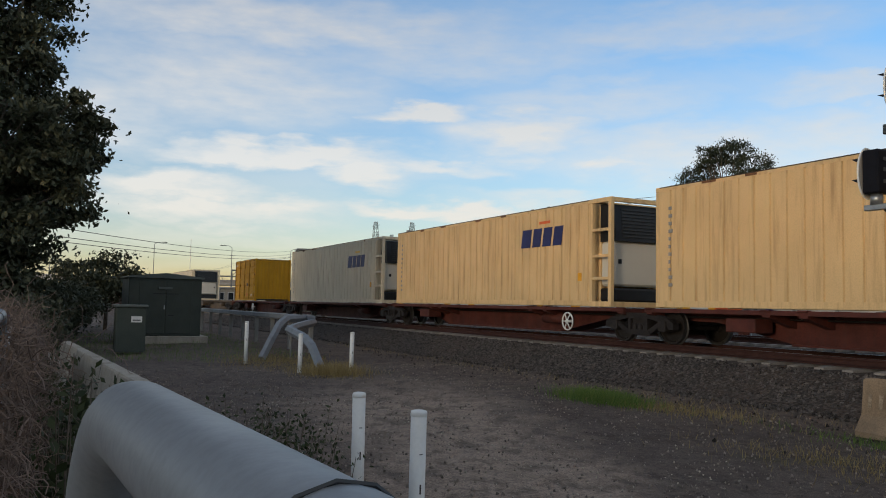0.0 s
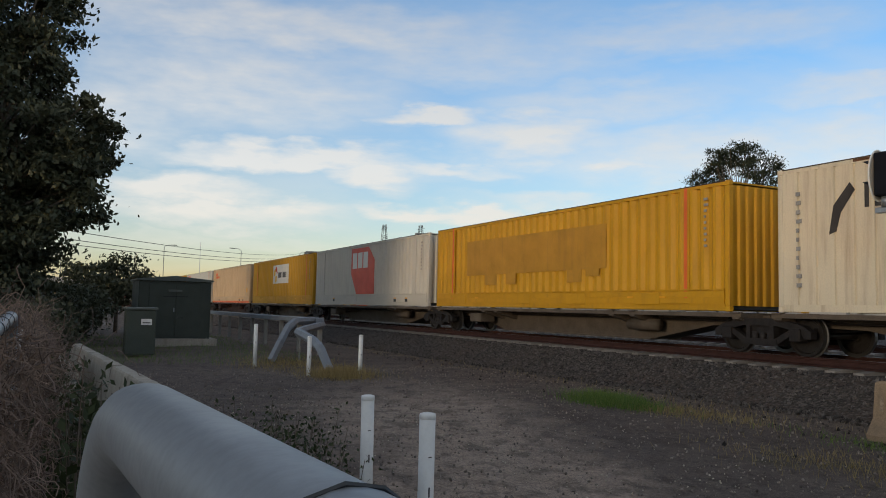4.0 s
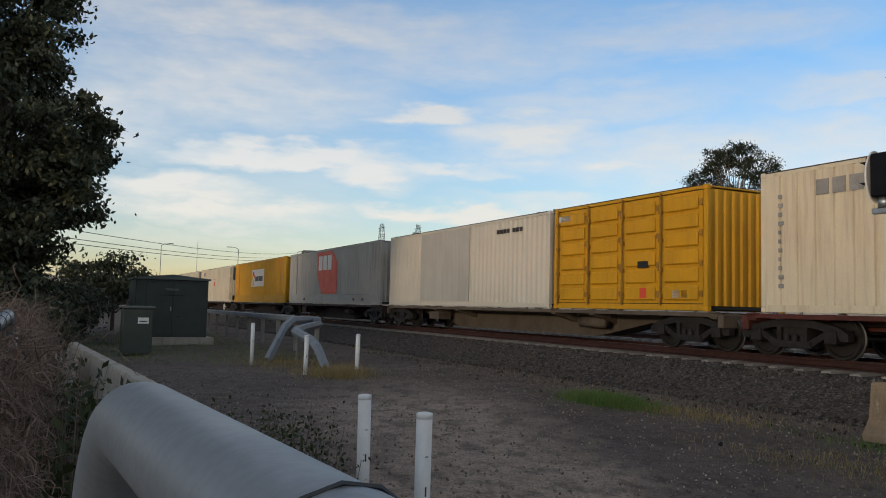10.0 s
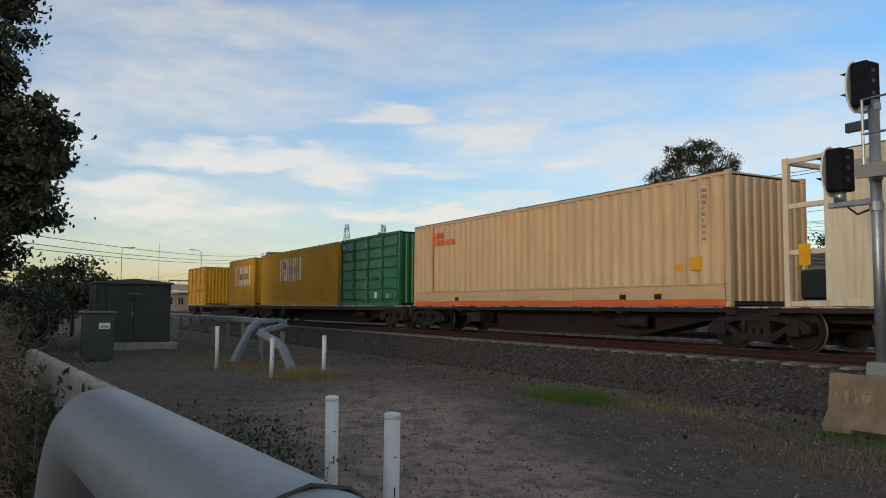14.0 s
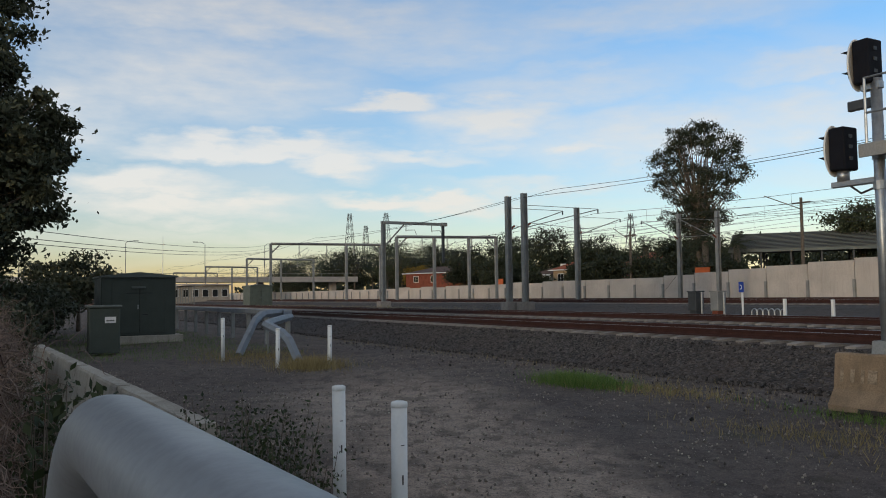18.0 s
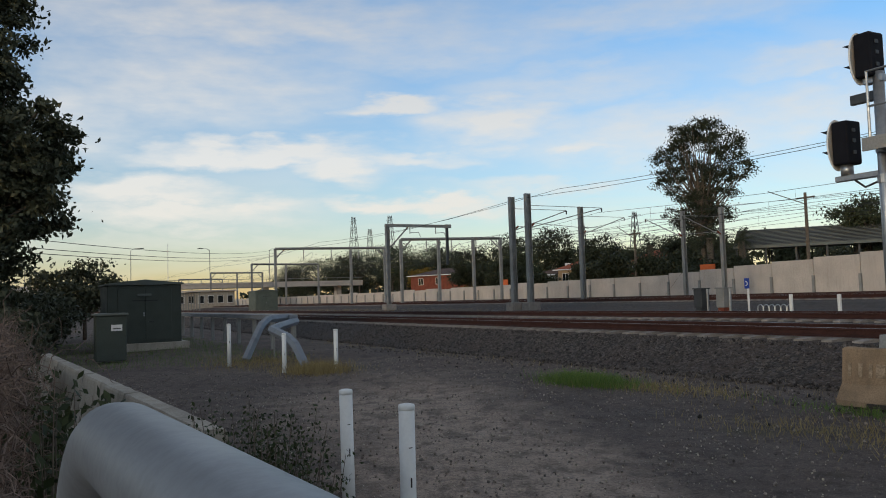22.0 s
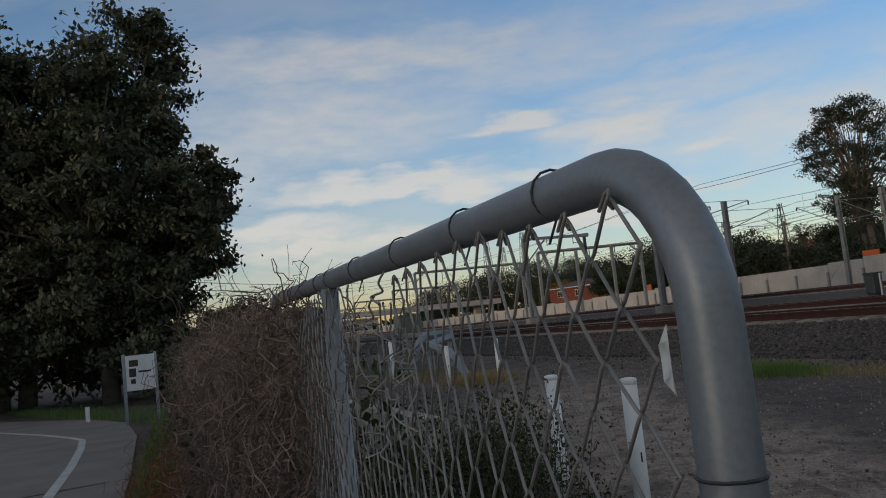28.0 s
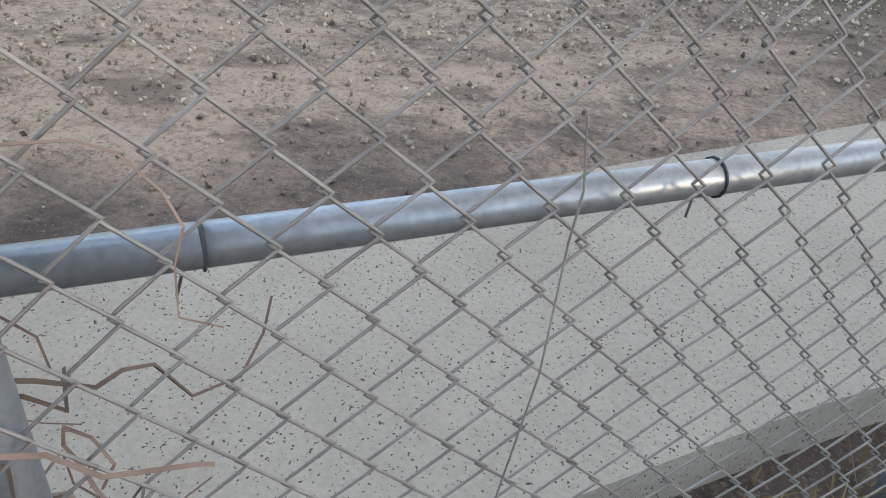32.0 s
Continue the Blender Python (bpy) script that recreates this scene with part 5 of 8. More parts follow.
# ---- trackside ----
def bollard(s, d, z, lean=0.0):
    b = thing("bollard", "white plastic bollard with a domed cap, scuffed and splashed with dirt", "bollard", T(s, d, z) @ pose(0, 0, 0, lean, lean * .6, 0), "white bollards in the yard")
    part("post", MB().tube([(0, 0, -.3), (0, 0, .835)], .051, 20), PVC, b, smooth=True)
    n = 20
    prof = [(.0515, .832), (.0535, .834), (.0535, .856), (.050, .866), (.030, .872), (.0, .874)]
    vs = [(r * math.cos(2 * math.pi * k / n), r * math.sin(2 * math.pi * k / n), zz) for r, zz in prof for k in range(n)]
    fs = [(i * n + k, i * n + (k + 1) % n, (i + 1) * n + (k + 1) % n, (i + 1) * n + k) for i in range(len(prof) - 1) for k in range(n)]
    part("cap", MB().add(vs, fs), PVC, b, "domed white cap", smooth=True)
    part("scuff", MB().box(.044, .0522, -.006, .004, .36, .42), INK, b, "dark scuff")
    part("scuff", MB().box(.044, .0522, -.012, .010, .60, .606), INK, b, "dark scuff")


for s, d, z, ln in ((5.916, 2.291, .06, .5), (4.598, 2.176, .09, -.4), (21.42, 5.03, .22, .3), (18.18, 5.53, .03, 0), (18.08, 6.76, .07, -.5)):
    bollard(s, d, z, ln)


def concrete_post(s, d, z, h):
    p = MB().bbox(-.055, .055, -.055, .055, -.2, h, .012)
    single("marker_post", p, PVC, "white trackside marker post between the tracks", "post", T(s, d, z), "white marker posts")


concrete_post(20.94, 26.5, .45, .85)
concrete_post(18.88, 26.5, .45, .82)


def jersey(L, m, label, paint, group, yellow=False):
    b = thing("concrete_barrier", label, "concrete barrier", m, group)
    prof = [(-.29, 0), (-.29, .07), (-.15, .28), (-.085, .74), (-.07, .765), (.07, .765), (.085, .74), (.15, .28), (.29, .07), (.29, 0)]
    # slightly chipped body in short lengths
    r = random.Random(int(L * 100))
    n = max(4, int(L / .25))
    vs, fs = [], []
    k = len(prof)
    for i in range(n + 1):
        x = -L / 2 + L * i / n
        for y, z in prof:
            vs.append((x + (r.uniform(-.02, .02) if i in (0, n) else 0), y * (1 + r.uniform(-.03, .03)), z + r.uniform(-.006, .006)))
    for i in range(n):
        for j in range(k):
            q = (j + 1) % k
            fs.append((i * k + j, i * k + q, (i + 1) * k + q, (i + 1) * k + j))
    fs += [tuple(range(k)), tuple(range((n + 1) * k - 1, n * k - 1, -1))]
    part("body", MB().add(vs, fs), paint, b)
    if yellow:
        x = L / 2
        part("paint_patch", MB().prism([(-.155, .27), (-.149, .29), (-.088, .735), (-.093, .735), (-.165, .27)], "x", x - .28, x - .02), SAFE, b, "yellow end paint")
        part("label_plate", MB().prism([(-.112, .60), (-.096, .70), (-.101, .70), (-.118, .60)], "x", -.06, .27), SIGNW, b, "small white plate")
        part("plate_bar", MB().prism([(-.117, .63), (-.108, .67), (-.113, .67), (-.122, .63)], "x", .01, .19), INK, b)
        for x0, x1 in ((-1.1, -1.04), (-.95, -.9), (-.85, -.72), (-1.25, -1.2)):
            part("scrawl", MB().prism([(-.142, .38), (-.118, .56), (-.123, .56), (-.147, .38)], "x", x0, x1), mat("faint_chalk", (0.37, 0.28, 0.19), 0.9, var=0.4, scale=12), b, "faint chalky scrawl")
        # lifting slots as dark strips: their shade is coloured on, nothing is cut out
        for x0 in (-.9, .35):
            part("lifting_slot", MB().prism([(-.30, .0), (-.30, .06), (-.27, .06), (-.27, 0)], "x", x0, x0 + .5), INK, b)
    return b


jersey(2.70, T(5.80, 10.12, 0.0), "tan stained concrete barrier with a yellow painted end", CONCT, "", True)
blk = MB().bbox(-.3, .3, -.22, .22, 0, .17, .02)
single("concrete_block", blk, CONC, "low broken concrete block beside the barrier", "concrete block", T(4.13, 10.25, 0.0, 8))
for i in range(4):
    s = 5.9 + i * 2.95
    jersey(2.9, T(s + 1.2, 1.13 - .056 * (s - 6), 0.0, 3.2), "old pale concrete barrier lined up behind the fence", CONC, "barriers behind the fence")
jersey(2.4, T(13.4, .24, -.02, 1.0), "short whitish concrete barrier behind the fence", SLAB, "barriers behind the fence")


def signal_head(parent, x, y, z):
    hd = part("signal_head", MB().bbox(x + .0, x + .25, y - .16, y + .16, z - .31, z + .31, .02), SIGBLK, parent, "black signal head")
    n = 28
    oval = [(y + .20 * math.cos(a), z + .36 * math.sin(a)) for a in [2 * math.pi * k / n for k in range(n)]]
    part("target_board", MB().prism(oval, "x", x - .045, x - .02), PALEG, hd, "oval target board with a pale grey back")
    ring = [(x - .03, y + .205 * math.cos(a), z + .365 * math.sin(a)) for a in [2 * math.pi * k / n for k in range(n + 1)]]
    part("board_rim", MB().tube(ring, .014, 6, caps=False), SIGNW, hd, "pale rim")
    for dz in (-.16, .14):
        m = 12
        arc = [math.pi * (-.1 + 1.2 * k / m) for k in range(m + 1)]
        vs = []
        for k, a in enumerate(arc):
            vs += [(x - .045, y + .10 * math.cos(a), z + dz + .10 * math.sin(a)), (x - .045 - .22 * max(.25, math.sin(a)), y + .10 * math.cos(a), z + dz + .10 * math.sin(a))]
        part("visor", MB().add(vs, [(2 * k, 2 * k + 2, 2 * k + 3, 2 * k + 1) for k in range(m)]), SIGBLK, hd)
        part("lens", MB().tube([(x - .05, y, z + dz), (x - .04, y, z + dz)], .085, 16), GLASS, hd)
    for dz in (-.15, 0.02, .17):
        part("back_latch", MB().box(x + .25, x + .262, y - .05, y + .02, z + dz - .02, z + dz + .03), DGREY, hd)
    return hd


def signal_mast(m, label):
    sg = thing("railway_signal", label, "railway signal", m, "railway signals")
    part("mast", MB().tube([(0, 0, 0), (0, 0, 4.25)], .075, 16), GALV, sg, smooth=True)
    base = MB().bbox(-.2, .2, -.2, .2, .0, .06, .01)
    for a in range(4):
        c, s = math.cos(a * math.pi / 2), math.sin(a * math.pi / 2)
        base.add([(c * .07 - s * .01, s * .07 + c * .01, .06), (c * .07 + s * .01, s * .07 - c * .01, .06), (c * .2 + s * .01, s * .2 - c * .01, .06), (c * .2 - s * .01, s * .2 + c * .01, .06),
                  (c * .07 - s * .01, s * .07 + c * .01, .5), (c * .07 + s * .01, s * .07 - c * .01, .5)], [(0, 1, 2, 3), (0, 3, 4), (1, 5, 2), (3, 2, 5, 4), (0, 4, 5, 1)])
    part("base_plate", base, MASTM, sg)
    part("base_shroud", MB().prism([(-.22, .0), (.22, .0), (.12, .62), (-.12, .62)], "x", -.14, .14), MASTM, sg, "folded galvanised shroud")
    part("footing", MB().bbox(-.4, .4, -.4, .4, -.75, .0, .03), CONC, sg, "concrete footing")
    part("head_arm", MB().bbox(-.72, 0, -.05, .05, 2.80, 2.88, .008), GALV, sg)
    part("head_stub", MB().tube([(-.55, 0, 2.88), (-.55, 0, 3.04)], .085, 12), GALV, sg, smooth=True)
    signal_head(sg, -.66, 0, 3.34)
    part("head_stub", MB().bbox(-.2, .08, -.06, .06, 4.10, 4.21, .01), GALV, sg)
    signal_head(sg, -.24, 0, 4.50)
    part("route_arm", MB().bbox(-.42, .02, -.04, .04, 3.86, 4.0, .01), DGREY, sg, "dark sheet-metal arm")
    part("clamp", MB().tube([(0, 0, 2.70), (0, 0, 2.82)], .09, 12), GALV, sg)
    part("clamp", MB().tube([(0, 0, 3.12), (0, 0, 3.2)], .09, 12), GALV, sg)
    pl = MB().bbox(-.05, 1.05, -.35, .35, 3.20, 3.26, .01)
    part("platform", pl, MASTM, sg, "grated service platform")
    part("platform_beam", MB().box(-.05, 1.05, -.38, -.34, 3.12, 3.30), MASTM, sg)
    for y in (-.34, .34):
        part("handrail", MB().tube([(.05, y, 3.26), (.05, y, 4.2), (.75, y, 4.2), (.95, y, 4.05), (1.0, y, 3.26)], .02, 6), GALV, sg)
        part("mid_rail", MB().tube([(.05, y, 3.72), (.95, y, 3.72)], .018, 6), GALV, sg)
    for y in (-.2, .2):
        part("ladder_stile", MB().tube([(.78, y, 4.15), (.86, y, 3.9), (1.72, y, 0.05)], .024, 6), GALV, sg)
    for k in range(14):
        z = .3 + k * .27
        x = 1.72 - (z - .05) / 3.85 * .86
        part("rung", MB().tube([(x, -.2, z), (x, .2, z)], .014, 5), GALV, sg)
    part("cable", MB().tube([(-.45, .02, 2.80), (-.3, .02, 2.68), (-.08, .02, 2.74)], .016, 6), CABLE, sg)
    return sg


sig = signal_mast(T(6.72, 10.55, 0.30), "galvanised railway signal mast with two black heads, platform and ladder")
copy_thing(sig, T(10.15, 29.0, 1.35))
copy_thing(sig, T(19.5, 43.4, 0.95))


def equipment_hut(s, d, ln, w, h, paint, rf, label, z=0.0):
    """ln along s, w along d."""
    hb = thing("equipment_hut", label, "equipment hut", T(s, d, z), "lineside huts")
    part("plinth", MB().bbox(-ln / 2 - .25, ln / 2 + .25, -w / 2 - .25, w / 2 + .25, -.3, .06, .02), CONC, hb, "thin concrete plinth")
    part("body", MB().bbox(-ln / 2, ln / 2, -w / 2, w / 2, .06, h, .02), paint, hb)
    part("roof", MB().prism([(-w / 2 - .08, h), (w / 2 + .08, h), (w / 2 + .08, h + .06), (0, h + .20), (-w / 2 - .08, h + .06)], "x", -ln / 2 - .1, ln / 2 + .1), rf, hb, "shallow pitched sheet roof")
    part("door_leaf", MB().bbox(ln / 2, ln / 2 + .03, -.95, -.02, .15, h - .12, .008), paint, hb)
    part("door_leaf", MB().bbox(ln / 2, ln / 2 + .03, .02, .95, .15, h - .12, .008), paint, hb)
    part("vent_hood", MB().bbox(ln / 2, ln / 2 + .09, -.28, .22, h - .42, h - .33, .01), ROOFG, hb, "pale vent hood")
    part("vent_slot", MB().box(ln / 2, ln / 2 + .034, -.45, .45, h - .60, h - .57), BLACK, hb)
    part("door_handle", MB().box(ln / 2 + .03, ln / 2 + .06, -.06, -.03, 1.05, 1.2), GALV, hb)
    part("door_handle", MB().box(ln / 2 + .03, ln / 2 + .06, .1, .3, .82, .85), BLACK, hb)
    return hb


equipment_hut(32.9, 4.33, 2.6, 2.62, 2.22, HUTG, ROOFG, "dark olive equipment hut on a concrete plinth with a shallow roof", .2)
equipment_hut(92.0, 25.6, 3.0, 2.6, 2.45, HUTL, ROOFG, "pale green relay hut beyond the freight tracks", .45)

cab = thing("kiosk_cabinet", "dark grey-green cable kiosk with a small white notice", "cabinet", T(25.6, 2.52, .05))
part("body", MB().bbox(-.35, .35, -.42, .42, 0, 1.32, .02), HUTG, cab)
part("lid", MB().bbox(-.4, .4, -.47, .47, 1.32, 1.40, .02), ROOFG, cab, "overhanging lid")
part("notice", MB().box(.35, .356, .0, .3, .88, 1.06), SIGNW, cab, "small white notice")
part("notice_bar", MB().box(.356, .359, .04, .26, .93, .96), INK, cab)

# cable trough on posts and its two ducts to the ground
tg = thing("cable_trough", "grey cable trough carried on posts along the railway", "cable trough", T(0, 0, 0))
for i in range(16):
    s0 = 25.2 + i * 2.4
    part("trough_length", MB().bbox(-s0 - 2.39, -s0, 7.86, 8.14, 1.03, 1.2, .015), DUCT, tg)
    p = MB().bbox(-s0 - .05, -s0 + .05, 7.93, 8.07, -.2, 1.03, .01)
    part("trough_post", p, MASTM, tg)
for j, pts in enumerate((((25.6, 8.0, 1.12), (24.6, 7.0, 1.10), (24.0, 6.6, .92), (23.3, 6.2, .52), (22.84, 5.82, .0)),
                         ((25.3, 8.1, .98), (23.4, 7.0, .90), (22.5, 6.5, .84), (20.9, 6.48, .66), (20.2, 6.46, .48), (19.4, 6.45, -.02)))):
    dk = MB()
    for (a, b) in zip(pts, pts[1:]):
        A_, B_ = Vector((-a[0], a[1], a[2])), Vector((-b[0], b[1], b[2]))
        e = (B_ - A_).normalized() * .03
        dk.tube([A_ - e, B_ + e], .125, 6)
    part("duct_elbow", dk, DUCT, tg, "pale grey plastic duct bent down to the ground")
for s, d in ((22.3, 6.5), (21.2, 6.48)):
    part("duct_prop", MB().tube([(-s, d, 0), (-s, d, .7)], .025, 6), MASTM, tg)


def i_mast(name, s, d, z, top, label, w=.26, plinth=False, paint=None, group="overhead wire masts"):
    ms = thing(name, label, "railway mast", T(s, d, z), group)
    h = top - z
    pr = MB()
    pr.box(-w / 2, w / 2, -w / 2, -w / 2 + .03, 0, h).box(-w / 2, w / 2, w / 2 - .03, w / 2, 0, h).box(-.02, .02, -w / 2 + .03, w / 2 - .03, 0, h)
    part("column", pr, paint or MASTM, ms)
    if plinth:
        part("plinth", MB().bbox(-.45, .45, -.45, .45, -.4, .35, .03), SLEEP, ms, "pale concrete plinth")
    return ms


def cantilever(ms, h, reach, side=1):
    """Registration arm over a track: strut, tie, drop bracket and insulators."""
    y1 = side * reach
    part("arm_strut", MB().tube([(0, side * .13, h - 2.2), (0, y1, h - .75)], .035, 6), MASTM, ms)
    part("arm_tie", MB().tube([(0, side * .13, h - .7), (0, y1, h - .72)], .02, 5), MASTM, ms)
    part("steady_arm", MB().tube([(0, side * .6, h - 1.9), (0, y1 * .75, h - 2.15), (0, y1, h - 2.05)], .02, 5), MASTM, ms)
    part("insulator", MB().tube([(0, side * .2, h - 2.12), (0, side * .5, h - 1.90)], .07, 8), BRICK, ms)
    part("dropper", MB().tube([(0, y1, h - .75), (0, y1, h - 1.0)], .05, 6), DGREY, ms)


m1 = i_mast("overhead_mast", 45.29, 29.78, .75, 8.24, "galvanised overhead-wire mast on a concrete plinth", .34, True)
cantilever(m1, 7.4, 4.6)
m2 = i_mast("overhead_mast", 44.11, 30.28, .75, 8.35, "galvanised overhead-wire mast on a concrete plinth", .34, True)
cantilever(m2, 7.5, 6.3)
m3 = i_mast("overhead_mast", 51.88, 40.8, .95, 8.61, "galvanised overhead-wire mast between the suburban tracks", .34)
cantilever(m3, 7.6, 4.6)
m4 = i_mast("overhead_mast", 50.2, 50.4, .95, 8.3, "galvanised overhead-wire mast near the noise wall", .3)
cantilever(m4, 7.3, 4.2, -1)
m5 = i_mast("overhead_mast", 45.6, 47.6 + 2.4, .95, 8.1, "galvanised overhead-wire mast near the noise wall", .3)
cantilever(m5, 7.1, 4.2, -1)
part("tie_wire", MB().tube([(0, .1, 6.2), (-9, 2, 0)], .012, 4), CABLE, m5)
g1 = i_mast("overhead_mast", 1.3, 33.5, .75, 10.05, "tall pale overhead mast with insulators and wires", .5, True, PVC)
for k in range(3):
    part("insulator", MB().tube([(.3, .1, 8.6 - k * .9), (1.2, .1, 8.6 - k * .9)], .08, 8), BRICK, g1)
cantilever(g1, 8.2, 4.5)
g2 = i_mast("overhead_mast", .4, 39.2, .95, 9.2, "grey overhead mast with hanging weights", .4)
part("balance_weight", MB().tube([(.4, 0, 1.0), (.4, 0, 2.6)], .14, 10), DGREY, g2)
cantilever(g2, 7.6, 3.6)
for s in (-34, -72, -110):
    gg = i_mast("overhead_mast", s, 33.5, .75, 8.6, "galvanised overhead-wire mast between the tracks", .34, True)
    cantilever(gg, 7.6, 4.5)


def portal(s0, d0, s1, d1, z, top, mid=()):
    pt = thing("overhead_portal", "grey steel portal spanning the suburban tracks", "railway portal", T(0, 0, 0), "overhead portals")
    for k in (0.0, 1.0, *mid):
        s, d = s0 + (s1 - s0) * k, d0 + (d1 - d0) * k
        part("leg", MB().box(-s - .15, -s + .15, d - .15, d + .15, z, top), MASTM, pt)
    a, b = Vector((-s0, d0, top)), Vector((-s1, d1, top))
    part("beam", MB().tube([a, b], .17, 4), MASTM, pt)
    for k, sg in ((0, 1), (1, -1)):
        p = a.lerp(b, k)
        q = p + (b - a).normalized() * sg * 1.3
        part("knee_brace", MB().tube([p - Vector((0, 0, 1.3)), q], .08, 4), MASTM, pt)
    n = 3
    for k in range(1, n + 1):
        p = a.lerp(b, k / (n + 1))
        part("drop_tube", MB().tube([p, p - Vector((0, 0, 1.5))], .06, 5), MASTM, pt)
        part("steady_arm", MB().tube([p - Vector((0, 0, 1.2)), p - Vector((-.1, -1.1, .5)), p - Vector((-.1, -1.3, .9))], .03, 5), MASTM, pt)
    return pt


half = thing("overhead_boom", "grey steel mast on a plinth carrying a level boom", "railway mast", T(66.5, 30.1, .75), "overhead wire masts")
part("column", MB().box(-.17, .17, -.17, -.14, 0, 7.57).box(-.17, .17, .14, .17, 0, 7.57).box(-.02, .02, -.14, .14, 0, 7.57), MASTM, half)
part("plinth", MB().bbox(-.5, .5, -.5, .5, -.4, .35, .03), SLEEP, half, "pale concrete plinth")
part("boom", MB().bbox(-.14, .14, -.2, 6.5, 7.42, 7.68, .01), MASTM, half)
part("boom_end", MB().bbox(-.2, .2, 6.0, 6.6, 7.38, 7.72, .02), MASTM, half)
part("knee_brace", MB().tube([(0, .15, 5.4), (0, 2.1, 7.42)], .07, 4), MASTM, half)
part("drop_post", MB().box(-.11, .11, 6.1, 6.32, 3.9, 7.4), DGREY, half, "dark hanging drop post")
for y in (2.3, 5.0):
    part("steady_arm", MB().tube([(0, y, 6.9), (0, y + .9, 6.95), (0, y + 1.1, 6.5)], .03, 5), MASTM, half)
    part("drop_tube", MB().tube([(0, y, 7.42), (0, y, 6.8)], .04, 5), MASTM, half)
portal(82.3, 38.9, 79.5, 50.5, .8, 8.3, (.37, .72))
portal(102.7, 30.3, 100.5, 45.0, .8, 8.6, (.68,))
portal(140, 37, 142, 50, .95, 8.4, (.5,))
portal(178, 38, 180, 50, .95, 8.4, (.5,))
portal(222, 39, 224, 51, .95, 8.4)
portal(265, 40, 267, 51, .95, 8.4)
portal(310, 41, 312, 52, .95, 8.4)

wires = thing("overhead_wires", "dark overhead contact and messenger wires above the suburban tracks", "overhead wires", T(0, 0, 0))
for d in (36.8, 41.4, 47.0):
    sp = [-160, -110, -72, -34, .8, 45, 68, 104, 141, 179, 223, 266, 311]
    for z, sag, rr in ((6.0, .05, .011), (7.3, .55, .012)):
        pts = []
        for a, b in zip(sp, sp[1:]):
            for k in range(6):
                f = k / 6
                pts.append((-(a + (b - a) * f), d + .15 * math.sin(a), z - sag * 4 * f * (1 - f)))
        part("contact_wire" if z < 7 else "messenger_wire", MB().tube(pts, rr, 4), CABLE, wires)
    for a, b in zip(sp, sp[1:]):
        for k in range(1, 8):
            f = k / 8
            x = -(a + (b - a) * f)
            part("dropper", MB().tube([(x, d, 6.0), (x, d, 7.3 - .55 * 4 * f * (1 - f))], .006, 3), CABLE, wires) if -40 < a < 110 else None
for d, z in ((30.2, 8.1), (33.6, 8.9), (50.4, 8.2), (52.6, 7.6), (60.2, 9.0), (60.2, 8.3), (60.6, 7.7)):
    pts = []
    sp = [-140, -90, -40, .5, 45, 95, 140, 190, 240]
    for a, b in zip(sp, sp[1:]):
        for k in range(6):
            f = k / 6
            pts.append((-(a + (b - a) * f), d, z - .6 * 4 * f * (1 - f)))
    part("feeder_wire", MB().tube(pts, .014, 4), CABLE, wires)

# power lines across the left distance
pl = thing("power_lines", "thin dark power lines running off to the distance", "power lines", T(0, 0, 0))
for k, (za, zb) in enumerate(((7.2, 17.6), (6.5, 16.6), (6.1, 15.9))):
    pts = []
    for i in range(13):
        f = i / 12
        s, d = 70 + f * 170, .5 + f * 70
        pts.append((-s, d, za + (zb - za) * f - 1.2 * 4 * f * (1 - f)))
    part("wire", MB().tube(pts, .03, 4), CABLE, pl)
    part("wire", MB().tube([(-70, .5, za), (-30, -18, za - .2)], .02, 4), CABLE, pl)

# lineside boxes, notice, hoops
for s, d, w, h, pm, lb in ((25.6, 26.6, .46, 1.15, DGREY, "grey steel lineside location case on a stand"), (24.35, 26.6, .42, 1.15, MASTM, "pale grey location case with a red base")):
    bx = thing("location_case", lb, "cabinet", T(s, d, .45), "lineside cases")
    part("case", MB().bbox(-w / 2, w / 2, -.25, .25, .35, h, .02), pm, bx)
    part("stand", MB().bbox(-w / 2 + .05, w / 2 - .05, -.2, .2, -.1, .35, .01), BRICK if w < .45 else pm, bx)
    part("case_lid", MB().bbox(-w / 2 - .03, w / 2 + .03, -.28, .28, h, h + .05, .01), pm, bx)
    part("side_pipe", MB().tube([(w / 2 + .12, 0, 0), (w / 2 + .12, 0, h)], .05, 8), GALV, bx)
bs = thing("blue_sign", "small blue telephone sign on a white post", "sign", T(23.3, 26.9, .45))
part("post", MB().bbox(-.035, .035, -.05, .02, -.1, 1.3, .01), PVC, bs)
part("plate", MB().bbox(-.125, .125, -.09, -.06, 1.12, 1.55, .008), SIGNB, bs)
part("mark", MB().tube([(-.04, -.095, 1.24), (.04, -.095, 1.28), (.04, -.095, 1.38), (-.04, -.095, 1.43)], .02, 5), SIGNW, bs)
hp = thing("pipe_hoops", "low pale pipe hoops on a concrete strip", "pipe rail", T(21.9, 26.8, .42))
for k in range(6):
    x = -.75 + k * .28
    arc = [(x + .13 * math.cos(a), 0, .35 + .13 * math.sin(a)) for a in [math.pi * i / 8 for i in range(9)]]
    part("hoop", MB().tube([(x + .13, 0, 0)] + arc + [(x - .13, 0, 0)], .022, 6), GALV, hp)
part("strip", MB().bbox(-1.2, 1.2, -.3, .3, -.1, .04, .01), SLEEP, hp)


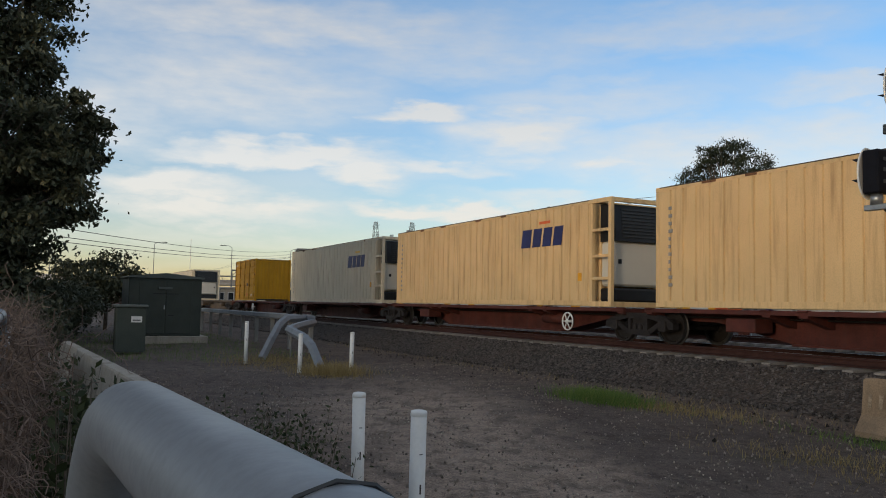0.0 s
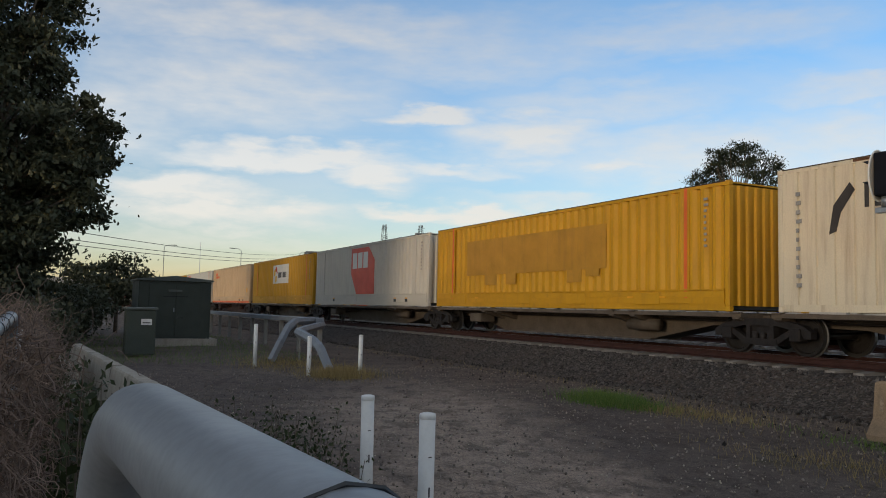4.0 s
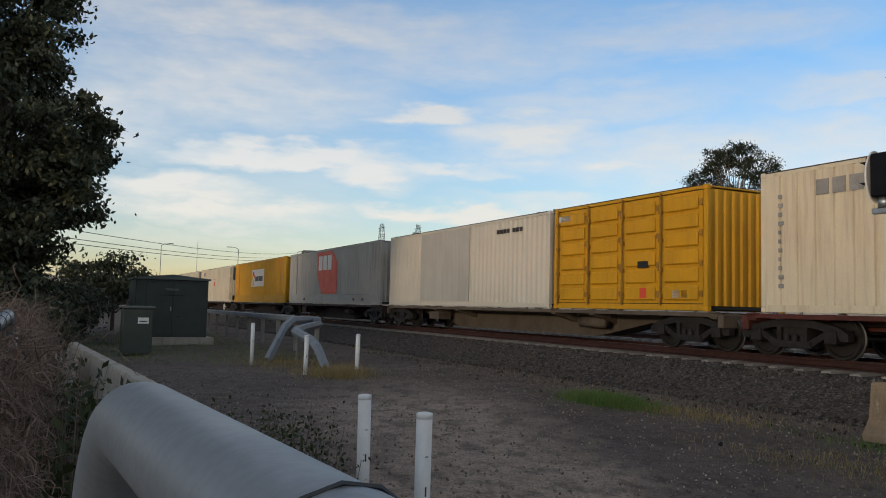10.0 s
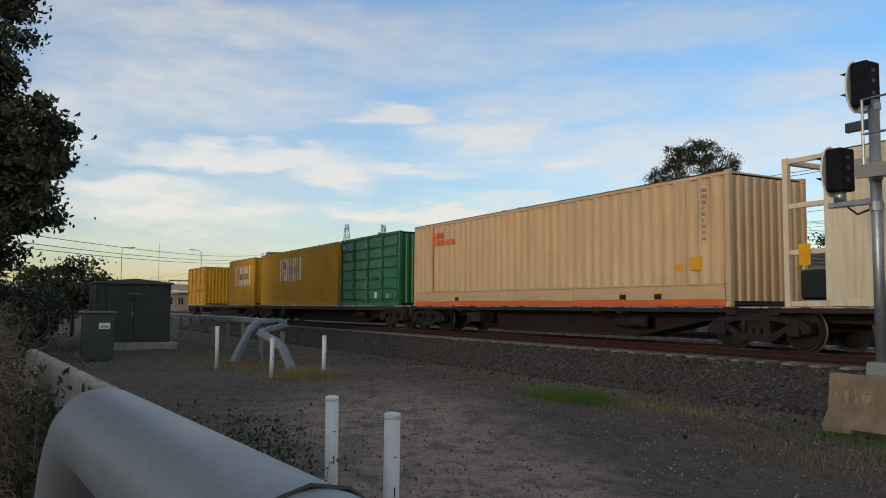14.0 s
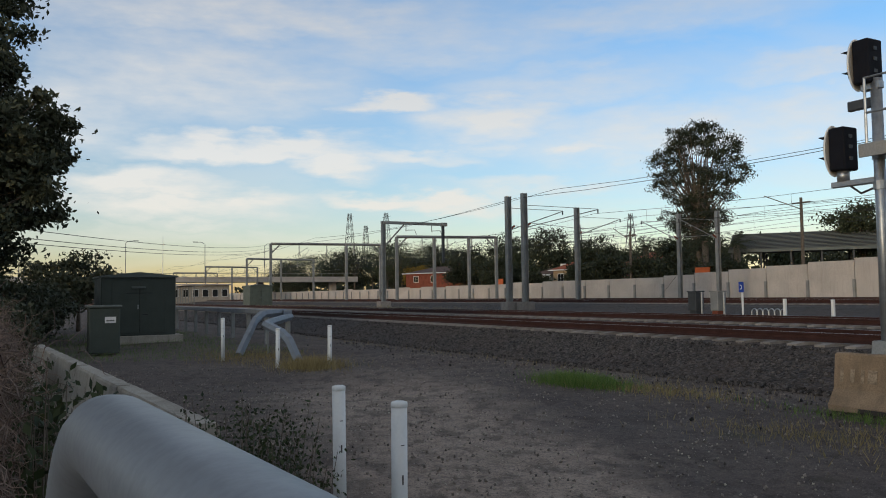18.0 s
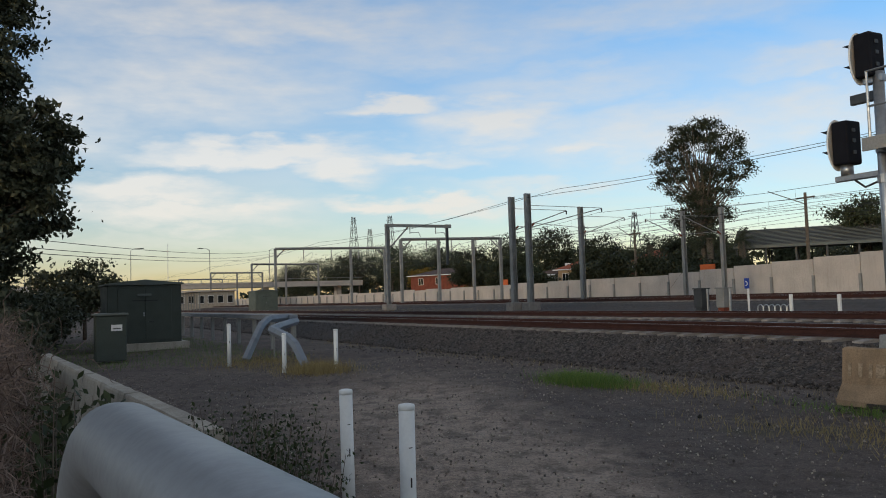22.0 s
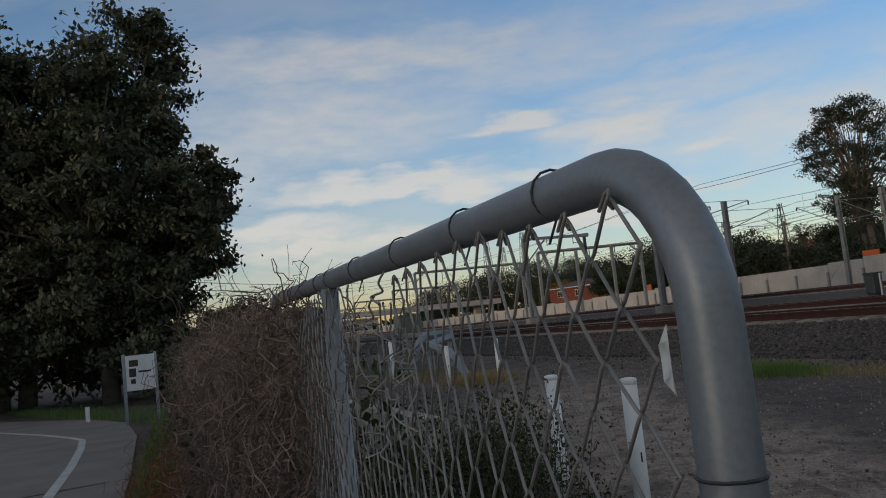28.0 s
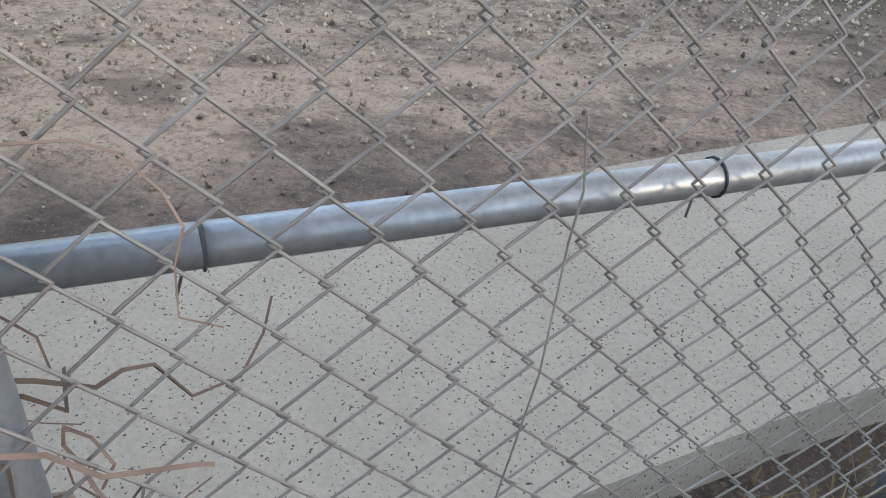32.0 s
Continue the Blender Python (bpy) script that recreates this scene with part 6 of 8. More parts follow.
# ---- noise wall ----
WTOP = [(-80, 4.3), (-3, 4.4), (13, 4.5), (34, 4.0), (39, 3.9), (56, 3.15), (74, 3.05), (119, 2.75), (260, 2.8)]
nw = thing("noise_wall", "stepped pale concrete noise wall with steel posts", "wall", T(0, 56.0, .95), kind="structure")
s = -78.0
i = 0
while s < 258:
    top = round((lerp_table(s + 2, WTOP) + .12 * noise.noise(Vector((s * .3, 0, 0)))) / .16) * .16 - .95
    yy = R.uniform(-.02, .02)
    part("wall_panel", MB().bbox(-s - 3.97, -s - .03, yy, yy + .22, -.3, top, .02), WALLM, nw)
    hp_ = min(top - .3, 1.45)
    part("wall_post", MB().box(-s - .11, -s + .11, -.16, -.005, -.3, hp_), MASTM, nw)
    if i % 3 == 1:
        part("wall_fitting", MB().box(-s - .45, -s - .2, -.05, -.005, hp_ - .2, hp_ - .08), WALLM, nw)
    s += 4.0
    i += 1
of = MB().box(-.9, .9, -.05, .05, 0, 1.0)
single("orange_sheet", of, ORANGEF, "orange safety sheet standing behind the noise wall", "sheet", T(54.5, 57.6, 2.9))
of2 = MB().box(-.9, .9, -.05, .05, 0, .9)
single("orange_sheet", of2, ORANGEF, "orange safety sheet behind the far noise wall", "sheet", T(90, 57.6, 2.75))


def pole(s, d, z, top, arm):
    p = thing("timber_pole", "weathered timber power pole behind the noise wall", "power pole", T(s, d, z), "power poles")
    part("shaft", MB().tube([(0, 0, 0), (0, 0, top - z)], .17, 8, r1=.12), BARK, p)
    part("bracket", MB().tube([(0, 0, top - z - 1.0), (-arm, -.5, top - z + .5)], .04, 5), BARK, p)
    part("cross_arm", MB().box(-.9, .9, -.06, .06, top - z - .5, top - z - .38), BARK, p)


pole(67, 60, 1.4, 8.3, 2.2)
pole(45.4, 60, 1.4, 9.6, 3.4)
pole(-6, 62, 1.4, 9.5, 2.0)

# ---- road and slab by the fence ----
rd = MB()
outline = [(-60, -1.1), (-60, -9.5), (26, -9.5), (29, -8.0), (26.5, -5.6), (22, -2.5), (19.5, -1.6), (16, -1.25), (11, -1.1), (4, -1.0)]
vs = [W(s, d, height(s, d) + .03) for s, d in outline]
rd.add(vs, [tuple(range(len(vs)))])
single("road", rd, ASPH, "worn grey asphalt road beside the fence", "road", kind="structure")
ln = MB()
pts = [(-20, -2.3), (2.0, -2.0), (9.2, -1.87), (12.5, -1.95), (15.0, -2.08), (16.6, -2.22), (17.4, -2.5), (19.0, -3.2), (21.5, -4.48), (25, -6.4)]
for (a, b) in zip(pts, pts[1:]):
    v = Vector((b[0] - a[0], b[1] - a[1])).normalized()
    nn = Vector((-v.y, v.x)) * .06
    q = [(a[0] + nn.x, a[1] + nn.y), (b[0] + nn.x, b[1] + nn.y), (b[0] - nn.x, b[1] - nn.y), (a[0] - nn.x, a[1] - nn.y)]
    ln.add([W(s, d, height(s, d) + .036) for s, d in q], [(0, 1, 2, 3)])
single("road_line", ln, LINEP, "worn white edge line painted on the road", "road marking", kind="structure")
crk = MB()
for (a, b) in zip([(10.55, -1.12), (10.35, -2.0), (10.2, -2.7), (9.9, -4.4)], [(10.35, -2.0), (10.2, -2.7), (9.9, -4.4), (9.8, -9.2)]):
    crk.add([W(a[0], a[1], .0 + height(*a) + .034), W(b[0], b[1], height(*b) + .034), W(b[0] + .06, b[1], height(*b) + .034), W(a[0] + .06, a[1], height(*a) + .034)], [(0, 1, 2, 3)])
single("road_crack_seal", crk, BLACK, "dark sealed crack across the road", "road marking", kind="structure")

sb = MB()
SBS = axis([(-6.0, 4.4, .2)])
edge0 = [.20 + .04 * noise.noise(Vector((s, 0, 0))) for s in SBS]
edge1 = [1.296 + .012 * noise.noise(Vector((s * 2, 5, 0))) - .022 * s for s in SBS]
m_ = len(SBS)
zt = .085
sb.v = [tuple(W(s, e, zt)) for s, e in zip(SBS, edge0)] + [tuple(W(s, e, zt + .02)) for s, e in zip(SBS, edge1)] + [tuple(W(s, e + .02, -.15)) for s, e in zip(SBS, edge1)] + [tuple(W(s, e - .02, -.15)) for s, e in zip(SBS, edge0)]
for i in range(m_ - 1):
    for k in range(3):
        sb.f.append((k * m_ + i, k * m_ + i + 1, (k + 1) * m_ + i + 1, (k + 1) * m_ + i))
    sb.f.append((3 * m_ + i, 3 * m_ + i + 1, i + 1, i))
single("concrete_slab", sb, SLAB, "pale pitted concrete strip along the foot of the fence", "concrete slab", kind="structure")

# ---- fence panels ----


def bend(s0, d0, s1, d1, z, r, z1=None):
    """Points of a rail that turns down into its end post, from the post's foot to the rail's far end."""
    v = Vector((s1 - s0, d1 - d0)).normalized()
    pts = [(s0, d0, -.3), (s0, d0, .2), (s0, d0, z - r - .4), (s0, d0, z - r)]
    for k in range(1, 9):
        a = math.pi / 2 * k / 8
        f = r * (1 - math.cos(a))
        pts.append((s0 + v.x * f, d0 + v.y * f, z - r + r * math.sin(a)))
    pts.append((s1, d1, z if z1 is None else z1))
    return [W(*p) for p in pts]


def glide(pts, n=4):
    """A smooth curve through the points."""
    q = [pts[0]] + list(pts) + [pts[-1]]
    res = []
    for a, b, c, d in zip(q, q[1:], q[2:], q[3:]):
        for k in range(n):
            t = k / n
            res.append(.5 * ((2 * b) + (c - a) * t + (2 * a - 5 * b + 4 * c - d) * t * t + (3 * b - a - 3 * c + d) * t ** 3))
    return res + [pts[-1]]


def clip_ring(p, axis_v, r, parent, w=.0013):
    ring = []
    a = axis_v.orthogonal().normalized()
    b = axis_v.cross(a).normalized()
    for k in range(15):
        t = 2 * math.pi * k / 14
        ring.append(p + a * (r * math.cos(t)) + b * (r * math.sin(t)))
    tail = p - Vector((0, 0, r + .02)) + axis_v * .02
    part("tie_wire", MB().tube(ring + [tail], w, 5), DGREY, parent, "dark twisted tie wire")


def chain_link(parent, line, s0, s1, z0, z1, torn, seed, wire=.0016, pitch=.0685, tall=.0765, hole=None):
    """Zigzag wires hooked into one another, slack where torn says so and cut away inside the hole."""
    r = random.Random(seed)
    mb = MB()
    rows = int((z1 - z0) / (tall / 2))
    amp = pitch / 4 + .004
    x = s0 + pitch / 4
    half = 0
    while x < s1:
        runs, pts = [], []
        for k in range(rows * 3 + 1):
            f = k % 3
            row = k // 3
            a0 = 1 if (row + half) % 2 else -1
            # a rounded knuckle at each turn of the wire, then the straight run to the next
            off = a0 * amp * (1.0, .80, -.80)[f]
            z = z0 + (row + (0, .10, .90)[f]) * tall / 2
            xx = x + off
            if hole and hole(xx, z):
                runs.append(pts)
                pts = []
                continue
            t = torn(xx, z)
            wv = Vector((noise.noise(Vector((xx * 3, z * 3, seed))), noise.noise(Vector((xx * 3, z * 3, seed + 9))), noise.noise(Vector((xx * 3, z * 3, seed + 5)))))
            w2 = Vector((noise.noise(Vector((xx * 11, z * 11, seed))), 0, noise.noise(Vector((xx * 11, z * 11, seed + 5)))))
            k2 = .008 + .10 * t
            s_ = xx + wv.x * k2 + w2.x * .035 * t
            z_ = z + wv.z * k2 + w2.z * .03 * t
            pts.append(W(s_, line(s_) + (.003 if off > 0 else -.003) + wv.y * (.01 + .05 * t), z_))
        runs.append(pts)
        for n_, pts in enumerate(runs):
            if len(pts) > 3:
                if n_ == len(runs) - 1:
                    e_ = (pts[-1] - pts[-2]).normalized()
                    pts += [pts[-1] + e_ * .006 + ux * .003, pts[-1] + e_ * .004 + ux * .007, pts[-1] - e_ * .012 + ux * .006]
                mb.tube(pts, wire, 5, caps=False)
        x += pitch / 2
        half = 1 - half
    return part("chain_link_mesh", mb, WIREM, parent, "sagging galvanised chain-link mesh", smooth=True, fix=False)


ux = Vector((UX, UY, 0))
fa = thing("chain_link_fence", "galvanised pipe fence panel with torn chain-link mesh and dead vines", "fence", group="fence panels")
RP = .0205
la = lambda s: -.1396 + .0109 * s
zr = lambda s: 1.521 + .0201 * (s - 1.2)
zm = lambda s: .929 + .0254 * (s - 1.2)
AD = la(3.4)
part("frame_pipe", MB().tube(bend(.606, la(.606), 3.02, la(3.02), zr(.606), .11, zr(3.02)), RP, 24), GALVP, fa, "weathered galvanised top rail bent down into its post", smooth=True)
part("frame_pipe", MB().tube(bend(3.139, la(3.139), 3.0, la(3.0), zr(3.07), .11), RP, 16), GALVP, fa, smooth=True)
part("mid_post", MB().tube([W(1.935, la(1.94), -.2), W(1.958, la(1.958), zr(1.958) - .02)], .0195, 18), GALVP, fa, smooth=True)
part("mid_rail", MB().tube([W(.62, la(.62) + .012, zm(.62)), W(1.935, la(1.94) + .012, zm(1.94))], .0165, 18), GALV, fa, "shiny galvanised middle rail", smooth=True)
part("mid_rail", MB().tube([W(1.975, la(1.97) + .012, zm(1.97)), W(3.12, la(3.12) + .012, zm(3.12))], .0165, 14), GALV, fa, smooth=True)
part("bottom_rail", MB().tube([W(.62, la(.62) + .012, .10), W(3.12, la(3.12) + .012, .10)], .0165, 12), GALVP, fa, smooth=True)
for s in (.80, 1.028, 1.311, 1.624, 1.902, 2.05, 2.3, 2.55, 2.8):
    clip_ring(W(s, la(s), zr(s)), ux, RP + .0012, fa)
for s in (1.361, 1.80):
    clip_ring(W(s, la(s) + .012, zm(s)), ux, .018, fa)
for z in (1.30, 1.05, .6, .3):
    clip_ring(W(.606, la(.606), z), Vector((0, 0, 1)), RP + .0012, fa)
rag = MB()
for k, (z, wd) in enumerate(((1.396, .004), (1.386, .012), (1.376, .017), (1.362, .011), (1.352, .004))):
    rag.v += [tuple(W(.634, la(.634) - .014, z)), tuple(W(.634 + wd, la(.634) - .010 - .004 * (k % 2), z - .004))]
rag.f = [(2 * k, 2 * k + 1, 2 * k + 3, 2 * k + 2) for k in range(4)]
part("plastic_rag", rag, SIGNW, fa, "torn scrap of white plastic caught on the mesh", fix=False)


def tearA(s, z):
    t = .12 * max(0.0, min(1.0, (z - 1.15) / .25))
    if s > 1.75:
        t += .28 * max(0.0, min(1.0, (z - 1.1) / .3))
    if s > 1.58:
        t = max(t, .30 * max(0.0, min(1.0, (z - 1.2) / .2)))
    return t


def holeA(s, z):
    """The rip below the rail: the mesh is gone above a slanting edge and in a slot beside it."""
    return (1.462 < s < 1.585 and z > 1.272) or (1.31 < s <= 1.462 and z > 1.498 - (s - 1.31) * .43)


chain_link(fa, lambda s: la(s) - .026, .6253, 3.12, .0743, 1.505, tearA, 3, hole=holeA)
rw = random.Random(21)
for k in range(44):
    s = rw.uniform(1.75, 3.0) if k % 3 else rw.uniform(1.15, 1.75)
    z = rw.uniform(1.2, 1.46)
    pts = [W(s, la(s) - .03, z)]
    dx_, dz_ = rw.uniform(-1, 1), rw.uniform(-1, .8)
    for i in range(rw.randint(4, 9)):
        dx_ += rw.uniform(-.6, .6)
        dz_ += rw.uniform(-.7, .5)
        l = math.hypot(dx_, dz_) + .1
        s += dx_ / l * .032
        z += dz_ / l * .032
        pts.append(W(s, la(s) - .03 + rw.uniform(-.02, .02), min(z, 1.48)))
    pts = glide(pts)
    part("loose_wire", MB().tube(pts, .0013, 4), WIREM if s < 2.0 else VINE, fa)
# wires that have come loose and hang in long curves
for rad_, p in ((.0019, [(1.316, 1.497), (1.335, 1.482), (1.352, 1.470), (1.398, 1.468), (1.396, 1.464), (1.372, 1.452)]), (.0019, [(1.394, 1.466), (1.415, 1.452), (1.43, 1.435), (1.465, 1.431), (1.463, 1.426), (1.445, 1.418)]),
                (.0014, [(1.585, 1.415), (1.56, 1.428), (1.53, 1.424), (1.50, 1.410), (1.47, 1.405)]), (.0015, [(1.475, 1.235), (1.50, 1.228), (1.545, 1.236), (1.575, 1.256), (1.64, 1.262), (1.70, 1.268), (1.74, 1.258)]),
                (.0014, [(1.60, 1.49), (1.585, 1.47), (1.57, 1.43), (1.56, 1.39), (1.567, 1.36)]), (.0014, [(1.590, 1.46), (1.60, 1.43), (1.585, 1.40), (1.555, 1.385)]), (.0012, [(1.55, 1.405), (1.535, 1.36), (1.515, 1.33), (1.49, 1.34), (1.478, 1.37)]),
                (.0016, [(1.592, 1.29), (1.578, 1.33), (1.583, 1.37), (1.575, 1.41)]), (.0016, [(1.587, 1.28), (1.60, 1.31), (1.592, 1.35)])):
    pts_ = glide([W(s, la(s) - .030 - .006 * math.sin(k * 1.9), z) for k, (s, z) in enumerate(p)])
    part("loose_wire", MB().tube(pts_, rad_, 5), WIREM, fa, "bent loose mesh wire")
part("loose_wire", MB().tube([W(1.535, la(1.5) - .03, 1.03), W(1.53, la(1.5) - .035, .97), W(1.532, la(1.5) - .03, .92), W(1.545, la(1.5) - .04, .80), W(1.56, la(1.5) - .03, .66), W(1.57, la(1.5) - .03, .60)], .0011, 5), WIREM, fa, "thin dangling wire")

fb = thing("chain_link_fence", "galvanised pipe fence panel with chain-link mesh, close by", "fence", group="fence panels")
ZB = 1.561
lb = lambda s: .07 - .061 * s
part("frame_pipe", MB().tube(bend(.504, lb(.504), -2.4, lb(-2.4), ZB, .10), RP, 32), GALVP, fb, "scratched galvanised top rail bent down into its post", smooth=True)
part("frame_pipe", MB().tube(bend(-2.55, lb(-2.55), -2.38, lb(-2.38), ZB, .11), RP, 16), GALVP, fb, smooth=True)
part("mid_rail", MB().tube([W(.49, lb(.49) + .012, .92), W(-2.53, lb(-2.53) + .012, .92)], .0165, 12), GALV, fb, smooth=True)
part("mid_post", MB().tube([W(-.95, lb(-.95), -.2), W(-.95, lb(-.95), 1.54)], .0195, 12), GALVP, fb, smooth=True)
vb = Vector((UX * 1 - NX * .061, UY - NY * .061, 0)).normalized()
for s in (.165, -.08, -.5, -.9, -1.4):
    clip_ring(W(s, lb(s), ZB), vb, RP + .0006, fb, .0007)
clip_ring(W(.504, lb(.504), 1.33), Vector((0, 0, 1)), RP + .0012, fb)
chain_link(fb, lambda s: lb(s) + .022, -2.5, .49, .06, 1.50, lambda s, z: max(0, (z - 1.3) / 1.2), 8)
# next panels along the line, mostly overgrown
fc = thing("chain_link_fence", "overgrown pipe fence panel hidden under dead vines", "fence", group="fence panels")
part("frame_pipe", MB().tube([W(3.28, AD, -.2), W(3.28, AD, 1.38), W(3.36, AD, 1.43), W(6.0, AD - .05, 1.40), W(6.1, AD - .05, 1.3), W(6.1, AD - .05, -.2)], .0205, 12), GALVP, fc, smooth=True)
chain_link(fc, lambda s: AD - .03, 3.3, 6.0, .06, 1.34, lambda s, z: .2, 12, pitch=.098, tall=.098)


def vines(name, label, count, place, length, seed, material, rad=(.0012, .0035), droop=.5):
    r = random.Random(seed)
    mb = MB()
    for _ in range(count):
        s, d, z = place(r)
        v = Vector((r.uniform(-1, 1), r.uniform(-.5, .5), r.uniform(-1, .9)))
        pts = []
        rr = r.uniform(*rad)
        seg = r.randint(7, 13)
        for i in range(seg):
            pts.append(W(s, d, max(.02, z)))
            v += Vector((r.uniform(-1.2, 1.2), r.uniform(-1.2, 1.2), r.uniform(-1.1, 1.1) - droop * .25))
            v.normalize()
            st = length / seg * r.uniform(.6, 1.4)
            s += v.x * st
            d += v.y * st * .8
            z += v.z * st
        mb.tube(pts, rr, 3, caps=False, r1=rr * .5)
    return single(name, mb, material, label, "dead vine", kind="stuff", fix=False)


def on_a(r):
    s = 1.95 + (r.random() ** .85) * 1.3
    return s, la(s) - .03 + r.gauss(0, .03), r.uniform(.05, 1.50) if s > 2.25 else r.uniform(.05, 1.25) * (.35 + .65 * r.random())


vines("dead_vine_tangle", "tangle of grey-brown dead vine stems over the mesh", 3000, on_a, .36, 31, VINE)
vines("dead_vine_hedge", "thick grey-brown mat of dead vines over the fence", 8500, lambda r: (2.35 + 6.2 * r.random() ** .8, AD - .08 + r.gauss(0, .09), r.uniform(.03, 1.44) * (1 if r.random() < .9 else 1.12)), .5, 32, VINE, (.001, .0034))
vines("dead_vine_skirt", "rust-brown dead growth at the foot of the fence", 2600, lambda r: (r.uniform(2.4, 9), -.55 + r.gauss(0, .16), abs(r.gauss(0, .30))), .35, 33, VINER, (.001, .003))
vines("dead_vine_far", "dead vines trailing along the far fence", 1100, lambda r: (r.uniform(8.3, 18), AD - .1 + r.gauss(0, .2), r.uniform(.03, 1.15)), .7, 34, VINE, (.003, .007))
vines("vine_shoots", "thin dead shoots standing above the rail", 26, lambda r: (r.uniform(2.2, 6.5), AD + r.gauss(0, .05), 1.44 + r.random() * .05), .2, 35, VINE, (.0008, .0016), -2.2)


def leaf_quads(centres, size, r, droop=0.0, aspect=.55):
    """One small bent leaf at each centre."""
    mb = MB()
    for c in centres:
        q = Euler((r.uniform(-1.2, 1.2), r.uniform(-1.2, 1.2), r.uniform(0, 6.28))).to_matrix()
        k = size * r.uniform(.6, 1.35)
        a, b = q @ Vector((k, 0, -droop * k)), q @ Vector((0, k * aspect * .5, 0))
        c = Vector(c)
        mb.add([c - a * .5, c + b, c + a * .5, c - b], [(0, 1, 2, 3)])
    return mb


def weed(name, label, s, d, h, spread, stems, leaves, size, seed, lm, stem_m, group=""):
    r = random.Random(seed)
    ob = thing(name, label, "weed", T(s, d, height(s, d) - .02), group)
    st, cs = MB(), []
    for _ in range(stems):
        a, b = r.uniform(-spread, spread), r.uniform(-spread, spread) * .7
        hh = h * r.uniform(.45, 1.0)
        p0 = Vector((a * .45, b * .45, 0))
        p1 = Vector((a * .8 + r.uniform(-.05, .05), b * .8, hh * .55))
        p2 = Vector((a * 1.1 + r.uniform(-.1, .1), b * 1.1, hh))
        pts = [p0, p0.lerp(p1, .5) + Vector((r.uniform(-.02, .02), 0, 0)), p1, p1.lerp(p2, .5), p2]
        st.tube(pts, .005 if size > .02 else .004, 4, caps=False, r1=.0015)
        for k in range(leaves):
            f = r.uniform(.25, 1)
            q = (p0.lerp(p1, f * 2) if f < .5 else p1.lerp(p2, f * 2 - 1))
            o = Vector((r.gauss(0, .05), r.gauss(0, .05), r.gauss(0, .03)))
            cs.append(q + o)
    tagged(part("stem_growth", st, stem_m, ob, fix=False), kind="stuff")
    part("foliage", leaf_quads(cs, size, r, .3), lm, ob, fix=False)
    return ob


weed("weed_shrub", "dark leggy weed shrub growing beside the bollards", 4.4, 1.2, 1.15, .42, 72, 70, .028, 41, LEAFW, BARK, "weeds by the fence")
weed("weed_shrub", "dark leggy weed shrub behind the fence", 4.9, 1.12, 1.1, .4, 58, 60, .028, 42, LEAFW, BARK, "weeds by the fence")
weed("weed_shrub", "dark low weed clump behind the fence", 4.0, 1.25, 1.0, .38, 50, 55, .026, 43, LEAFW, BARK, "weeds by the fence")
weed("tall_weed", "tall green weed with broad leaves beside the fence", 2.75, .1, 1.35, .16, 9, 18, .07, 44, LEAFW, BARK, "weeds by the fence")
weed("tall_weed", "tall thin weed gone to seed beside the fence", 3.6, .1, 1.6, .2, 6, 9, .04, 45, LEAFW, VINE, "weeds by the fence")
weed("tall_weed", "green creeper leaves at the fence foot", 2.35, .1, .8, .22, 16, 26, .06, 46, LEAFW, BARK, "weeds by the fence")
for i, (s, d, h) in enumerate(((4.8, .0, 1.25), (6.5, .0, 1.3), (8.8, -.1, 1.4), (11.5, -.1, 1.5), (13.5, -.2, 1.6), (16, -.3, 1.7))):
    weed("green_creeper", "green creeper growing through the dead vines", s, d, h, .6, 26, 22, .07, 50 + i, LEAFW, BARK, "green creepers on the fence")
fl = MB()
rf = random.Random(3)
for k in range(9):
    c = W(9.2 + rf.uniform(-.06, .06), -.3, 1.38 + rf.uniform(-.05, .05))
    q = Euler((rf.random() * 6, rf.random() * 6, 0)).to_matrix()
    fl.add([c, c + q @ Vector((.06, .02, 0)), c + q @ Vector((.07, .05, 0)), c + q @ Vector((.02, .06, 0))], [(0, 1, 2, 3)])
single("purple_flower", fl, FLOWER, "single purple trumpet flower on the creeper", "flower", fix=False)


def grass(name, label, count, place, hgt, material, seed):
    r = random.Random(seed)
    mb = MB()
    for _ in range(count):
        s, d = place(r)
        b = W(s, d, height(s, d) - .01)
        h = hgt * r.uniform(.4, 1.2)
        a = r.uniform(0, 6.28)
        w = Vector((math.cos(a), math.sin(a), 0)) * (.004 + .003 * h)
        t = Vector((r.gauss(0, .35), r.gauss(0, .35), 1)) * h
        mb.add([b - w, b + w, b + t * .55 + w * .7, b + t, b + t * .55 - w * .7], [(0, 1, 2, 4), (4, 2, 3)])
    return single(name, mb, material, label, "grass", kind="stuff", fix=False)


def blob(s0, d0, rs, rdd):
    return lambda r: (s0 + r.gauss(0, rs), d0 + r.gauss(0, rdd))


grass("green_grass_tuft", "bright green grass tuft at the foot of the ballast", 3600, blob(11.3, 8.9, .50, .24), .22, GRASSM, 61)
grass("grass_fringe", "thin grass trailing from the tuft", 900, blob(9.9, 9.3, .9, .4), .14, GRASSD, 62)
grass("dry_grass_tuft", "dry yellow grass tuft round the far bollards", 1900, blob(17.6, 6.1, .55, .35), .26, GRASSD, 63)
grass("dry_grass_tuft_ducts", "dry grass under the cable ducts", 1800, blob(21.5, 6.0, 1.5, .7), .16, GRASSD, 64)
grass("barrier_grass", "low green grass in front of the barrier", 1600, blob(5.3, 9.45, 1.1, .2), .12, GRASSM, 65)
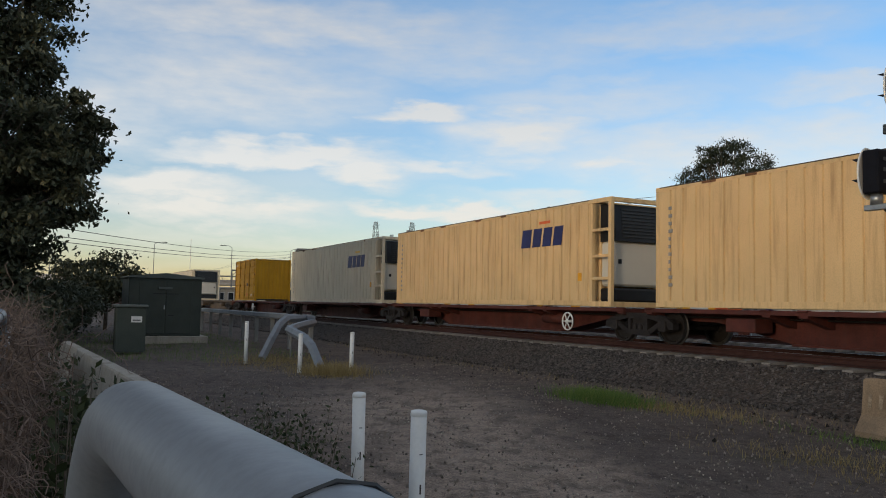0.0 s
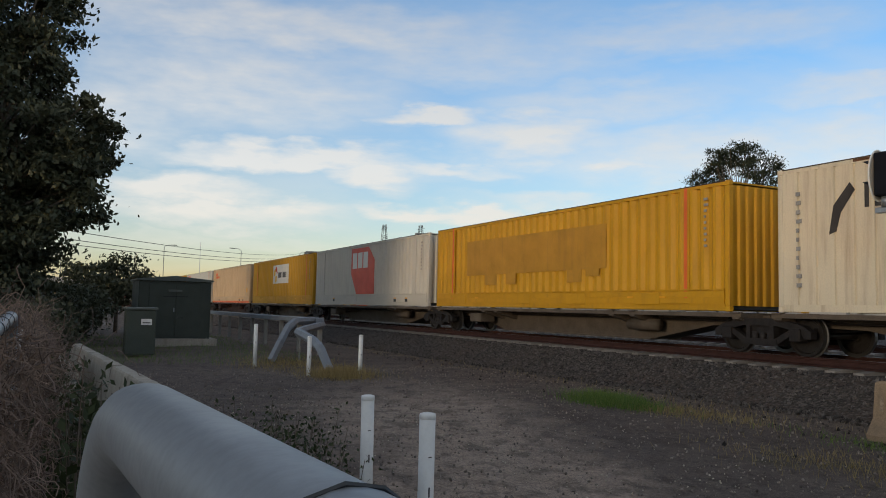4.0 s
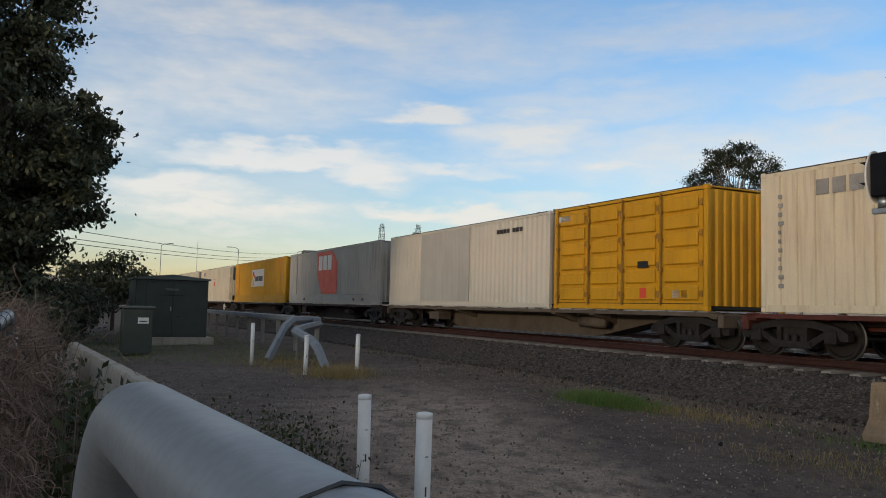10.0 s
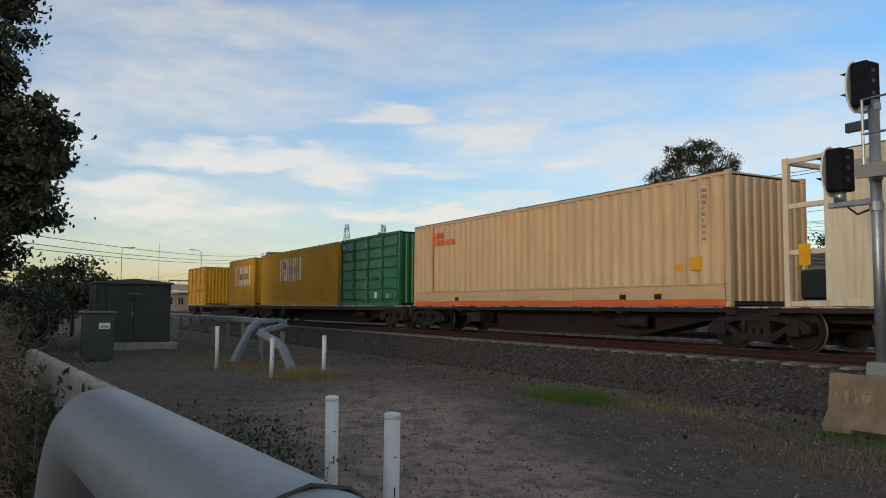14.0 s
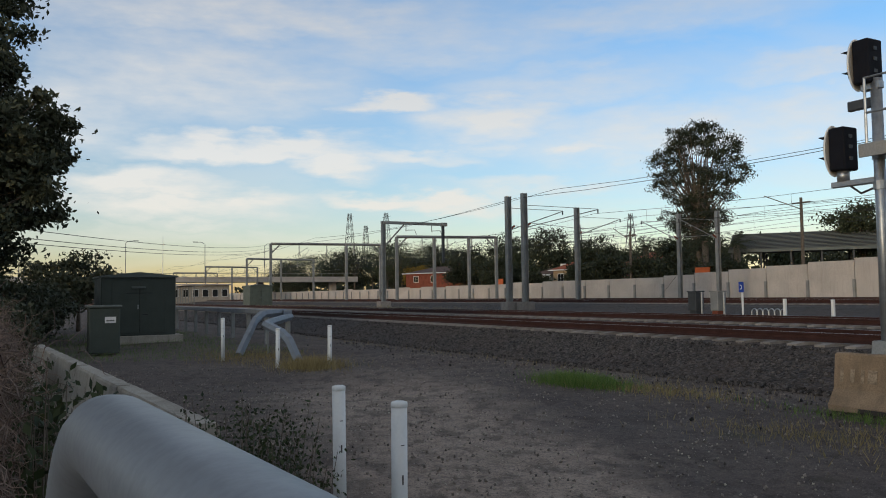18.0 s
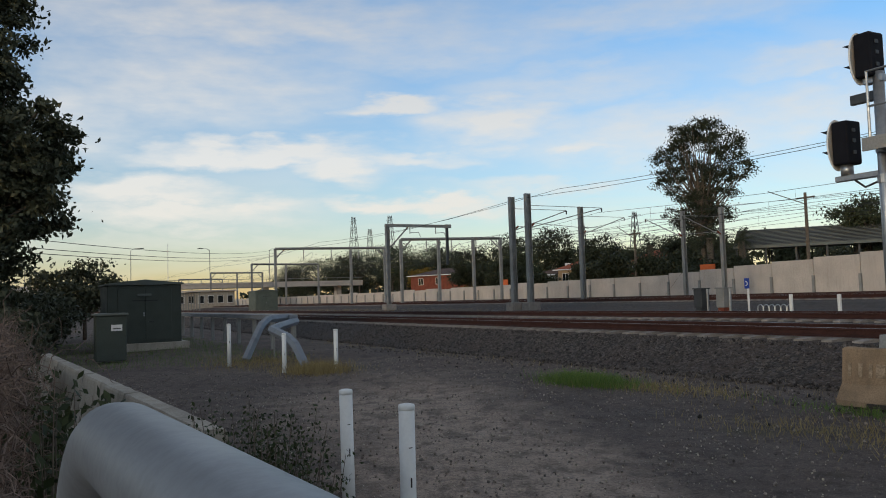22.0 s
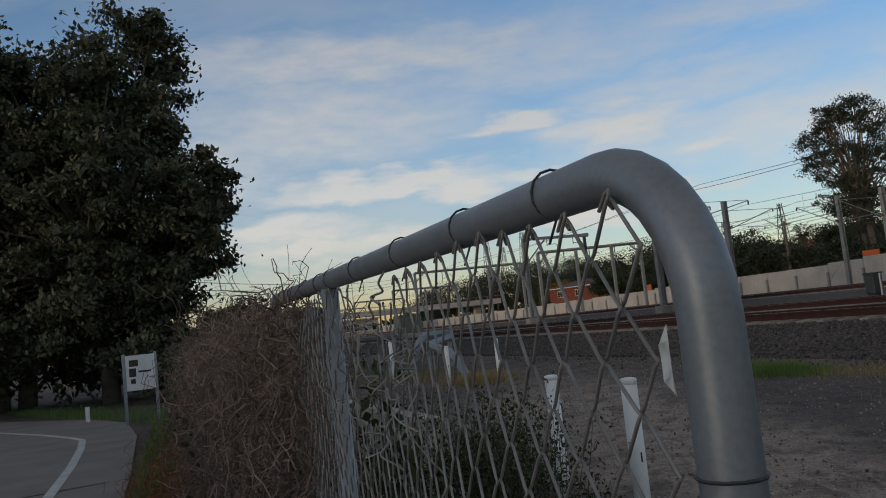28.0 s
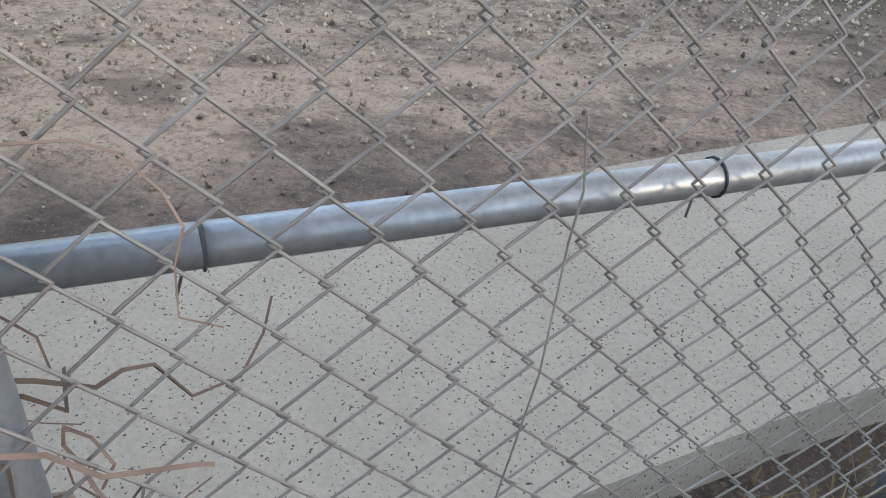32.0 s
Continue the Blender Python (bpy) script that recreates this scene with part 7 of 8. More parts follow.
grass("yard_grass", "sparse low weeds on the yard near the barrier", 1100, blob(5.6, 7.9, 1.0, .5), .10, GRASSD, 66)
grass("ballast_grass", "thin grass along the ballast toe", 350, lambda r: (r.uniform(2, 30), 10.5 + r.gauss(0, .25)), .13, GRASSD, 67)
grass("hut_grass", "green grass round the olive hut", 5200, lambda r: (r.uniform(22, 40), r.uniform(.6, 7.5)), .16, GRASSM, 68)
grass("verge_grass", "rough green verge along the fence and road", 7000, lambda r: ((lambda s: (s, r.uniform(-1.0, -.2) if s < 18 else -1.4 - (s - 19) * .42 + abs(r.gauss(0, .9))))(r.uniform(8, 30))), .22, GRASSM, 69)
grass("slab_weeds", "small weeds at the foot of the fence", 900, lambda r: (r.uniform(-4, 4), r.gauss(.06, .06)), .10, GRASSD, 70)
grass("far_grass", "dry grass between the tracks", 3200, lambda r: (r.uniform(45, 90), r.gauss(26.3, 1.2)), .35, GRASSD, 71)

# ---- sign board by the verge ----
sg2 = thing("notice_board", "white notice board in a grey frame on posts", "sign", T(19.0, -1.25, 0, 20))
for y in (-.34, .34):
    part("post", MB().bbox(-.03, .03, y - .03, y + .03, -.2, 1.5, .006), GALV, sg2)
part("board", MB().bbox(.03, .05, -.31, .31, .70, 1.46, .005), SIGNW, sg2)
for z0, z1, y0, y1 in ((1.22, 1.36, -.24, -.05), (1.0, 1.18, -.25, -.1), (1.08, 1.12, -.05, .22), (.85, .95, -.22, -.12)):
    part("board_mark", MB().box(.05, .054, y0, y1, z0, z1), INK, sg2)
cp_ = MB().tube([(0, 0, -.1), (0, 0, .35)], .05, 8)
single("stump_post", cp_, PVC, "short pale marker post in the grass", "post", T(21.5, -2.6, 0))


# ---- trees ----
def tree(name, label, s, d, z, trunk_h, trunk_r, blobs, clusters, per, size, seed, lm, bark, group="", spread=.55, lean=(0, 0), crown_part="crown"):
    """blobs: ellipsoids (x, y, z, rx, ry, rz) round the trunk's foot; each holds clusters of leaves on limbs."""
    r = random.Random(seed)
    ob = thing(name, label, "tree", T(s, d, z), group)
    tops = []
    tot = sum(b[3] * b[4] * b[5] for b in blobs)
    cs = []
    for b in blobs:
        n = max(2, round(clusters * b[3] * b[4] * b[5] / tot))
        for _ in range(n):
            while True:
                p = Vector((r.uniform(-1, 1), r.uniform(-1, 1), r.uniform(-1, 1)))
                if .25 < p.length < 1:
                    break
            p = p * (.55 + .45 * r.random()) / max(.6, p.length) if r.random() < .6 else p
            tops.append(Vector((b[0] + p.x * b[3], b[1] + p.y * b[4], b[2] + p.z * b[5])))
    tr = MB()
    top = Vector((lean[0], lean[1], trunk_h))
    tr.tube([(0, 0, -.4), (top.x * .3, top.y * .3, trunk_h * .4), top], trunk_r, 9, r1=trunk_r * .6)
    part("trunk", tr, bark, ob, smooth=True, fix=False)
    lm_ = MB()
    for i, t in enumerate(tops):
        if i % 3 == 0:
            st = Vector((0, 0, trunk_h * r.uniform(.5, 1.0)))
            st += Vector((top.x, top.y, 0)) * (st.z / trunk_h)
            mid = st.lerp(t, .5) + Vector((r.uniform(-.4, .4), r.uniform(-.4, .4), r.uniform(-.1, .5)))
            lm_.tube([st, mid, t], trunk_r * .28, 5, caps=False, r1=.015)
    part("branching", lm_, bark, ob, fix=False)
    for t in tops:
        k = spread * r.uniform(.6, 1.4)
        for _ in range(per):
            cs.append(t + Vector((r.gauss(0, k), r.gauss(0, k), r.gauss(0, k * .6))))
    part(crown_part, leaf_quads(cs, size, r, .4), lm, ob, fix=False)
    return ob


for i, (s, d, h) in enumerate(((2.7, .28, .75), (3.2, .35, .9), (3.8, .4, 1.0), (4.4, .5, 1.0), (3.0, .5, .6), (5.0, .45, 1.1), (5.8, .5, 1.1))):
    weed("fence_weed", "dense dark green weed behind the fence", s, d, h, .3, 22, 26, .05, 170 + i, LEAFW, BARK, "weeds by the fence")
for i, (s, d, h) in enumerate(((2.9, .2, 1.32), (3.4, .2, 1.36), (4.1, .17, 1.28), (5.0, .15, 1.2), (6.2, .18, 1.15))):
    weed("leafy_weed", "leafy green weed standing over the slab behind the fence", s, d, h, .17, 9, 34, .055, 190 + i, LEAFW, BARK, "weeds by the fence")
# the two large trees that close the yard's left side; local x is -s, y is d
tree("broadleaf_tree", "large dark broad-leaved tree with a dense crown", 29.0, -2.6, 0, 5.0, .32,
     [(0, .4, 6.9, 4.0, 4.2, 3.2), (-.5, 1.5, 11.3, 2.4, 2.1, 2.3), (0, -1.6, 9.6, 2.6, 2.4, 2.2), (0, -4.4, 11.0, 2.6, 2.2, 2.6), (0, -4.6, 7.6, 3.2, 2.6, 2.8), (0, 1.8, 5.0, 3.0, 2.3, 1.8), (0, -1.0, 3.4, 3.4, 4.0, 2.0), (0, 1.0, 2.3, 2.8, 1.7, 1.8)], 860, 210, .19, 81, LEAFD, BARK, "large trees", .25)
tree("gum_tree", "tall open gum tree behind the broad-leaved tree", 34, -5.9, 0, 8.0, .35,
     [(0, 0, 11.5, 4.0, 3.4, 2.6), (0, 2.4, 13.6, 2.4, 2.0, 1.6), (0, -3.0, 12.0, 3.4, 3.0, 2.8), (0, 0, 6.5, 4.5, 4.5, 3.0)], 260, 60, .27, 82, LEAFD, PALEB, "large trees", .45, (0, .6))
tree("gum_tree", "tall gum tree further down the verge", 44, -14, 0, 8.0, .35, [(0, 0, 11, 5, 5, 4), (0, 1, 6, 5, 5, 3)], 210, 60, .34, 83, LEAFD, PALEB, "large trees", .6)
tree("shade_tree", "dark tree crowding the verge by the road", 33, -6.5, 0, 3.5, .25, [(0, 0, 4.0, 4.5, 4.0, 3.2), (0, 3, 2.2, 3.0, 2.6, 2.0)], 260, 60, .28, 84, LEAFD, BARK, "large trees", .5)
tree("small_tree", "dark rounded small tree beside the hut", 44.5, 3.2, .1, 1.6, .12, [(0, 0, 2.6, 1.7, 1.5, 1.4), (0, 1.2, 2.1, 1.2, 1.1, 1.0), (0, -1.6, 2.0, 1.6, 1.4, 1.4)], 140, 60, .2, 85, LEAFD, BARK, "", .28)
for i, (s, d, h) in enumerate(((34, .4, 2.0), (38, 1.2, 2.2), (30, -.6, 1.8), (26.5, -.4, 1.5), (47, -.5, 2.8), (52, -2, 3.2))):
    tree("verge_bush", "dark dense bush along the verge", s, d, 0, h * .5, .06, [(0, 0, h * .55, h * .75, h * .7, h * .5)], 60, 60, .17, 90 + i, LEAFD, BARK, "verge bushes", .25)
# unseen row added behind the viewpoint to keep low sun off the yard
hedge = MB()
for i in range(26):
    s = -62 + i * 4.2
    hh = 3.1 + .5 * noise.noise(Vector((i * .9, 0, 0)))
    hedge.box(-s - 2.1, -s + 2.1, -.6, .6, -.2, hh)
single("road_hedge", hedge, LEAFD, "unseen hedge-like row of blocks added to shade the yard from the low sun", "hedge", T(0, -13.0, -.1), kind="structure")

# ---- behind the railway ----
def far_tree(s, d, z, h, w, seed, lm=None, trunk=None, label="distant gum tree behind the noise wall", per=110, n=70, size=.32):
    b = lm or LEAFF
    k = random.Random(seed)
    blobs = [(0, 0, h * .62, w * .42, w * .42, h * .30)]
    for _ in range(3):
        blobs.append((k.uniform(-.3, .3) * w, k.uniform(-.3, .3) * w, h * k.uniform(.45, .85), w * .26, w * .26, h * .16))
    return tree("gum_tree", label, s, d, z, h * .5, .05 + h * .014, blobs, n, per, size, seed, b, trunk or BARK, "trees behind the railway", w * .075)


# the tall gum that stands over the wall
tree("gum_tree", "tall spreading gum tree with an open layered crown", 65.5, 68.8, 1.4, 10.5, .38,
     [(-.3, 0, 18.1, 3.4, 3.0, 1.5), (-4.0, 0, 16.2, 2.8, 2.6, 1.4), (3.2, 0, 16.4, 2.8, 2.6, 1.4), (-6.0, 0, 13.0, 1.6, 1.7, 1.1), (6.6, 0, 12.6, 1.7, 1.8, 1.0), (-4.6, 0, 14.6, 2.0, 1.8, 1.1), (4.8, 0, 14.4, 2.0, 1.8, 1.1),
      (-1.5, 0, 13.6, 2.6, 2.4, 1.4), (2.2, 0, 12.6, 2.6, 2.2, 1.4), (0, 0, 10.2, 2.8, 2.4, 1.5), (-.6, 0, 8.0, 3.2, 2.6, 1.6), (2.9, 0, 8.8, 2.0, 1.8, 1.1), (-3.2, 0, 8.8, 2.0, 1.8, 1.1), (0, 0, 5.8, 2.4, 2.2, 1.5), (-3.4, 0, 11.2, 1.8, 1.6, 1.0), (3.6, 0, 10.8, 1.6, 1.6, .9)], 400, 95, .22, 101, LEAFF, BARK, "", .36)
far_tree(103, 75, 1.5, 11.2, 8.4, 102, LEAFF, PALEB)
for i, (s, d, h, w) in enumerate(((118, 80, 8.5, 9), (128, 84, 9.5, 10), (150, 82, 9, 12), (165, 86, 11, 13), (178, 84, 12, 14), (192, 88, 12, 14), (205, 84, 12, 14), (222, 88, 13, 15), (240, 90, 12, 15),
                                  (262, 92, 13, 16), (285, 92, 12, 16), (310, 96, 12, 16), (95, 82, 7.5, 8), (86, 84, 8, 8), (80, 82, 7.8, 7), (73, 72, 6.5, 5), (53, 80, 10.6, 7), (40, 82, 11.5, 8), (34, 84, 10, 9),
                                  (25, 80, 8, 7), (15.5, 84, 9.2, 7), (4, 82, 7.6, 6), (-2, 84, 8, 6.5), (-14, 86, 7, 5), (-22, 88, 8, 7), (-34, 84, 9, 8), (-48, 84, 8, 8), (28, 78, 6.5, 6), (47, 90, 8.5, 8))):
    far_tree(s, d, 1.3, h * (1.22 if s > 110 else 1.0), w, 110 + i, LEAFF if i % 4 else LEAFG)
for i, (s, d, h, w) in enumerate(((139, 70, 6.5, 6), (121, 72, 5.0, 6), (112, 74, 5.5, 5))):
    far_tree(s, d, 1.3, h, w, 160 + i, LEAFY if i != 2 else LEAFG, label="yellowing tree behind the noise wall")
for i, (s, d, h, w) in enumerate(((87, 72, 8.6, 6.5), (94.5, 67, 3.6, 4.5), (84, 67, 4.6, 5), (66.5, 62.5, 4.4, 6), (61.5, 61.5, 4.2, 6), (57, 62, 3.4, 5), (77, 66, 5.0, 5), (104, 66, 3.8, 5), (110, 70, 6.2, 7), (117, 68, 6.5, 7), (146, 74, 8.5, 9), (133, 78, 9.5, 9))):
    far_tree(s, d, 1.2, h, w, 140 + i, LEAFF, label="dark bushy tree close behind the noise wall")
kt = random.Random(5)
for i in range(46):
    far_tree(-64 + i * 8.4 + kt.uniform(-2, 2), 96 + kt.uniform(-6, 10), 1.3, kt.uniform(6.5, 9.4) * (1.0 if i < 30 else 1.25), kt.uniform(9, 12), 300 + i, LEAFF if kt.random() < .7 else LEAFG, label="distant tree in the wooded belt behind the houses", per=90, n=56, size=.46)
far_tree(-8.5, 86, 1.3, 10.5, 4.5, 170, LEAFF, label="dark pointed conifer beyond the houses")


def palm(s, d, z, h, seed):
    r = random.Random(seed)
    ob = thing("date_palm", "date palm with arching fronds behind the noise wall", "palm", T(s, d, z), "date palms")
    part("trunk", MB().tube([(0, 0, -.3), (.1, 0, h * .5), (0, 0, h)], .34, 8), BARK, ob, fix=False)
    fr = MB()
    for k in range(64):
        a, e = r.uniform(0, 6.28), r.uniform(-.6, 1.3)
        L = r.uniform(2.6, 3.7)
        pts = []
        for i in range(7):
            f = i / 6
            rr = L * f * math.cos(e) * (1 - .15 * f)
            pts.append(Vector((rr * math.cos(a), rr * math.sin(a), h + L * (math.sin(e) * f - .55 * f * f))))
        sd = Vector((-math.sin(a), math.cos(a), 0))
        for i in range(1, 7):
            for sg in (-1, 1):
                for q in (0, .5):
                    p = pts[i - 1].lerp(pts[i], q)
                    t = p + sd * sg * .5 * (1 - .1 * i) + (pts[i] - pts[i - 1]) * .5 - Vector((0, 0, .18))
                    fr.add([p, p + Vector((0, 0, -.05)), t], [(0, 1, 2)])
    part("fronds", fr, LEAFF, ob, fix=False)


palm(70.0, 65, 1.4, 5.4, 1)
palm(61.5, 65.5, 1.4, 5.6, 2)
palm(58.6, 67, 1.4, 5.2, 3)


def house(s, d, z, L, w, h, rh, wall_m, roof_m, label, rz=0.0, wins=3):
    hs = thing("house", label, "house", T(s, d, z, rz), "houses behind the railway")
    part("wall", MB().box(-L / 2, L / 2, -w / 2, w / 2, -.6, h), wall_m, hs)
    e = .5
    rf = MB()
    ri = min(w, L) * .42
    rf.add([(-L / 2 - e, -w / 2 - e, h), (L / 2 + e, -w / 2 - e, h), (L / 2 + e, w / 2 + e, h), (-L / 2 - e, w / 2 + e, h), (-L / 2 + ri, 0, h + rh), (L / 2 - ri, 0, h + rh)],
           [(0, 1, 5, 4), (2, 3, 4, 5), (1, 2, 5), (3, 0, 4), (3, 2, 1, 0)])
    part("roof", rf, roof_m, hs, "hipped tiled roof")
    part("gutter", MB().box(-L / 2 - e - .06, L / 2 + e + .06, -w / 2 - e - .08, -w / 2 - e + .02, h - .08, h + .06), SIGNW, hs)
    part("chimney", MB().box(L * .18, L * .18 + .6, -.3, .3, h + rh * .4, h + rh + .5), wall_m, hs)
    for k in range(wins):
        x = -L / 2 + L * (k + .6) / (wins + .2)
        wn_ = part("window", MB().box(x - .6, x + .6, -w / 2 - .05, -w / 2 - .003, h - 1.7, h - .5), SIGNW, hs)
        part("pane", MB().box(x - .53, x - .03, -w / 2 - .062, -w / 2 - .05, h - 1.63, h - .57), GLASS, wn_)
        part("pane", MB().box(x + .03, x + .53, -w / 2 - .062, -w / 2 - .05, h - 1.63, h - .57), GLASS, wn_)
    return hs


house(130, 72, 2.0, 13, 9, 3.6, 1.3, BRICK, TILED, "long red-brick house with a brown roof", 24)
house(92, 75, 1.6, 8, 8, 3.4, 2.0, BRICKY, TILE, "house with a terracotta hipped roof", 10)
house(79.5, 76, 1.6, 9, 8, 3.2, 2.2, BRICK, TILE, "brick house with a red tiled roof", 0)
house(99, 74, 1.6, 6, 7, 2.8, 1.2, SIGNW, TILED, "small white weatherboard house", 0, 2)
house(36, 74, 1.6, 12, 9, 3.3, 1.4, BRICKY, TILED, "pale rendered house with a brown roof", 0)
house(22.5, 73, 1.6, 11, 9, 3.5, 2.0, BRICK, TILE, "brick house with an orange tiled roof", 0)
house(13.0, 75, 1.6, 10, 9, 3.4, 1.9, BRICK, TILE, "brick house with a long orange roof", 6)
house(-17, 72, 1.6, 11, 9, 4.6, 1.8, BRICKY, TILE, "two-tone orange house with a hipped roof", -6)
house(-1.5, 76, 1.6, 9, 8, 3.0, 1.6, BRICK, TILED, "low brick house beyond the wall", 0)
house(-36, 74, 1.6, 12, 9, 3.6, 2.0, BRICK, TILE, "brick house with a terracotta roof", 4)

# long open shed
sh = thing("open_shed", "long open shed with a dark ribbed sheet roof on posts", "shed", T(57.2, 76.2, .5, 36.6))
part("roof", MB().prism([(-6, 5.3), (0, 7.3), (6, 5.5), (6, 5.65), (0, 7.48), (-6, 5.45)], "x", -7.5, 7.5), SHEDR, sh, "dark ribbed roof")
for k in range(6):
    for y in (-5.6, 0, 5.6):
        part("post", MB().box(-7.2 + k * 2.88 - .09, -7.2 + k * 2.88 + .09, y - .09, y + .09, -.4, 5.4 if y else 7.3), DGREY, sh)
for k in range(12):
    y = -5.8 + k * .5
    z = 5.45 + (y + 6) / 6 * 2.03
    part("roof_batten", MB().box(-7.5, 7.5, y, y + .10, z - .02, z + .05), ROOFG, sh, "grey weathered batten")
part("fascia", MB().box(-7.5, 7.5, -6.06, -6.0, 5.15, 5.46), ROOFG, sh)

# ---- bridge and yard buildings at the far end of the line ----
br = thing("road_bridge", "grey concrete road bridge over the railway with a steel parapet", "bridge", T(185, 0, 0))
part("deck", MB().box(-4, 4, -90, 75, 5.1, 5.9), WALLM, br)
part("parapet", MB().box(3.9, 4.1, -90, 75, 5.9, 6.3), WALLM, br)
part("handrail", MB().tube([(4, -90, 7.0), (4, 75, 7.0)], .05, 4), MASTM, br)
for k in range(56):
    y = -88 + k * 2.9
    part("rail_post", MB().box(3.95, 4.05, y - .05, y + .05, 6.3, 7.0), MASTM, br)
for y in (-60, -38, -16, 6, 26, 52, 70):
    part("pier", MB().box(-1, 1, y - .6, y + .6, -.5, 5.1), WALLM, br)
for i, (y, k) in enumerate(((22.0, 1), (38.5, -1), (2, 1), (52, 1))):
    lp = thing("street_lamp", "tall thin street lamp on the bridge", "street lamp", T(185, y, 5.9), "bridge lamps")
    part("pole", MB().tube([(4, 0, 0), (4, 0, 7.6), (4, .6 * k, 8.0), (4, 2.0 * k, 8.1)], .08, 5, r1=.05), MASTM, lp)
    part("lantern", MB().box(3.85, 4.15, min(1.5 * k, 2.6 * k), max(1.5 * k, 2.6 * k), 8.0, 8.15), DGREY, lp)
fm = thing("flag_mast", "thin pale mast near the bridge", "mast", T(150, 24.5, .5))
part("pole", MB().tube([(0, 0, 0), (0, 0, 12.2)], .07, 6, r1=.04), PVC, fm)
st = thing("station_building", "low pale station building with a row of windows under the bridge", "building", T(170, 33.5, .6))
part("wall", MB().box(-3, 3, -9, 7, -.5, 3.6), CONC, st)
part("roof", MB().box(-3.6, 3.6, -9.6, 7.6, 3.6, 3.9), WALLM, st)
for k in range(8):
    y = -8.2 + k * 1.95
    w_ = part("window", MB().box(3.0, 3.04, y, y + 1.2, 1.2, 2.8), SIGNW, st)
    part("pane", MB().box(3.04, 3.06, y + .08, y + 1.12, 1.28, 2.72), GLASS, w_)
pf = thing("platform_canopy", "grey station canopy on posts", "canopy", T(150, 28.5, .6))
part("canopy_roof", MB().box(-8, 8, -1.6, 1.6, 3.2, 3.4), WALLM, pf)
for k in range(7):
    part("post", MB().box(-7.5 + k * 2.5 - .08, -7.5 + k * 2.5 + .08, -.08, .08, -.6, 3.2), MASTM, pf)


def lattice_tower(s, d, h):
    tw = thing("transmission_tower", "tall thin lattice transmission tower in the distance", "transmission tower", T(s, d, 1), "transmission towers")
    b, t = h * .085, h * .016
    mb = MB()
    N = 9
    def c(i, k):
        f = i / N
        w = b + (t - b) * f
        return Vector(((w if k in (0, 3) else -w), (w if k < 2 else -w), h * f))
    for k in range(4):
        mb.tube([c(0, k), c(N, k)], .12, 4)
        for i in range(N):
            mb.tube([c(i, k), c(i + 1, (k + 1) % 4)], .06, 3)
            mb.tube([c(i, (k + 1) % 4), c(i + 1, k)], .06, 3)
    part("lattice", mb, DGREY, tw, fix=False)
    ar = MB()
    for z in (.72, .84, .95):
        ar.tube([(-h * .11, 0, h * z), (h * .11, 0, h * z)], .1, 3)
    part("cross_arms", ar, DGREY, tw, fix=False)


lattice_tower(372, 150, 42)
lattice_tower(382, 163, 37)
lattice_tower(372, 170, 43)
lattice_tower(190, 150, 21)
lattice_tower(165, 148, 22)

# distant ridge of trees that closes the horizon
rg = MB()
rr_ = random.Random(77)
cs = []
for i in range(2600):
    s = rr_.uniform(-350, 520)
    d = rr_.uniform(125, 150)
    z = 2 + rr_.random() ** 1.4 * (6.5 + 2.5 * noise.noise(Vector((s * .02, 0, 0))))
    cs.append(W(s, d, z))
for i in range(1500):
    a = rr_.uniform(-160, 60)
    cs.append(W(rr_.uniform(420, 460), a, 2 + rr_.random() ** 1.3 * 6))
rq = leaf_quads(cs, 3.2, rr_, .2, .9)
single("distant_woods", rq, LEAFF, "low dark line of distant trees", "woods", kind="stuff", fix=False)


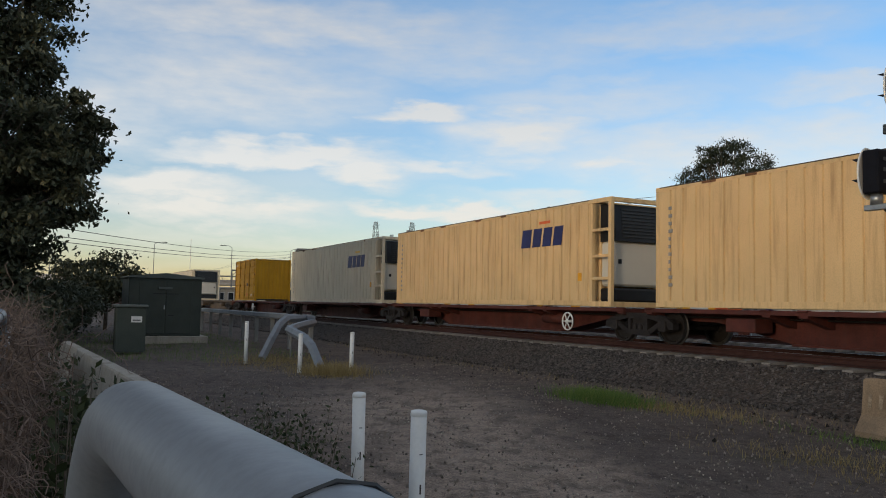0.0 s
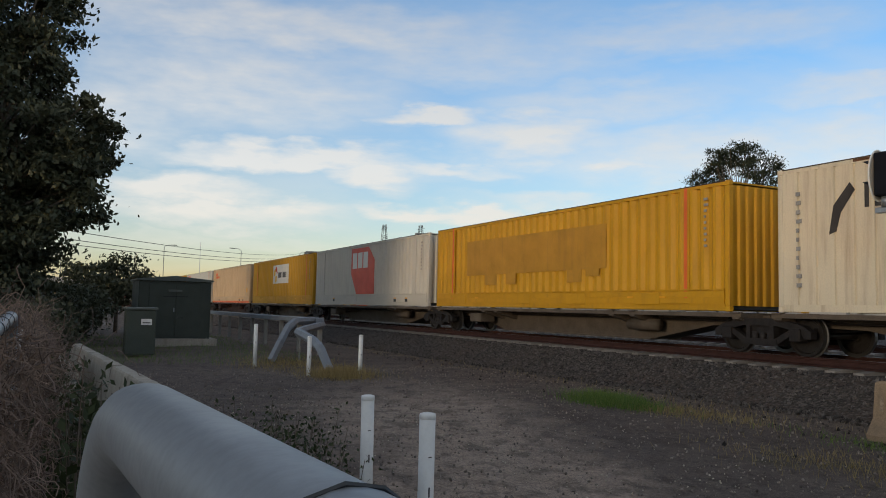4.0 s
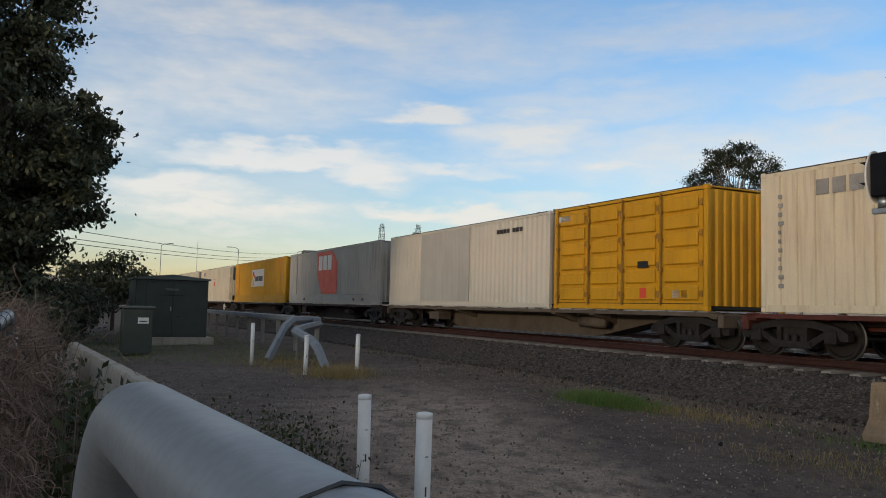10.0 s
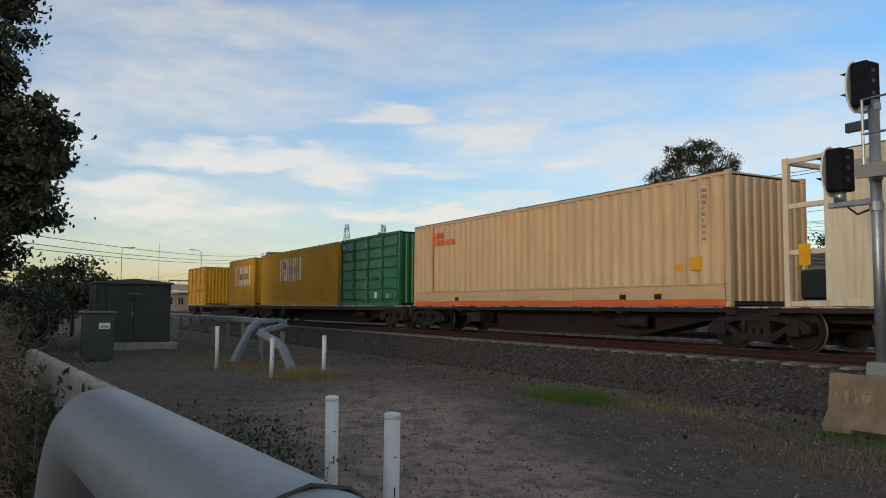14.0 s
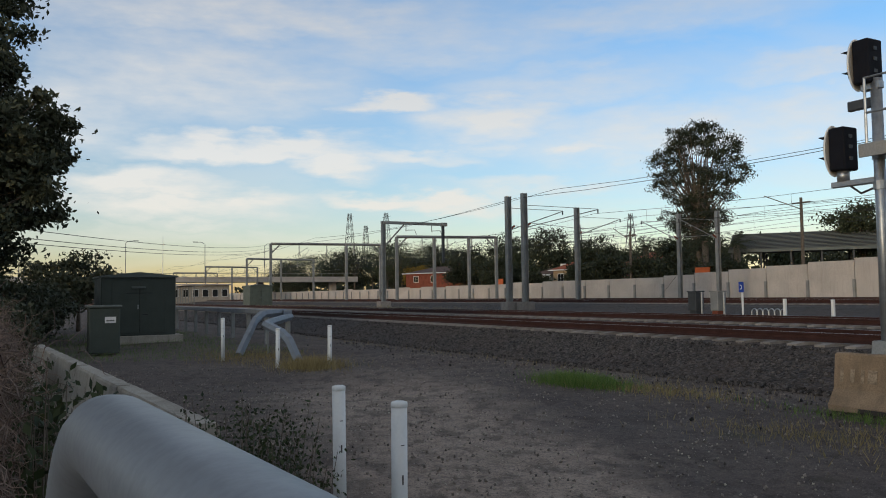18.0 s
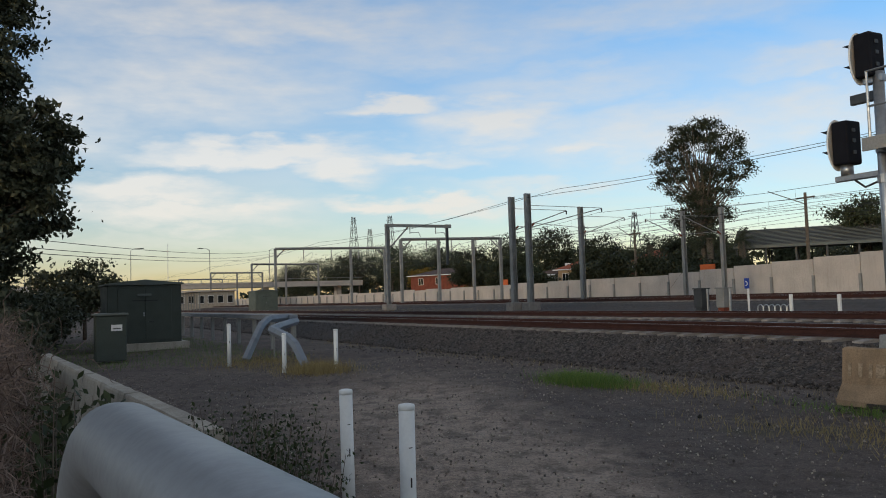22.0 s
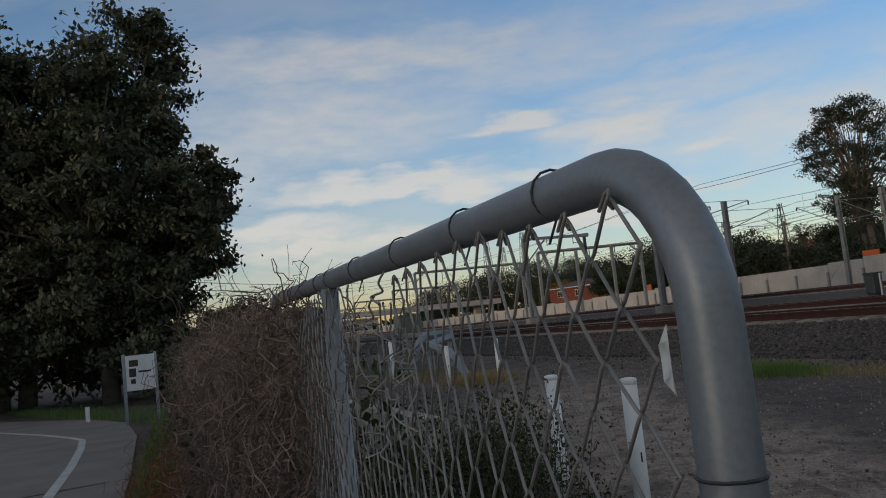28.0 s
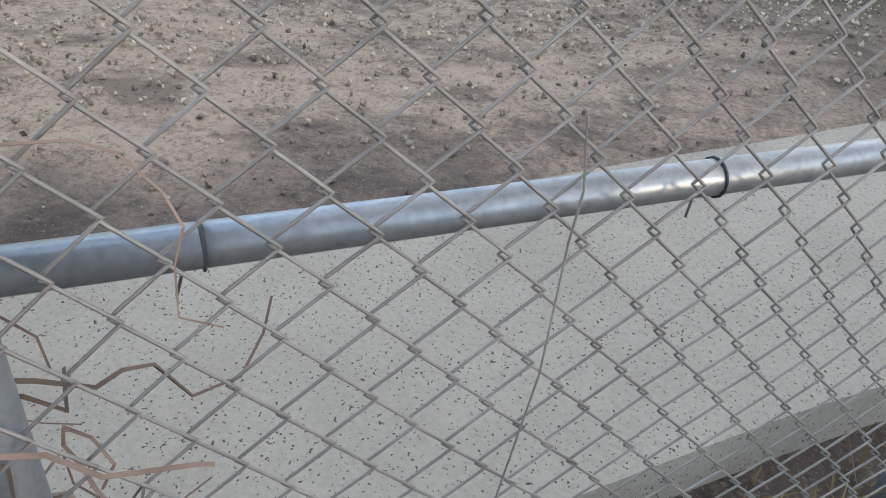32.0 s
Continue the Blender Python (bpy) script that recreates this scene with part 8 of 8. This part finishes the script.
# ---- the suburban train ----
def passenger_train():
    cars = []
    for i in range(3):
        c = thing("suburban_train_car", "stainless double-deck suburban train car" + (" with an orange and yellow cab" if i == 0 else ""), "train car", group="suburban train")
        L, h = 19.8, 4.25
        part("lower_body", MB().bbox(-L / 2, L / 2, -1.45, 1.45, .35, 2.6, .06), STEELW, c)
        part("upper_body", MB().prism([(-1.45, 2.6), (1.45, 2.6), (1.4, 3.7), (1.0, h - .15), (.4, h), (-.4, h), (-1.0, h - .15), (-1.4, 3.7)], "x", -L / 2, L / 2), STEELW, c)
        part("roof_band", MB().box(-L / 2 + .3, L / 2 - .3, -1.47, -1.40, 3.45, 3.75), DGREY, c, "dark roof edge band")
        part("floor_band", MB().box(-L / 2 + .3, L / 2 - .3, -1.47, -1.43, .38, .55), DGREY, c)
        for z in (1.15, 2.75):
            k = -5.6
            while k < 5.4:
                w_ = part("window", MB().box(k, k + 1.5, -1.475, -1.44, z, z + .62), BLACK, c)
                part("pane", MB().box(k + .06, k + 1.44, -1.482, -1.475, z + .05, z + .57), GLASS, w_)
                k += 1.75
        for x in (-7.6, 6.6):
            part("door", MB().box(x, x + 1.4, -1.485, -1.44, .5, 2.5), SAFE, c, "yellow double door")
            part("door_pane", MB().box(x + .15, x + 1.25, -1.492, -1.485, 1.3, 2.2), GLASS, c)
        for x in (-6.8, 6.8):
            part("bogie", MB().bbox(x - 1.5, x + 1.5, -1.2, 1.2, -.0, .4, .05), BOGIE, c)
        part("air_unit", MB().bbox(-7.5, -4.5, -.9, .9, h, h + .25, .05), WALLM, c)
        if i == 0:
            part("cab_nose", MB().prism([(L / 2, .3), (L / 2 + .55, .35), (L / 2 + .65, 1.6), (L / 2 + .35, 3.3), (L / 2 - .1, h - .05), (L / 2 - .4, h - .02)], "y", -1.42, 1.42), SAFE, c, "yellow cab front")
            part("cab_band", MB().box(L / 2 - .9, L / 2 + .1, -1.462, 1.462, 3.3, 4.0), ORANGE, c, "orange band over the cab")
            part("cab_skirt", MB().box(L / 2 + .1, L / 2 + .7, -1.35, 1.35, .3, .9), ORANGE, c, "orange cab skirt")
            part("windscreen", MB().prism([(L / 2 + .665, 1.75), (L / 2 + .40, 3.15), (L / 2 + .38, 3.15), (L / 2 + .6, 1.75)], "y", -1.2, 1.2), GLASS, c, "dark raked windscreen")
            for y in (-1.0, 1.0):
                part("headlight", MB().tube([(L / 2 + .62, y, 1.2), (L / 2 + .70, y, 1.2)], .13, 10), SIGNW, c)
        cars.append(c)
    return cars


CARS = passenger_train()


# ---- what moves ----
def suburban_way(t):
    """The leading cab's place along the line: the set draws away, to the left."""
    return 44.6 + 20.6 * t


def wheelsets(wagon):
    return [w for b in wagon.children if b.name.startswith("bogie") for w in b.children if w.name.startswith("wheel")]


def rolling(wheel, place, t_in, t_out):
    """The wheelset turns as far as the train has run, while it is within sight."""
    rows = []
    p = wheel.matrix_basis.translation.copy()
    step = .03
    k = 0
    while t_in + k * step < t_out:
        t = t_in + k * step
        rows.append((t, pose(p.x, p.y, p.z, 0, math.degrees((train_way(t) - train_way(t_in)) / .42), 0)))
        k += 1
    if t_in > .05:
        rows = [(0.0, pose(p.x, p.y, p.z, 0, 0, 0))] + rows
    rows.append((32.0, rows[-1][1]))
    walk(wheel, rows)


def motions():
    steps = [2.0 * k for k in range(17)]
    for ob, x, z in MOVERS:
        walk(ob, [(t, T(x - train_way(t), 14.55, RAILZ + z)) for t in steps])
        for wheel in wheelsets(ob):
            t_in, t_out = max(0.0, (x - 62) / 20.6), (x + 6) / 20.6
            if t_out > t_in + .1:
                rolling(wheel, x, t_in, t_out)
    for i, c in enumerate(CARS):
        walk(c, [(t, T(suburban_way(t) + 10.5 + i * 20.4, 47.0, 1.16)) for t in steps])


motions()
